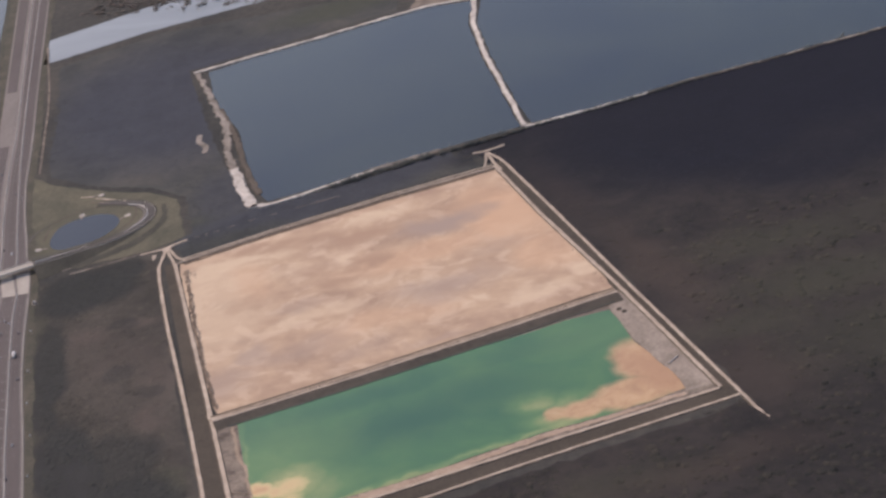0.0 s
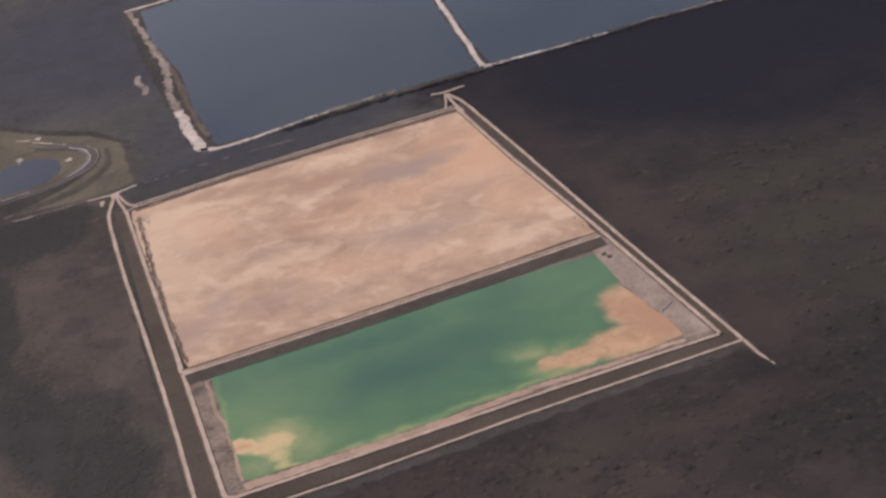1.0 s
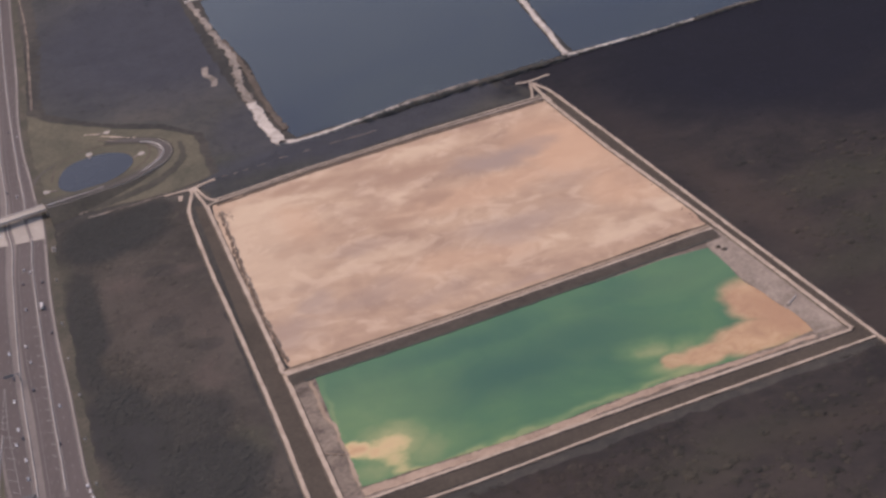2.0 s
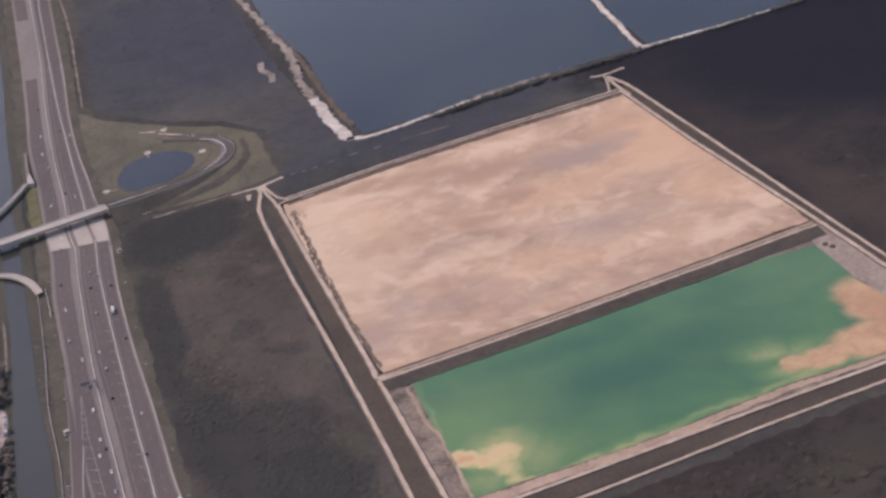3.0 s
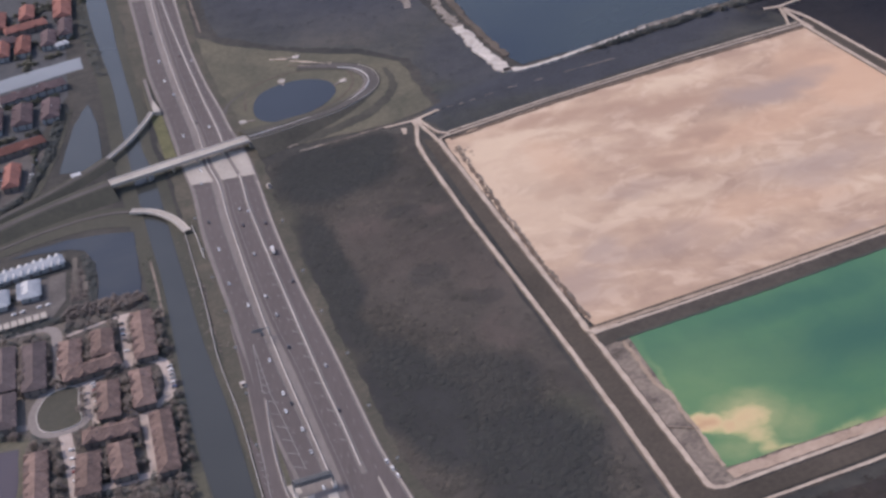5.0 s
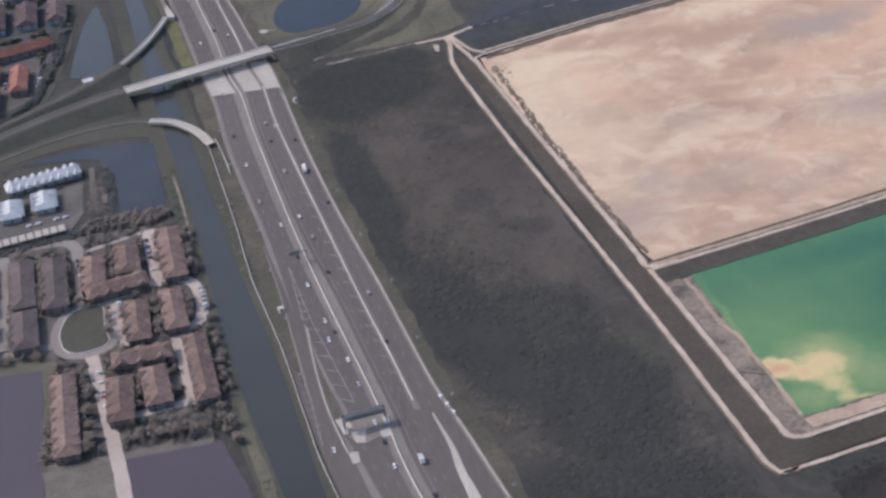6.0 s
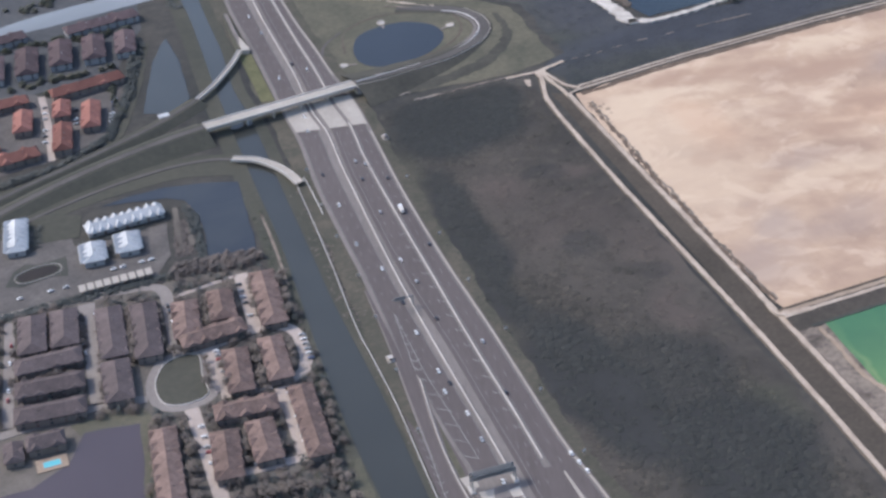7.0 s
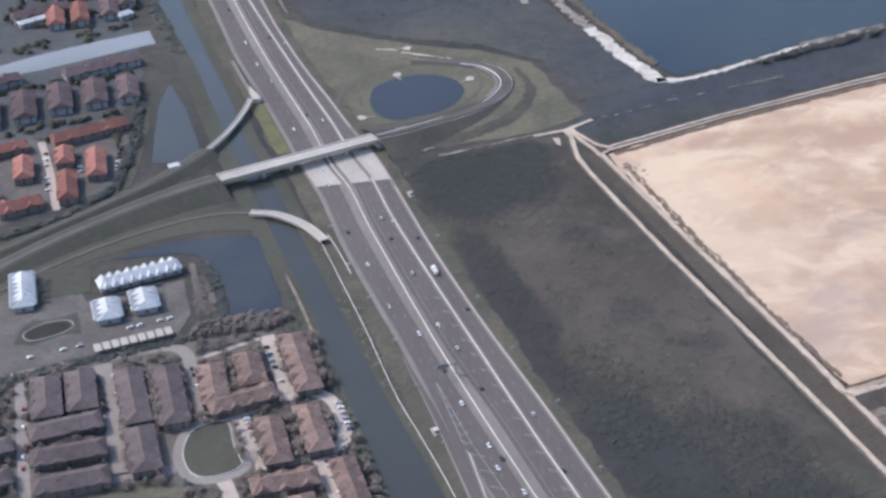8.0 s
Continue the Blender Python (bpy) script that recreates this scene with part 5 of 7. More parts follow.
# ---------------------------------------------------------------- town: streets
WEST_STREETS = [
    ([(-159.8, 404), (-156.4, 364)], 2.4),
    ([(-142.6, 407.6), (-137.6, 368)], 3.8),
    ([(-182, 400), (-162.3, 406.4), (-144.2, 409.8), (-132, 411.2), (-127.2, 410.8), (-124.6, 407.6), (-123.4, 400), (-121.8, 386), (-121.4, 383)], 2.9),
    ([(-122.4, 405.4), (-116.5, 407.8), (-108.4, 410.8)], 1.1),
    ([(-182, 354), (-154.5, 362.6), (-144.4, 365.4), (-135.4, 367.6), (-127.4, 367.6)], 2.6)]
EAST_STREETS = [
    ([(-120.4, 383.2), (-114, 384), (-106, 387.2), (-100, 388.2), (-96, 385.8), (-94.2, 380), (-93.7, 373), (-95.0, 368.9), (-98.6, 367), (-105.2, 365.8), (-112, 365.2)], 2.8),
    ([(-107.2, 411.5), (-104.0, 389)], 3.4),
    ([(-114.4, 382.4), (-111.6, 366.6)], 3.2),
    ([(-99.4, 366.4), (-96.9, 352), (-95.2, 341.6)], 3.4),
    ([(-113.4, 337.8), (-95.0, 340.8)], 2.3),
    ([(-118.2, 362.0), (-114.9, 346), (-112.4, 333), (-109.4, 316), (-106, 290)], 3.0)]
STREETS = WEST_STREETS + EAST_STREETS
# western streets get the greyer tone that stands for haze
for _p, _w in STREETS:
    _west = _p[0][0] < -130
    setting(ribbon("road", smooth_line(_p, 2), _w, 0.13, "haze_street" if _west else "street", ragged=0.08), "residential street greyed by haze in its colour" if _west else "pale beige residential street", "road")
GREEN_D = smooth_line([(-126.0, 372.4), (-124.4, 379), (-121.4, 381.2), (-117, 381.3), (-115.9, 373), (-114.6, 366.4), (-117.8, 364.2), (-121.7, 363.8), (-124.6, 366)], 1.5, True)
# same haze-greyed tone on the ring road
setting(ribbon("road", GREEN_D, 4.2, 0.12, "haze_street", closed=True), "road ring round the green, greyed by haze in its colour", "road")
setting(sheet("lawn", GREEN_D, 0.22, "grass_dark", thick=0.12), "dark green lawn in the ring road", "lawn")
_k = thing("kerb", "pale kerb round the green", "kerb")
wall_along("wall", GREEN_D, 0.3, 0.1, 0.3, "barrier", _k, closed=True)
setting(sheet("parking_lot", wobble([(-182, 405), (-164, 408), (-126.5, 416), (-123.5, 424), (-124.8, 439), (-147, 434), (-150, 446), (-182, 436)], 0.2, 5), 0.11, "parking"), "grey asphalt parking lot round white buildings", "parking lot")
setting(sheet("lawn", wobble([(-158.5, 452), (-146, 448.5), (-146, 438), (-157, 437)], 0.2, 6), 0.15, "grass_dark"), "plain olive lawn between white buildings", "lawn")
setting(sheet("lawn", wobble([(-162.0, 419.6), (-161.0, 425.4), (-158.6, 428.6), (-155, 427.6), (-148.6, 429.8), (-147.6, 420.6), (-152, 421.4), (-158, 418.4)], 0.4, 8, 1.5), 0.17, "earth_and_shade"), "dark planted island in the parking lot", "lawn")
setting(sheet("flower_bed", smooth_line([(-159.6, 423.6), (-155.5, 426.0), (-151, 426.2), (-150.4, 423.6), (-154.5, 421.4), (-158.6, 420.8)], 1.0, True), 0.20, "marsh_ground"), "dark planted oval bed in the parking lot", "lawn")
_k = thing("kerb", "pale kerb round the oval bed", "kerb")
wall_along("wall", smooth_line([(-160.2, 423.4), (-155.6, 426.7), (-150.5, 426.8), (-149.6, 423.4), (-154.4, 420.7), (-158.9, 420.1)], 1.0, True), 0.22, 0.15, 0.3, "concrete", _k, closed=True)
setting(sheet("parking_lot", wobble([(-164, 520), (-157, 515), (-151, 516), (-138, 521), (-137, 505), (-139.5, 492), (-150, 482), (-157, 478), (-182, 470), (-182, 522)], 0.3, 7), 0.11, "parking"), "grey asphalt lot between red-roofed houses", "parking lot")
setting(ribbon("road", smooth_line([(-161.4, 518), (-158.0, 498), (-155.6, 479)], 2), 2.0, 0.16, "street", ragged=0.1), "pale residential street", "road")
setting(sheet("lawn", [(-175, 412), (-174, 296), (-92, 296), (-90, 372), (-97, 405), (-104, 417), (-124, 413)], 0.04, "yard_ground"), "brown planted yards between the houses", "lawn")


setting(sheet("yard", [(-260, 480), (-140.5, 530), (-134.5, 556), (-138, 590), (-145, 640), (-160, 720), (-190, 860), (-300, 860)], 0.045, "far_yard"), "dark yards and lanes between the far houses", "yard")


setting(sheet("lawn", wobble([(-143.4, 362.2), (-136, 364.8), (-128.6, 365.8), (-126.4, 361.4), (-125.2, 324), (-127.4, 324), (-129.6, 358.6), (-140.8, 357.6)], 0.25, 9, 2), 0.075, "grass"), "green grass margin between street and pond", "lawn")


# ---------------------------------------------------------------- houses
def gable(w, l, z0, rise, eave=0.35, hip=0.0):
    """A pitched roof with thickness; hip pulls the ridge's ends in."""
    a, b = w / 2 + eave, l / 2 + eave
    top = [(0, -b + hip, z0 + rise), (0, b - hip, z0 + rise)]
    v = [(-a, -b, z0), (a, -b, z0), (a, b, z0), (-a, b, z0)] + top + [(-a, -b, z0 - 0.14), (a, -b, z0 - 0.14), (a, b, z0 - 0.14), (-a, b, z0 - 0.14)]
    f = [(1, 2, 5, 4), (3, 0, 4, 5), (0, 1, 4), (2, 3, 5), (0, 6, 7, 1), (1, 7, 8, 2), (2, 8, 9, 3), (3, 9, 6, 0), (9, 8, 7, 6)]
    return v, f


def house(x, y, w, l, turn, roof, wall, label, high=2.1, rise=1.4, hip=1.2, cross=0, group="", seed=0, lift=(0.42, 0.62), proud=0.0, notch=0.74):
    """A long two-storey house: walls, hipped main roof, cross gables, windows and doors on both long sides; proud: how far the gables reach past the eaves."""
    rnd = random.Random(seed + int(x * 31 + y * 17))
    t = thing("house", label, "house", group, pose(x, y, 0, rz=turn))
    make("wall", *box(-w / 2, w / 2, -l / 2, l / 2, 0, high), wall, t)
    r = make("roof", *gable(w, l, high, rise, hip=hip), roof, t)
    n = cross
    for k in range(n):
        yy = -l / 2 + (k + 0.5) * l / n + rnd.uniform(-0.12, 0.12) * l / n
        ww = min(l / n * notch, 3.0) * rnd.uniform(0.86, 1.06)
        g = gable(ww, w * 1.12 + 2 * proud, high - 0.02, rise * rnd.uniform(*lift), eave=0.2, hip=0.35 + proud * 0.3)
        make("cross_gable", *moved(g, pose(0, yy, 0, rz=90)), roof, r)
    for s in (-1, 1):
        k = max(2, int(l / 2.6))
        for i in range(k):
            yy = -l / 2 + (i + 0.5) * l / k
            for z in (0.35, 1.3):
                xx = s * (w / 2 + 0.02)
                if z < 1 and i % 2:
                    make("door", *box(xx - 0.04, xx + 0.04, yy - 0.28, yy + 0.28, 0.02, 0.95), "roof_brown", t)
                else:
                    make("window", *box(xx - 0.03, xx + 0.03, yy - 0.34, yy + 0.34, z, z + 0.55), "dark_glass", t)
    k = max(1, int(w / 2.4))
    for i in range(k):
        xx = -w / 2 + (i + 0.5) * w / k
        for z in (0.35, 1.3):
            make("window", *box(xx - 0.34, xx + 0.34, -l / 2 - 0.03, -l / 2 + 0.03, z, z + 0.55), "dark_glass", t)
    for i in range(max(1, int(l / 7))):
        yy = rnd.uniform(-l / 2 + 1, l / 2 - 1)
        make("vent", *box(0.5, 0.75, yy, yy + 0.25, high + rise * 0.5, high + rise * 0.95), wall, t)
    return t


BROWN = "long townhouse with mottled brown pitched roof and beige walls"
EAST_HOUSES = [
    (-119.3, 393.0, 5.8, 14.2, 4), (-111.4, 397.0, 5.6, 11.6, 6), (-113.4, 386.2, 5.4, 14.2, -74), (-108.0, 371.0, 5.4, 15.4, 5), (-100.0, 373.6, 5.2, 15.6, 8), (-100.9, 397.4, 5.6, 21.6, 7),
    (-93.7, 350.4, 5.0, 24, 8), (-122.3, 340.0, 5.4, 28, 6), (-110.7, 342.8, 5.6, 15.0, 4), (-103.2, 345.8, 5.6, 13.2, 9), (-106.6, 357.4, 5.4, 12.8, -84)]
WEST_HOUSES = [
    (-135.9, 392.0, 5.8, 19.6, 7), (-133.7, 373.2, 6.0, 14.6, 7), (-128.1, 391.0, 5.8, 21, 6), (-153.6, 395.2, 6.0, 14.4, 5), (-146.5, 396.2, 6.0, 14.0, 5), (-149.2, 384.0, 5.6, 14.2, -80),
    (-148.2, 375.0, 5.6, 14.4, -84), (-147.4, 365.8, 5.6, 14.6, -84), (-167.5, 394.8, 5.2, 16, 6), (-166.5, 378.5, 5.0, 14, -76), (-166, 368, 5.0, 14, -76)]
for _i, (_x, _y, _w, _l, _t) in enumerate(EAST_HOUSES + WEST_HOUSES):
    house(_x, _y, _w * 0.92, _l, _t, "roof_umber" if _x < -124 else "roof_brown", "stucco", BROWN, hip=2.0, cross=max(3, int(_l / 3.4)), group="brown-roofed townhouses", seed=_i, rise=1.3, lift=(0.2, 0.4) if _x < -124 else (0.42, 0.72))
WHITE = "apartment block with bright white pitched roof and stepped gables"
for _i, (_x, _y, _w, _l, _t) in enumerate(((-134.9, 441.3, 4.0, 19.0, -73), (-141.9, 427.5, 4.7, 8.4, 8), (-133.7, 430.1, 4.7, 8.4, 8), (-161.3, 439.9, 4.2, 14.8, 5))):
    house(_x, _y, _w, _l, _t, "roof_white", "stucco_grey", WHITE, high=1.7, rise=1.3, hip=1.6, cross=max(4, int(_l / 2.1)), group="white-roofed apartment blocks", seed=40 + _i, lift=(0.6, 0.8), proud=0.55, notch=0.62)
RED = "house with orange-red tiled pitched roof"
for _i, (_x, _y, _w, _l, _t) in enumerate(((-148.4, 518.6, 4.6, 20.6, -70), (-154.6, 505.0, 4.4, 8.6, 4), (-146.2, 499.4, 4.6, 14.4, 3), (-153.2, 488.2, 4.6, 14.4, 4), (-164.8, 500.2, 4.6, 11.4, 4),
                                            (-170.5, 512.6, 4.2, 12, -76), (-164.5, 480.6, 5.2, 11.0, -72), (-176, 486, 5, 12, -72), (-176, 500, 4.6, 12, 4), (-146.4, 655.5, 6, 20, 6), (-143.0, 632.5, 6, 20, 6), (-155, 619, 5, 15, -74), (-166, 628, 5, 15, 5), (-156, 632, 5, 12, 5))):
    house(_x, _y, _w, _l, _t, "roof_red", "stucco", RED, hip=1.0, rise=1.5, cross=2, group="red-roofed houses", seed=60 + _i)
DARK = "house with dark grey shingled pitched roof"
for _i, (_x, _y, _w, _l, _t) in enumerate(((-167, 538.5, 6, 17, 5), (-157.4, 541.6, 6, 16, 5), (-147.8, 542.6, 6, 15, 5), (-138.6, 543.6, 5.4, 14, 4), (-176.4, 536, 5.6, 16, 5), (-146.5, 560.5, 5.4, 22, -70), (-176, 556, 5.2, 14, -70), (-166, 606, 5.4, 18, -70),
                                            (-140, 612, 4.6, 14, 5))):
    house(_x, _y, _w, _l, _t, "roof_grey", "stucco_grey", DARK, hip=1.0, rise=1.4, cross=2, group="grey-roofed houses", seed=90 + _i)

house(-168, 600.5, 2.6, 9.5, -64, "roof_white", "stucco_grey", "long low shed with pale grey roof among the houses", high=1.6, rise=0.6, hip=0.6, cross=0, seed=301)
house(-140.3, 598.6, 3.0, 4.2, -64, "roof_white", "stucco_grey", "small outbuilding with pale grey roof beside the canal", high=1.6, rise=0.7, hip=0.6, cross=0, seed=302)
_far = random.Random(5)
for _i in range(66):
    _x, _y = -142 - (_i % 6) * 8.4 - _far.uniform(0, 2) - (_i // 6) * 2.2, 588 + (_i // 6) * 17 + (_i % 6) * -3 + _far.uniform(-2, 2)
    if 655 < _y + (_x + 150) * -0.45 < 690 or _x > -138 - (_y - 590) * 0.16 or 608 < _y < 640 or _y > 740 or _y < 600:
        continue
    _c = _far.random() < 0.3
    house(_x, _y, 4.8, _far.uniform(10, 15), _far.choice((5, 5, -72)), "roof_red" if _c else "roof_grey", "stucco_grey", RED if _c else DARK, hip=1.0, rise=1.4, cross=2, group="red-roofed houses" if _c else "grey-roofed houses", seed=130 + _i)

for _p in ([(-122.9, 446), (-121.0, 426)], [(-119.6, 446), (-118.4, 427)]):
    setting(ribbon("verge", smooth_line(_p, 1.5), 1.3, 0.2, "yard_ground", ragged=0.15), "brown planting strip between parking bays", "verge")
# covered parking: eight square canopies in a row
for _i in range(9):
    _u = _i / 8
    _t = thing("carport", "pale flat square carport canopy on posts", "carport", "carports in the parking lot", pose(-143.6 + 15.2 * _u, 412.6 + 3.6 * _u, 0, rz=12))
    make("canopy", *box(-0.78, 0.78, -1.5, 1.5, 1.2, 1.34), "concrete", _t)
    for _a in (-0.65, 0.65):
        for _b in (-1.3, 1.3):
            make("post", *box(_a - 0.06, _a + 0.06, _b - 0.06, _b + 0.06, 0, 1.2), "steel", _t)
# pool behind the southern houses
_t = thing("swimming_pool", "small turquoise swimming pool with a tan deck", "pool", at=pose(-146.2, 350.0, 0.12, rz=12))
make("deck", *box(-3.2, 3.2, -2.0, 2.2, 0, 0.12), "tan_track", _t)
make("coping", *box(-1.9, 1.9, -1.1, 1.1, 0.05, 0.17), "street", _t)
make("basin", *box(-1.7, 1.7, -0.9, 0.9, 0.06, 0.2), "pool_tile", _t)
house(-147.6, 355.6, 4.4, 7.4, -80, "roof_umber", "stucco", "clubhouse with brown pitched roof beside the pool", hip=1.0, cross=2, seed=77)
house(-154.0, 353.6, 3.6, 6.0, 8, "roof_umber", "stucco", "small outbuilding with brown pitched roof by the clubhouse", high=1.6, rise=1.0, hip=0.8, cross=1, seed=78)
# small white pump house by the pond
_t = thing("pump_house", "small white flat-roofed hut beside the pond", "hut", at=pose(-126.4, 494.4, 0, rz=15))
make("wall", *box(-1.2, 1.2, -0.8, 0.8, 0, 1.2), "barrier", _t)
make("roof", *box(-1.5, 1.5, -1.1, 1.1, 1.2, 1.4), "roof_white", _t)
make("door", *box(-0.3, 0.3, -0.84, -0.78, 0.02, 0.95), "steel", _t)
for _x, _y in ((-75.9, 369.6), (-68.4, 467.6)):
    _t = thing("equipment_cabinet", "pale roadside equipment cabinet on a concrete pad", "cabinet", "roadside cabinets", pose(_x, _y, 0.1, rz=12))
    make("pad", *box(-0.7, 0.7, -1.3, 1.3, 0, 0.2), "concrete", _t)
    make("cabinet", *box(-0.4, 0.4, -0.9, 0.1, 0.2, 0.9), "stucco", _t)
    make("lid", *box(-0.46, 0.46, -0.96, 0.16, 0.9, 0.98), "barrier", _t)

# ---------------------------------------------------------------- toll gantry
setting(sheet("pavement", [(-65.8, 326.6), (-61, 328.2), (-56.0, 328.4), (-55.2, 321.2), (-60.4, 318.4), (-62.2, 318.8), (-64.6, 322.6)], 0.33, "shoulder", thick=0.1), "pale concrete slab under the toll gantry", "pavement")
setting(sheet("pavement", [(-64.2, 316.4), (-63.5, 312.6), (-62.0, 312.8), (-62.2, 316.2)], 0.33, "concrete", thick=0.1), "pale concrete apron beside the toll lanes", "pavement")
for _p in ([(-66.3, 327.2), (-63.8, 327.8), (-62.8, 324.2), (-64.7, 322.8)], [(-63.2, 322.4), (-60.2, 322.8), (-60.5, 318.7), (-62.4, 319.0)], [(-57.4, 321.8), (-55.3, 322.6), (-54.9, 319.8), (-57.0, 319.6)]):
    setting(sheet("pavement", _p, 0.342, "concrete", thick=0.1), "bright concrete pad beside the toll lanes", "pavement")
_t = thing("toll_gantry", "grey steel toll gantry spanning the highway lanes", "gantry", at=pose(-60.1, 324.0, 0.3, rz=11))
for _yy in (-0.7, 0.7):
    for _zz in (2.9, 3.6):
        make("chord", *box(-4.35, 4.35, _yy - 0.1, _yy + 0.1, _zz - 0.14, _zz + 0.14), "steel", _t)
    for _i in range(13):
        _x = -4.1 + _i * 0.683
        make("strut", *box(_x - 0.06, _x + 0.06, _yy - 0.06, _yy + 0.06, 2.9, 3.6), "steel", _t)
make("walkway", *box(-4.35, 4.35, -0.62, 0.62, 2.84, 2.92), "dark_steel", _t)
make("cover", *box(-3.95, 3.95, -0.62, 0.62, 3.74, 3.84), "dark_steel", _t)
for _x in (-4.35, 4.35):
    for _yy in (-0.7, 0.7):
        make("post", *box(_x - 0.11, _x + 0.11, _yy - 0.11, _yy + 0.11, 0, 3.6), "steel", _t)
    make("base", *box(_x - 0.5, _x + 0.5, -1.2, 1.2, 0, 0.3), "barrier", _t)
_t = thing("sign_gantry", "thin steel pole gantry over the lanes", "gantry", at=pose(-69.0, 388.4, 0.3, rz=12))
make("beam", *box(-4.6, 0, -0.1, 0.1, 2.6, 2.85), "steel", _t)
make("post", *box(-0.15, 0.15, -0.15, 0.15, 0, 2.85), "steel", _t)
make("sign", *box(-4.0, -1.6, -0.14, -0.09, 2.2, 3.2), "steel", _t)


# ---------------------------------------------------------------- vehicles
def car(body_paint, label, name="car", l=1.42, w=0.62, h=0.52):
    """A parked-size passenger car: body, glasshouse, four wheels with rims, lights."""
    t = thing(name, label, "car", "cars on the highway")
    x = w / 2
    prof = [(-l / 2, 0.13), (-l / 2, 0.31), (-l * 0.46, 0.35), (l * 0.18, 0.36), (l * 0.45, 0.31), (l / 2, 0.26), (l / 2, 0.13)]
    n = len(prof)
    v = [(s * x, y, z) for s in (-1, 1) for y, z in prof]
    f = [tuple(range(n)), tuple(range(2 * n - 1, n - 1, -1))] + [(i, n + i, n + (i + 1) % n, (i + 1) % n) for i in range(n)]
    make("body", v, f, body_paint, t)
    a, b = w * 0.46, w * 0.38
    y0, y1, y2, y3 = -l * 0.40, -l * 0.28, l * 0.06, l * 0.22
    v = [(-a, y0, 0.34), (a, y0, 0.34), (a, y3, 0.35), (-a, y3, 0.35), (-b, y1, h), (b, y1, h), (b, y2, h), (-b, y2, h)]
    fs = [(0, 1, 5, 4), (1, 2, 6, 5), (2, 3, 7, 6), (3, 0, 4, 7)]
    make("glasshouse", v, fs + [(4, 5, 6, 7)], "dark_glass", t)
    make("roof", *box(-b * 0.98, b * 0.98, y1 * 0.98, y2, h, h + 0.025), body_paint, t)
    for sx in (-1, 1):
        for yy in (-l * 0.31, l * 0.31):
            seg = 10
            ring = [(sx * x + k * 0.07 - 0.035, yy + 0.13 * math.cos(i * 2 * math.pi / seg), 0.13 + 0.13 * math.sin(i * 2 * math.pi / seg)) for k in (0, 1) for i in range(seg)]
            wheel = make("wheel", ring, [tuple(range(seg)), tuple(range(2 * seg - 1, seg - 1, -1))] + [(i, (i + 1) % seg, seg + (i + 1) % seg, seg + i) for i in range(seg)], "rubber", t)
        make("headlight", *box(sx * x * 0.7 - 0.1, sx * x * 0.7 + 0.1, l / 2 - 0.02, l / 2 + 0.015, 0.26, 0.26), "car_silver", t)
        make("tail_light", *box(sx * x * 0.7 - 0.1, sx * x * 0.7 + 0.1, -l / 2 - 0.015, -l / 2 + 0.02, 0.2, 0.28), "car_red", t)
    return t


CARS = [car("car_white", "small white passenger car on asphalt"), car("car_silver", "small silver passenger car on asphalt"), car("car_black", "small black passenger car on asphalt"), car("car_red", "small red passenger car on asphalt"), car("car_blue", "small dark blue passenger car on asphalt")]
CAR_USED = set()


def put_car(kind, x, y, z, turn, group):
    m = pose(x, y, z, rz=turn)
    if kind not in CAR_USED:
        CAR_USED.add(kind)
        c = CARS[kind]
        c.matrix_basis = m
    else:
        c = copy_thing(CARS[kind], m)
    c["group"] = group
    return c


SOUTHERN_CARS = [
    (-67.3, 397.6, 1), (-69.4, 377.6, 0), (-66.3, 362.6, 0), (-65.8, 355.2, 0), (-64.5, 358, 2), (-62.2, 347, 0),
    (-60.5, 338, 1), (-58.2, 324.4, 0), (-56.8, 318, 2), (-55.4, 310, 0), (-67.0, 317.6, 0), (-64.6, 382, 2),
    (-71.2, 390, 2), (-53.6, 352, 2), (-48.4, 300, 2), (-52, 296, 0), (-58.6, 300, 1), (-55.8, 371, 1)]
NORTHERN_CARS = [
    (-94.5, 509.6, 0), (-102.1, 553.4, 0), (-88.6, 484.6, 0), (-88.2, 476.2, 1), (-70.0, 407.4, 0), (-74.6, 404.8, 0),
    (-74.5, 454.4, 1), (-75.9, 447, 2), (-76.9, 456.6, 1), (-72.8, 430, 1), (-85.6, 452, 2), (-82.5, 436, 0),
    (-79.6, 417, 1), (-90.6, 517.6, 2), (-86.5, 513, 0), (-98.6, 541, 1), (-104.6, 570, 0), (-97.6, 572, 2),
    (-93.4, 566, 1), (-108.6, 596, 2), (-62.8, 412.6, 2), (-69.6, 446, 2)]
for _x, _y, _k in SOUTHERN_CARS + NORTHERN_CARS:
    _sl = math.degrees(math.atan2(across(HW_MW, _y + 4) - across(HW_MW, _y - 4), 8))
    put_car(_k, _x, _y, 0.29, -_sl + (180 if _x < across(HW_MW, _y) + 1 else 0), "cars on the highway")
for _x, _y, _k in ((-44.0, 329.8, 0), (-42.9, 326.9, 0), (-41.9, 324.0, 0)):
    put_car(_k, _x, _y, 0.29, 13, "cars on the shoulder")


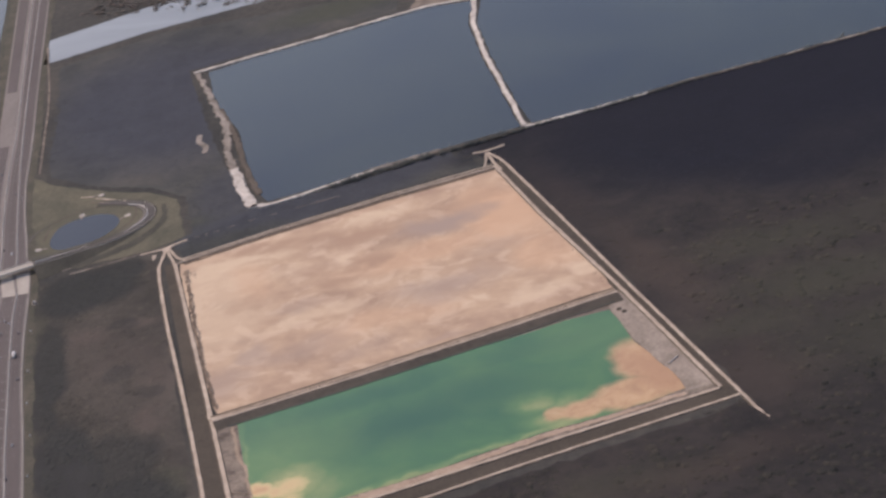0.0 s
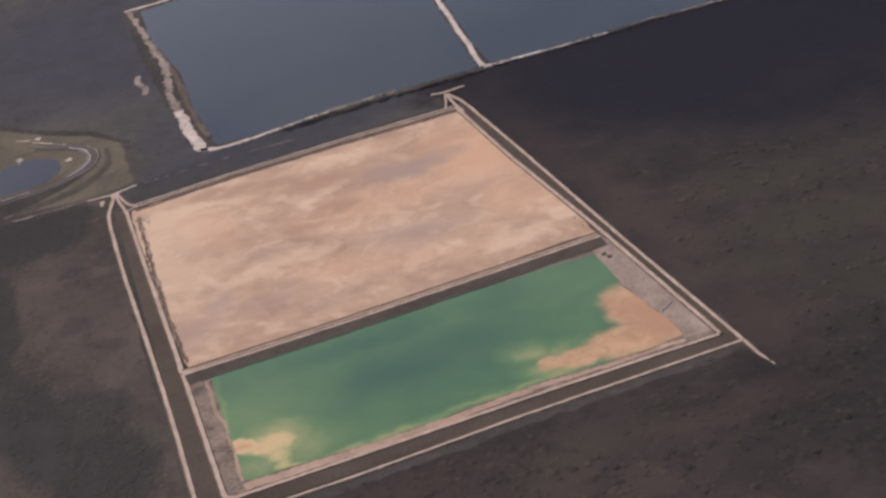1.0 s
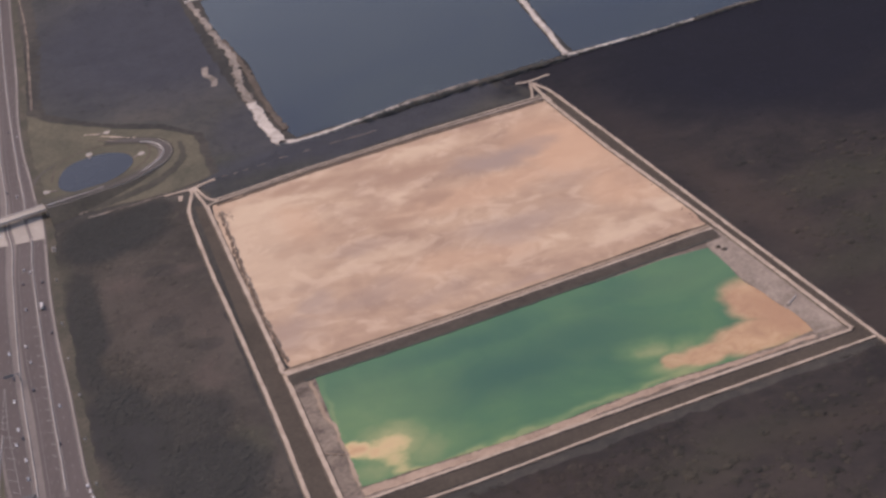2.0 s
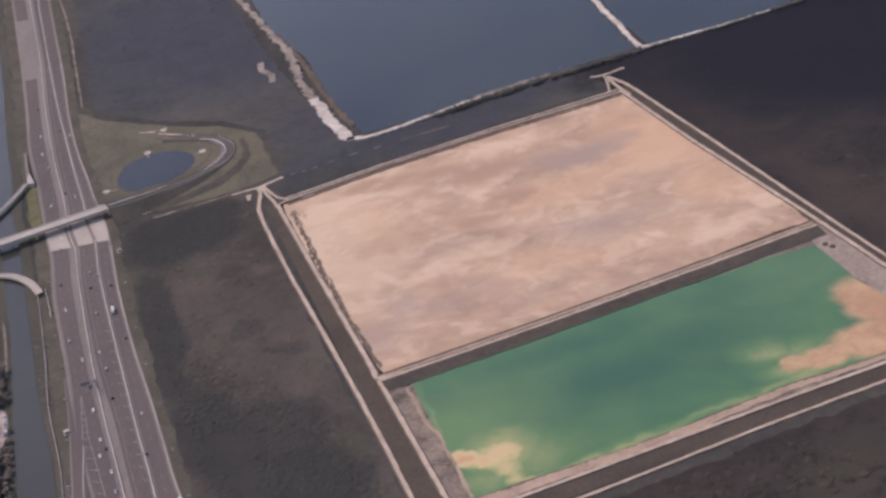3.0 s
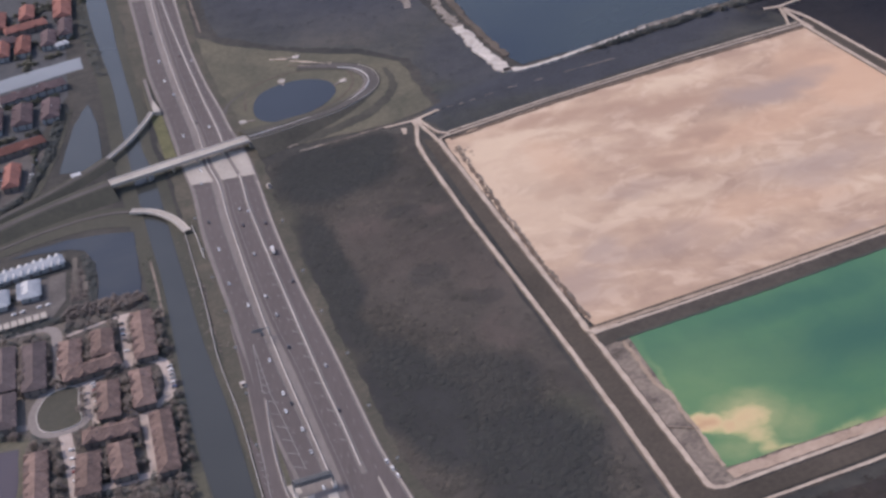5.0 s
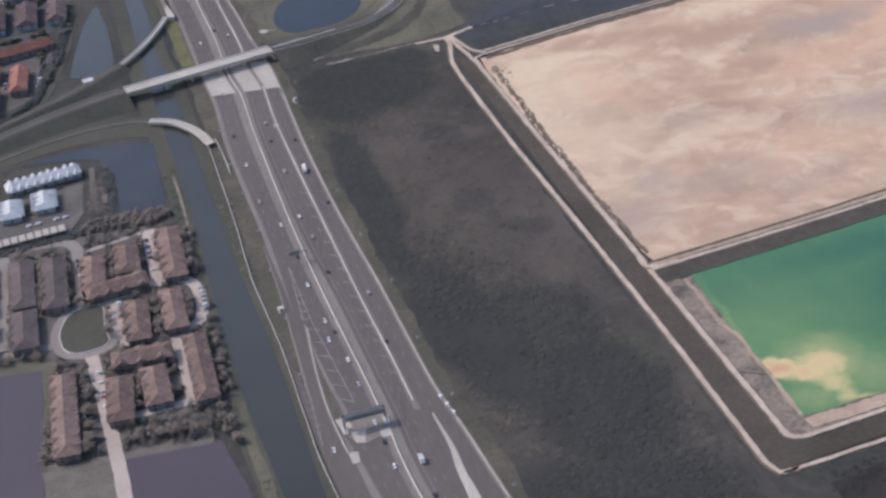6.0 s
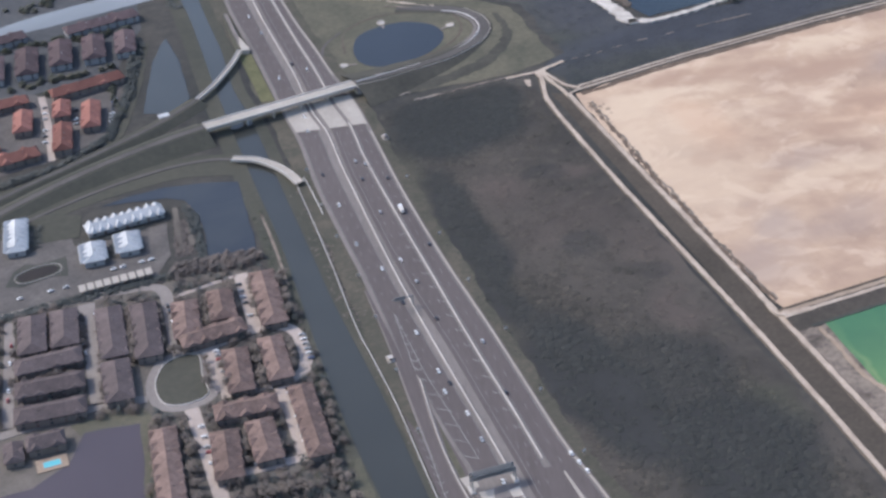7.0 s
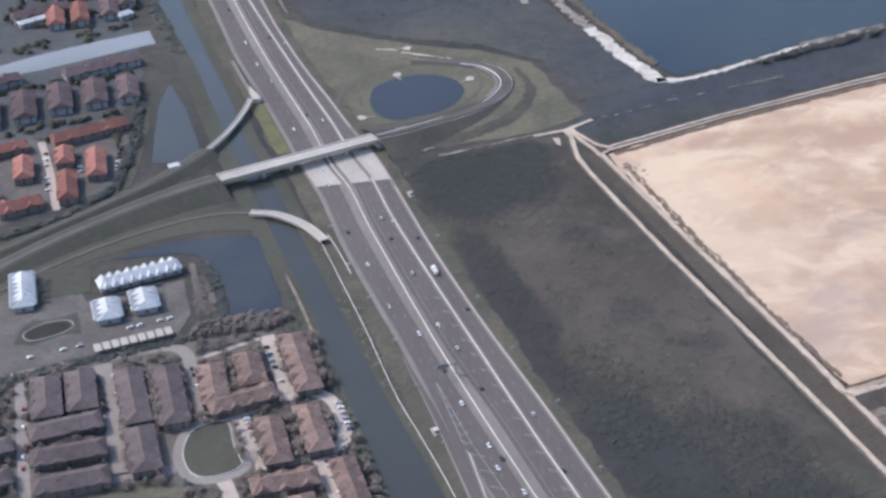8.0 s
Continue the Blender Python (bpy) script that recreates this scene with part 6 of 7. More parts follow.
def truck(x, y, turn, label, l, cab=True):
    """A box truck or a bus at road scale."""
    t = thing("truck" if cab else "bus", label, "truck" if cab else "bus", "", pose(x, y, 0.28, rz=turn))
    if cab:
        make("trailer", *box(-0.38, 0.38, -l / 2, l / 2 - 1.1, 0.34, 1.1), "white_rail", t)
        make("chassis", *box(-0.3, 0.3, -l / 2, l / 2 - 0.3, 0.2, 0.34), "rubber", t)
        make("cab", *join(box(-0.44, 0.44, l / 2 - 1.0, l / 2 - 0.4, 0.22, 1.2), box(-0.4, 0.4, l / 2 - 0.4, l / 2, 0.22, 0.7)), "car_white", t)
        make("windscreen", *box(-0.38, 0.38, l / 2 - 0.4, l / 2 - 0.36, 0.72, 1.08), "dark_glass", t)
    else:
        make("body", *box(-0.4, 0.4, -l / 2, l / 2, 0.18, 1.15), "car_white", t)
        make("roof", *box(-0.36, 0.36, -l / 2 + 0.08, l / 2 - 0.08, 1.15, 1.2), "roof_white", t)
        make("windscreen", *box(-0.36, 0.36, l / 2, l / 2 + 0.03, 0.6, 1.0), "dark_glass", t)
        for s in (-1, 1):
            make("window_band", *box(s * 0.41 - 0.015, s * 0.41 + 0.015, -l / 2 + 0.15, l / 2 - 0.15, 0.65, 0.98), "dark_glass", t)
    for s in (-1, 1):
        for yy in (-l * 0.38, -l * 0.26, l * 0.34):
            seg = 10
            ring = [(s * 0.34 + k * 0.12 - 0.06, yy + 0.19 * math.cos(i * 2 * math.pi / seg), 0.19 + 0.19 * math.sin(i * 2 * math.pi / seg)) for k in (0, 1) for i in range(seg)]
            make("wheel", ring, [tuple(range(seg)), tuple(range(2 * seg - 1, seg - 1, -1))] + [(i, (i + 1) % seg, seg + (i + 1) % seg, seg + i) for i in range(seg)], "rubber", t)


truck(-67.7, 429.6, 9, "truck with white trailer and white cab on the highway", 3.3)
truck(-49.9, 310.6, 13, "white box-shaped bus on the highway", 2.0, cab=False)
# cars parked along the streets
_r = random.Random(17)
PARKED_EAST = [
    (-104.4, 410, -101.2, 391, 14, 75), (-113.0, 382, -110.2, 368, 9, 78), (-107.8, 408, -105.0, 392, 6, 78), (-94.2, 384, -92.4, 373, 6, 80), (-98.0, 365, -95.0, 345, 12, 80), (-116.2, 356, -113.8, 342, 8, 80),
    (-108, 366.4, -100, 367.6, 4, 98), (-110, 339.6, -99, 342, 6, 10)]
PARKED_WEST = [
    (-140.6, 404, -136.2, 371, 10, 8), (-144.6, 404, -141.4, 386, 6, 8), (-124.0, 403, -121.4, 387, 7, 8), (-138, 420.5, -127, 423, 5, 100), (-160, 413, -146, 416, 4, 100), (-151, 508, -150, 494, 5, 90),
    (-140.6, 512, -140.8, 496, 7, 90), (-160, 512, -158, 488, 7, 80), (-158.6, 396, -157.2, 372, 7, 8)]
for _x0, _y0, _x1, _y1, _n, _turn in PARKED_EAST + PARKED_WEST:
    for _i in range(_n):
        if _r.random() < 0.8:
            _u = (_i + 0.5) / _n
            put_car(_r.choice((0, 0, 0, 0, 0, 1, 1, 1, 2, 2, 3, 4)), _x0 + (_x1 - _x0) * _u, _y0 + (_y1 - _y0) * _u, 0.15, _turn + _r.uniform(-3, 3), "parked cars")


# ---------------------------------------------------------------- plants
def clump_faces(rnd, cx, cy, cz, r, h, leaves, fine=1.0):
    """Ragged leaf blades round a middle: small tilted triangles, dense inside and loose outside."""
    vs, fs = [], []
    for _ in range(leaves):
        a = rnd.uniform(0, 2 * math.pi)
        d = r * math.sqrt(rnd.random())
        z = cz + h * (1 - (d / r) ** 2) * rnd.uniform(0.35, 1.05)
        x, y = cx + d * math.cos(a), cy + d * math.sin(a)
        s = r * fine * rnd.uniform(0.28, 0.55)
        b = rnd.uniform(0, 2 * math.pi)
        n = len(vs)
        t = rnd.uniform(-0.35, 0.35) * s
        for k in range(3):
            c = b + k * 2.1
            vs.append((x + s * math.cos(c), y + s * math.sin(c), max(0.02, z + t * math.cos(c) - 0.25 * s * (k == 1))))
        fs.append((n, n + 1, n + 2))
    return vs, fs


def scatter(name, label, category, material, poly, count, r0, r1, h, leaves, seed, holes=(), patchy=0.0):
    rnd = random.Random(seed)
    xs, ys = [p[0] for p in poly], [p[1] for p in poly]
    vs, fs = [], []
    made = tries = 0
    while made < count and tries < count * 6:
        tries += 1
        x, y = rnd.uniform(min(xs), max(xs)), rnd.uniform(min(ys), max(ys))
        if not inside(x, y, poly) or any(inside(x, y, q) for q in holes):
            continue
        if patchy and noise.noise(Vector((x * 0.03, y * 0.03, seed))) + 0.6 * noise.noise(Vector((x * 0.11, y * 0.11, seed))) < rnd.uniform(-0.5, patchy - 0.5):
            continue
        r = rnd.uniform(r0, r1)
        v, f = clump_faces(rnd, x, y, 0, r, h * rnd.uniform(0.6, 1.3) * r / r1, leaves)
        n = len(vs)
        vs += v
        fs += [(a + n, b + n, c + n) for a, b, c in f]
        made += 1
    return tagged(make(name, vs, fs, material), label, category, kind="stuff")


def crown_faces(rnd, cx, cy, r, h, leaves):
    """A rounded bush crown: a lumpy leafy dome with loose blades round it."""
    seg, vs, fs = 9, [], []
    turn = rnd.uniform(0, 6.28)
    for k, (d, z) in enumerate(((1.0, 0.02), (0.86, 0.5), (0.5, 0.86))):
        for i in range(seg):
            a = turn + 2 * math.pi * (i + 0.5 * (k % 2)) / seg
            q = d * r * rnd.uniform(0.72, 1.2)
            vs.append((cx + q * math.cos(a), cy + q * math.sin(a), max(0.02, z * h * rnd.uniform(0.75, 1.2))))
    vs.append((cx + rnd.uniform(-0.2, 0.2) * r, cy + rnd.uniform(-0.2, 0.2) * r, h * rnd.uniform(0.9, 1.1)))
    for k in range(2):
        for i in range(seg):
            a, b = k * seg + i, k * seg + (i + 1) % seg
            fs += [(a, b, b + seg), (a, b + seg, a + seg)]
    fs += [(2 * seg + i, 2 * seg + (i + 1) % seg, 3 * seg) for i in range(seg)]
    v, f = clump_faces(rnd, cx, cy, 0, r * 1.15, h * 1.05, leaves)
    n = len(vs)
    return vs + v, fs + [tuple(i + n for i in q) for q in f]


def thicket(label, material, poly, count, r0, r1, h, seed, patchy=0.0, leaves=9, name="thicket"):
    """Many rounded bushes growing into one another."""
    rnd = random.Random(seed)
    xs, ys = [p[0] for p in poly], [p[1] for p in poly]
    vs, fs = [], []
    made = tries = 0
    while made < count and tries < count * 6:
        tries += 1
        x, y = rnd.uniform(min(xs), max(xs)), rnd.uniform(min(ys), max(ys))
        if not inside(x, y, poly):
            continue
        if patchy and noise.noise(Vector((x * 0.05, y * 0.05, seed))) + 0.6 * noise.noise(Vector((x * 0.16, y * 0.16, seed))) < rnd.uniform(-0.5, patchy - 0.5):
            continue
        r = r0 + (r1 - r0) * rnd.random() ** 1.6
        v, f = crown_faces(rnd, x, y, r, h * rnd.uniform(0.6, 1.25) * r / r1, leaves)
        n = len(vs)
        vs += v
        fs += [tuple(i + n for i in q) for q in f]
        made += 1
    return tagged(make(name, vs, fs, material), label, name.replace("_", " "), kind="stuff")


def hw_side(y, off):
    return (across(HW_E, y) + off, y)


STRIP = [hw_side(y, 5) for y in (236, 270, 300, 330, 360, 390, 420, 450, 478)] + [(-60, 486), (-34, 490), (-27, 484), (-26, 470), (-12.8, 408), (-3, 361), (5.8, 325), (14, 290), (26, 236)]
scatter("scrub", "low brown and dull green marsh scrub", "scrub", "strip_bush", STRIP, 5200, 0.4, 1.2, 0.14, 8, 1)
thicket("dark blue-green thicket beside the embankment", "strip_bush", [(-68.5, 480), (-60, 485.5), (-34, 489.4), (-28, 477), (-33, 462), (-40, 452), (-48.5, 447), (-63, 452)], 1700, 0.35, 1.2, 0.18, 3, leaves=12)
thicket("dark thicket along the highway verge", "strip_bush", [hw_side(y, 6.2) for y in (372, 400, 425, 450)] + [(-52, 446), (-48, 420), (-46, 400), (-42, 372)], 900, 0.35, 1.2, 0.18, 31, patchy=0.2, leaves=12)
thicket("dense dark green thicket of rounded bushes", "strip_bush", [hw_side(y, 6.4) for y in (236, 290, 330, 360, 385)] + [(-40, 396), (-24, 371), (-5, 350), (3, 332), (11, 296), (22, 236)], 4200, 0.35, 1.3, 0.26, 2, patchy=0.12, leaves=14)
thicket("scattered low brown bushes in the scrub", "strip_bush", [(-56, 448), (-28, 472), (-24, 470), (-10, 402), (-4, 366), (-12, 352), (-30, 380), (-46, 402)], 420, 0.4, 1.3, 0.2, 32, patchy=0.45)
scatter("scrub", "dark brown and green marsh scrub", "scrub", "marsh_bush", [(26, 290), (110, 311), (95, 280), (95, 250), (26, 250)], 1500, 0.45, 1.3, 0.22, 8, 14)
scatter("scrub", "dark brown marsh scrub beyond the basins", "scrub", "marsh_bush", [(100, 308), (162, 328), (168, 316), (176, 330), (104, 524), (130, 544), (250, 574), (330, 590), (330, 250), (100, 250)], 8000, 0.45, 1.4, 0.16, 8, 4, patchy=0.15)
thicket("dark olive bushes scattered over the marsh", "marsh_bush", [(168, 320), (176, 330), (150, 400), (150, 440), (260, 452), (290, 300), (130, 255), (60, 255), (60, 296), (110, 308)], 2000, 0.5, 1.6, 0.36, 5, patchy=0.4)
thicket("dark bushes along the basin dyke", "marsh_bush", [(164, 336), (142, 404), (118, 478), (124, 480), (150, 405), (172, 338)], 160, 0.4, 1.1, 0.2, 51, patchy=0.4)
scatter("scrub", "low dark scrub between lake and basin", "scrub", "moor_bush", [(-15, 500), (8, 512), (40, 520), (95, 536), (91, 529), (92, 516), (56, 508), (0, 488), (-16, 484)], 1700, 0.5, 1.2, 0.16, 9, 6)
scatter("shore_bushes", "dark bushes along the lake shore", "bushes", "tree_dark", [(32, 518.6), (52, 527), (95, 539), (112, 542), (250, 577), (250, 579.4), (140, 549.6), (112, 544), (74, 535), (52, 529.6), (32, 521)], 900, 0.4, 0.9, 1.5, 16, 7, patchy=0.3)
scatter("shore_trees", "ragged dark small trees along the lake shore", "trees", "tree_dark", [(36, 520.0), (48, 523.4), (74, 531.4), (112, 541.4), (112, 544), (74, 534.4), (48, 526.0), (38, 522.4)], 260, 0.5, 1.1, 2.4, 26, 71, patchy=0.5)
scatter("shore_trees", "small dark trees beside the limestone shore", "trees", "tree_dark", [(116, 543.6), (150, 550.6), (180, 559.6), (180, 561.4), (150, 552.2), (116, 545.4)], 130, 0.4, 0.9, 1.8, 22, 72, patchy=0.4)
scatter("scrub", "dark scrub west of the lake", "scrub", "moor_bush", [(-84, 582), (-62, 564), (-36, 552), (-22, 538), (-16, 502), (4, 514), (-8, 560), (-26, 630), (-40, 690), (-20, 700), (60, 716), (60, 745), (-60, 748), (-108, 725), (-98, 660), (-90, 600)], 4200, 0.6, 1.5, 0.16, 8, 8)
scatter("scrub", "dark distant scrub", "scrub", "bush", [(-10, 768), (60, 745), (120, 725), (300, 790), (300, 900), (-100, 900), (-110, 800)], 2500, 1.2, 3.0, 1.8, 9, 9)
BANK_W = [(across(CANAL_W, y) - 0.4, y) for y in (300, 340, 380, 420, 450)] + [(across(CANAL_W, y) - 4.0, y) for y in (450, 420, 380, 340, 300)]
scatter("bank_bushes", "dark green bushes along the canal bank", "bushes", "bush_green", BANK_W, 300, 0.35, 0.8, 0.35, 14, 10, patchy=0.3)
scatter("bank_bushes", "dark green bushes along the far canal bank", "bushes", "tree_dark", [(across(CANAL_W, y) - 0.3, y) for y in (566, 600, 640, 760)] + [(across(CANAL_W, y) - 4.5, y) for y in (760, 640, 600, 566)], 600, 0.5, 1.1, 0.8, 14, 11)
scatter("hedge", "dark hedge round the red-roofed houses", "hedge", "tree_dark", [(-133.4, 545), (-135.4, 512), (-140, 487), (-153, 473), (-172, 465), (-172, 468), (-153.6, 475), (-142, 488.4), (-138.0, 512), (-136.6, 545)], 1100, 0.5, 1.2, 1.6, 18, 12)
scatter("hedge", "dark hedge between parking lot and houses", "hedge", "tree_dark", [(-172, 402.6), (-126, 412.6), (-123.4, 412.8), (-124.4, 416.6), (-126, 415.6), (-172, 405)], 700, 0.4, 0.9, 0.8, 14, 13)
scatter("grove", "brownish trees between pond and townhouses", "trees", "tree_dull", [(-123.6, 413.6), (-106, 414.6), (-100.6, 417.6), (-103.6, 420.4), (-112, 420.6), (-123, 418.0)], 420, 0.5, 1.2, 1.5, 26, 53)
scatter("bank_bushes", "dark green bushes on the pond's bank", "bushes", "tree_dark", [(-121.4, 448.4), (-117.2, 441), (-115.9, 431), (-115.0, 421.6), (-116.8, 421.4), (-118.2, 431), (-120, 441)], 170, 0.4, 0.8, 0.7, 20, 54)
scatter("scrub", "brown brush on the headland beside the pond", "scrub", "tree_dull", [(-122.8, 440), (-119.6, 441), (-117.4, 424), (-122, 421.6)], 190, 0.4, 0.9, 0.4, 14, 55, patchy=0.3)
for _p, _n in (([(-138.6, 432.4), (-136.8, 433), (-136.6, 425.6), (-138.2, 425)], 26), ([(-143.4, 434.8), (-130, 438.8), (-129.8, 437.4), (-143, 433.4)], 60), ([(-158.0, 445.6), (-156.0, 446), (-155.2, 435), (-157.2, 434)], 50)):
    scatter("shrubs", "dark shrubs between the white-roofed blocks", "shrubs", "tree_dark", _p, _n, 0.35, 0.75, 0.9, 20, 56 + _n)

scatter("fringe_bushes", "dark bushes fringing the sand basin", "bushes", "strip_bush", [(-15.4, 470), (8.6, 368), (10.4, 368.4), (-12.6, 470)], 300, 0.15, 0.42, 0.2, 10, 21, patchy=0.3)
scatter("fringe_bushes", "dark bushes fringing the sand basin", "bushes", "strip_bush", [(100.2, 508), (113.2, 464), (132.6, 404.6), (131.4, 404.2), (112.2, 464), (99, 508)], 260, 0.2, 0.5, 0.5, 10, 22, patchy=0.35)


scatter("fringe_bushes", "dark brown plants along the middle dyke", "bushes", "strip_bush", [(9, 369.6), (53, 381.4), (105, 396.6), (132, 405), (132, 404.2), (105, 395.6), (53, 380.4), (9, 368.6)], 700, 0.2, 0.45, 0.3, 9, 24)


scatter("apron_plants", "small dark plants on the dried mud", "plants", "bush_green", [(76, 317.6), (96, 323.6), (114, 328.0), (114, 326.6), (96, 322.0), (76, 316.2)], 34, 0.25, 0.45, 0.4, 12, 25)


def near_line(x, y, line, reach):
    for (x0, y0), (x1, y1) in zip(line, line[1:]):
        dx, dy = x1 - x0, y1 - y0
        u = max(0.0, min(1.0, ((x - x0) * dx + (y - y0) * dy) / (dx * dx + dy * dy)))
        if math.hypot(x - x0 - u * dx, y - y0 - u * dy) < reach:
            return True
    return False


def garden(label, material, poly, count, r0, r1, h, leaves, seed):
    """Shrubs in the yards, clear of streets, lawn and ponds."""
    rnd = random.Random(seed)
    xs, ys = [p[0] for p in poly], [p[1] for p in poly]
    vs, fs = [], []
    for _ in range(count):
        x, y = rnd.uniform(min(xs), max(xs)), rnd.uniform(min(ys), max(ys))
        if not inside(x, y, poly) or any(near_line(x, y, p, w / 2 + 0.35) for p, w in STREETS) or math.hypot(x + 120, y - 372.6) < 11.5:
            continue
        if inside(x, y, [(-175, 363), (-127, 363), (-124, 296), (-175, 296)]) or inside(x, y, [(-112, 327), (-88, 328), (-78, 290), (-106, 290)]):
            continue
        r = rnd.uniform(r0, r1)
        v, f = clump_faces(rnd, x, y, 0, r, h * rnd.uniform(0.6, 1.3), leaves, 0.62)
        n = len(vs)
        vs += v
        fs += [(a + n, b + n, c + n) for a, b, c in f]
    return tagged(make("garden_shrubs", vs, fs, material), label, "shrubs", kind="stuff")


YARDS = [(-175, 404), (-126, 414), (-104, 417), (-97.6, 408), (-94.6, 396), (-91.6, 376), (-88.4, 352), (-86, 334), (-92, 328), (-124, 326), (-128, 362), (-175, 352)]
garden("brownish shrubs and hedges between the townhouses", "tree_dull", YARDS, 3600, 0.3, 0.9, 0.9, 20, 41)
garden("dull green shrubs between the townhouses", "bush_green", YARDS, 1700, 0.3, 0.8, 0.7, 18, 42)
garden("brown leafless-looking trees close to the townhouses", "tree_dull", YARDS, 900, 0.6, 1.15, 2.2, 56, 46)
# dark crowns, partly added in place of the shade between house rows
garden("dark green trees close to the townhouses, also standing in for shade", "tree_dark", YARDS, 800, 0.6, 1.1, 1.7, 46, 47)
scatter("verge_bushes", "dark rough grass along the highway verge", "bushes", "strip_bush", [hw_side(y, 1.8) for y in (300, 340, 380, 420, 455, 474)] + [hw_side(y, 5.2) for y in (474, 455, 420, 380, 340, 300)], 1100, 0.3, 0.8, 0.2, 8, 43)
scatter("verge_bushes", "olive weeds along the highway verge", "bushes", "bush_green", [hw_side(y, 1.2) for y in (300, 340, 380, 420, 455, 474)] + [hw_side(y, 4.2) for y in (474, 455, 420, 380, 340, 300)], 350, 0.25, 0.6, 0.15, 8, 44, patchy=0.4)
scatter("verge_bushes", "brown weeds between canal and highway", "bushes", "tree_leaf", [(across(CANAL_E, y) + 0.6, y) for y in (312, 350, 390, 430, 446)] + [(across(HW_W, y) - 2.2, y) for y in (446, 430, 400, 390)] + [(across(HW_W, y) - 5.0, y) for y in (350, 312)], 420, 0.25, 0.6, 0.15, 8, 45, patchy=0.4)


def tree(seed, high, crown_r):
    """A small broadleaf tree: tapered trunk, limbs and a ragged crown of leaf clumps with gaps."""
    rnd = random.Random(seed)
    t = thing("tree", "small broadleaf tree with brownish green crown", "tree", "trees between the houses")
    seg, vs, fs = 7, [], []

    def limb(p, q, r0, r1):
        n = len(vs)
        ax = (Vector(q) - Vector(p)).normalized()
        u = ax.orthogonal().normalized()
        w = ax.cross(u)
        for c, r in ((p, r0), (q, r1)):
            for i in range(seg):
                a = 2 * math.pi * i / seg
                vs.append(tuple(Vector(c) + (u * math.cos(a) + w * math.sin(a)) * r))
        fs.extend((n + i, n + (i + 1) % seg, n + seg + (i + 1) % seg, n + seg + i) for i in range(seg))

    top = (rnd.uniform(-0.15, 0.15), rnd.uniform(-0.15, 0.15), high * 0.5)
    limb((0, 0, -0.05), top, 0.13, 0.08)
    tips = []
    for i in range(5):
        a = i * 1.26 + rnd.uniform(-0.4, 0.4)
        d = crown_r * rnd.uniform(0.35, 0.7)
        q = (top[0] + d * math.cos(a), top[1] + d * math.sin(a), high * rnd.uniform(0.62, 0.85))
        limb(top, q, 0.06, 0.025)
        tips.append(q)
    tips.append((top[0], top[1], high * 0.85))
    make("trunk", vs, fs, "bark", t)
    cv, cf = [], []
    for q in tips:
        for _ in range(34):
            p = Vector(q) + Vector((rnd.gauss(0, 1), rnd.gauss(0, 1), rnd.gauss(0, 0.6))) * crown_r * 0.30
            s = crown_r * rnd.uniform(0.13, 0.24)
            n = len(cv)
            b, tilt = rnd.uniform(0, 6.28), rnd.uniform(-0.8, 0.8)
            for k in range(3):
                c = b + 2.1 * k
                cv.append((p.x + s * math.cos(c), p.y + s * math.sin(c), max(0.3, p.z + s * tilt * math.cos(c - b))))
            cf.append((n, n + 1, n + 2))
    make("crown", cv, cf, "tree_leaf", t)
    return t


TREES = [tree(101, 2.6, 1.25), tree(102, 2.2, 1.0), tree(103, 3.0, 1.45), tree(104, 1.9, 0.95)]
_r = random.Random(23)
_spots = []
NORTH_ROWS = [
    (-175, 580, -140, 594, 22, 5), (-180, 610, -140, 640, 30, 8), (-143, 524, -138, 500, 8, 0.8), (-170, 525, -140, 532, 16, 1.5),
    (-175, 552, -136, 556, 20, 2.0), (-172, 600, -136, 604, 18, 4), (-172, 630, -140, 650, 20, 6), (-160, 520, -152, 512, 5, 0.8)]
EAST_ROWS = [
    (-98.0, 408, -96.6, 391, 12, 0.6), (-104.9, 408, -103.3, 391, 8, 0.3), (-104.4, 380, -103.6, 366, 14, 0.7), (-111.2, 379, -110.4, 367, 8, 0.4), (-110, 408, -108.6, 396, 8, 0.5), (-97.0, 381, -96.2, 370, 8, 0.4),
    (-107.6, 356, -106.2, 340, 10, 0.7), (-110.5, 330.6, -95, 331.4, 26, 1.3), (-90.6, 342, -86.4, 322, 10, 1.0), (-91.0, 364, -88.6, 342, 14, 0.8)]
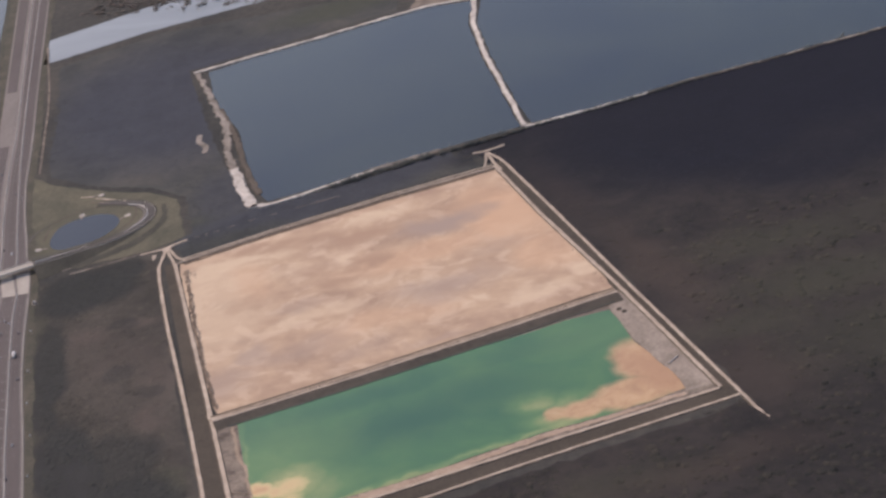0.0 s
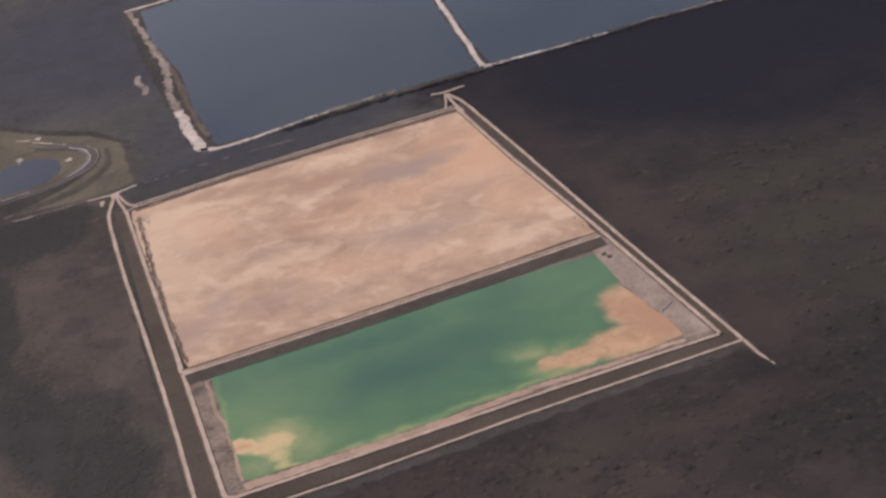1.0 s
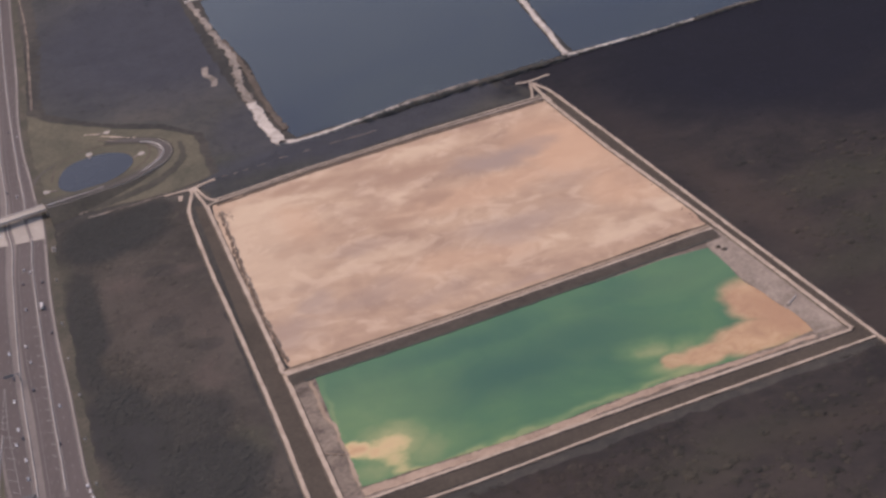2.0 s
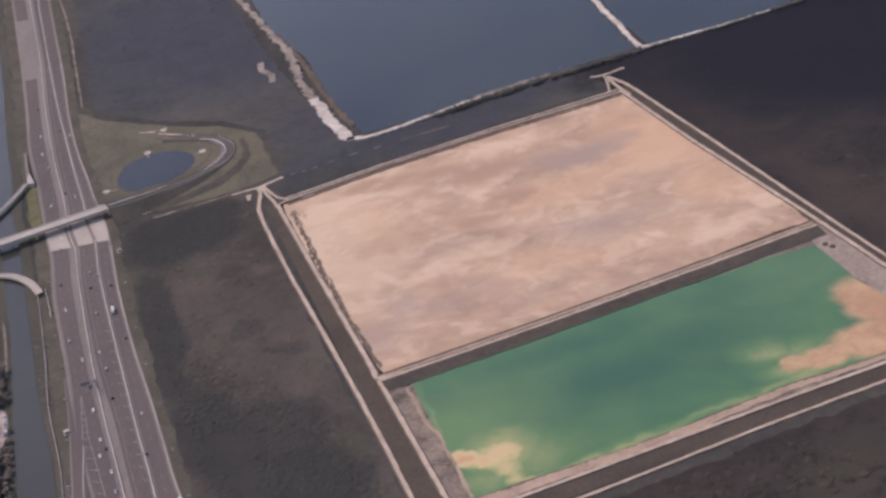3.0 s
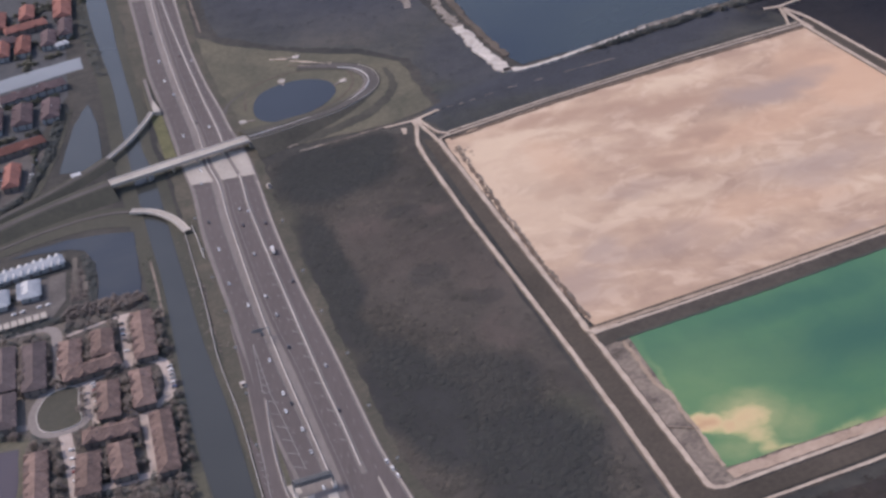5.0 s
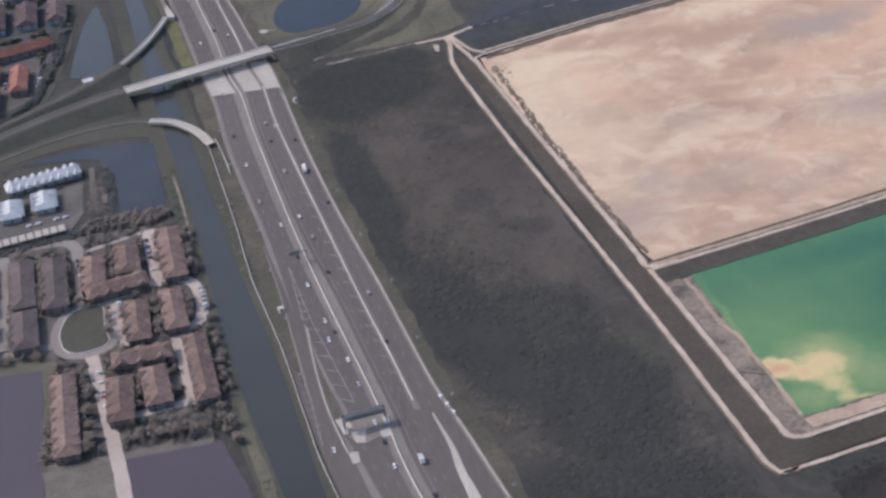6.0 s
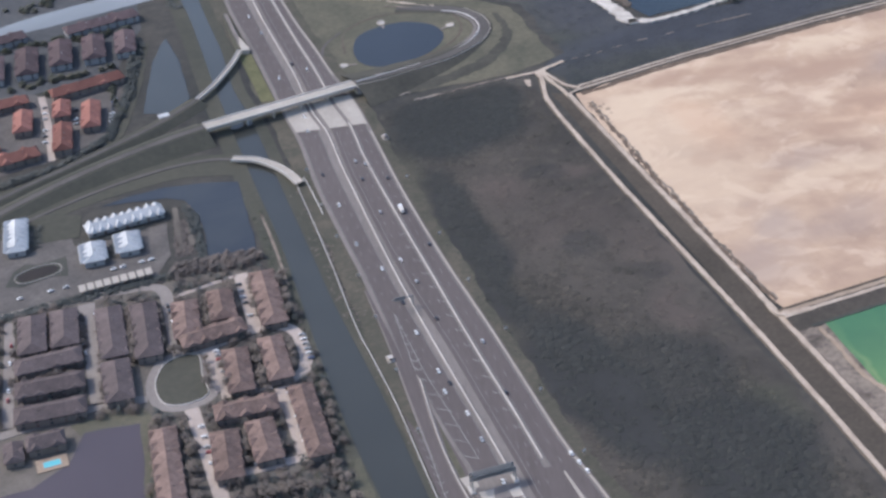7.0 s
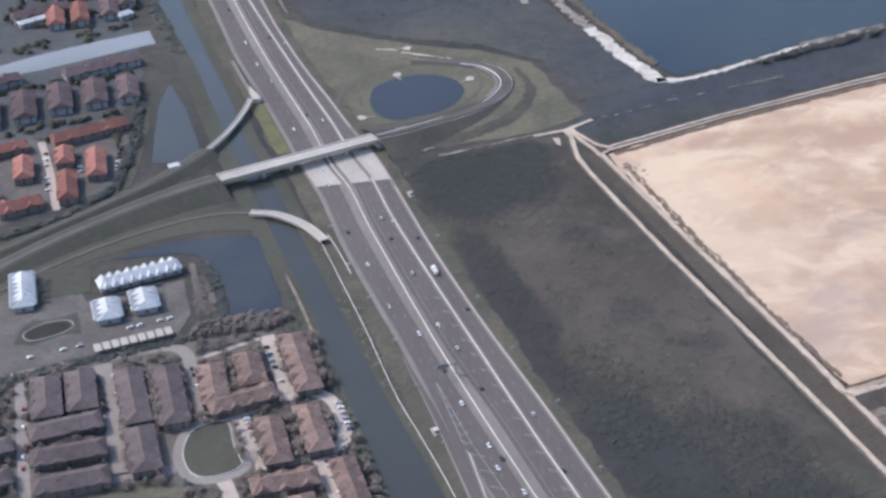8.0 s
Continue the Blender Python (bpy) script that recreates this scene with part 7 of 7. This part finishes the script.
WEST_ROWS = [
    (-115.2, 402, -114.6, 391, 9, 0.5), (-132.4, 403, -130.6, 382, 26, 0.7), (-126.6, 404, -124.6, 384, 10, 0.5), (-144.0, 403, -142.4, 390, 6, 0.3), (-139.2, 403, -136.4, 368, 14, 0.3), (-146, 392, -143.6, 382, 5, 0.5),
    (-156, 376.6, -142, 377.4, 12, 0.6), (-121, 391.4, -109, 392, 10, 0.7), (-151.6, 406, -149.6, 392, 10, 0.8), (-158, 391.5, -143, 389, 9, 0.6), (-157, 379.6, -143, 380.4, 9, 0.6), (-119.5, 357, -116.5, 326, 14, 0.6),
    (-125, 360, -126, 326, 10, 0.5), (-122, 382.2, -117, 382.6, 5, 0.4), (-115.4, 379, -114.4, 367, 5, 0.3)]
for _x0, _y0, _x1, _y1, _n, _s in EAST_ROWS + WEST_ROWS + NORTH_ROWS:
    for _i in range(_n):
        _u = (_i + _r.uniform(0.1, 0.9)) / _n
        _spots.append((_x0 + (_x1 - _x0) * _u + _r.uniform(-_s, _s), _y0 + (_y1 - _y0) * _u + _r.uniform(-_s, _s)))
_near = [q for q in _spots if q[1] < 425 and q[0] > -141][:290]
_rest = [q for q in _spots if q not in _near]
_v, _f, _dv, _df = [], [], [], []
for _x, _y in _rest:
    _far_off = _y > 470
    _a, _b = clump_faces(_r, _x, _y, 0.3, _r.uniform(0.8, 1.5), _r.uniform(0.9, 1.7), 150, 0.6)
    _vv, _ff = (_dv, _df) if _far_off else (_v, _f)
    _ff += [tuple(k + len(_vv) for k in q) for q in _b]
    _vv += _a
tagged(make("far_trees", _dv, _df, "bush_green"), "dark green trees between the far houses", "trees", kind="stuff")
tagged(make("far_trees", _v, _f, "tree_dull"), "scattered small brownish trees between the farther houses", "trees", kind="stuff")
for _i, (_x, _y) in enumerate(_near):
    _m = pose(_x, _y, 0.02, rz=_r.uniform(0, 360))
    if _i < len(TREES):
        TREES[_i].matrix_basis = _m
    else:
        _c = copy_thing(TREES[_r.randrange(len(TREES))], _m)
        _k = _r.uniform(0.6, 1.0)
        _c.scale = (_k, _k, _k * _r.uniform(0.85, 1.15))
# pale panels on posts beside the highway, added for pale dirt spots
_r = random.Random(31)
for _line, _off, _ys in ((HW_W, -1.2, (345, 366, 384, 402, 421, 438, 455)), (HW_E, 2.4, (330, 352, 372, 396, 418, 444, 466, 300))):
    for _y in _ys:
        _t = thing("road_sign", "small pale panel on a post in place of a pale verge spot", "sign", "roadside signs", pose(across(_line, _y) + _off + _r.uniform(-0.4, 0.4), _y + _r.uniform(-2, 2), 0.05, rz=_r.uniform(-10, 20)))
        make("post", *box(-0.05, 0.05, -0.05, 0.05, 0, 1.3), "steel", _t)
        make("panel", *box(-0.35, 0.35, -0.09, -0.05, 0.8, 1.4), "barrier", _t)
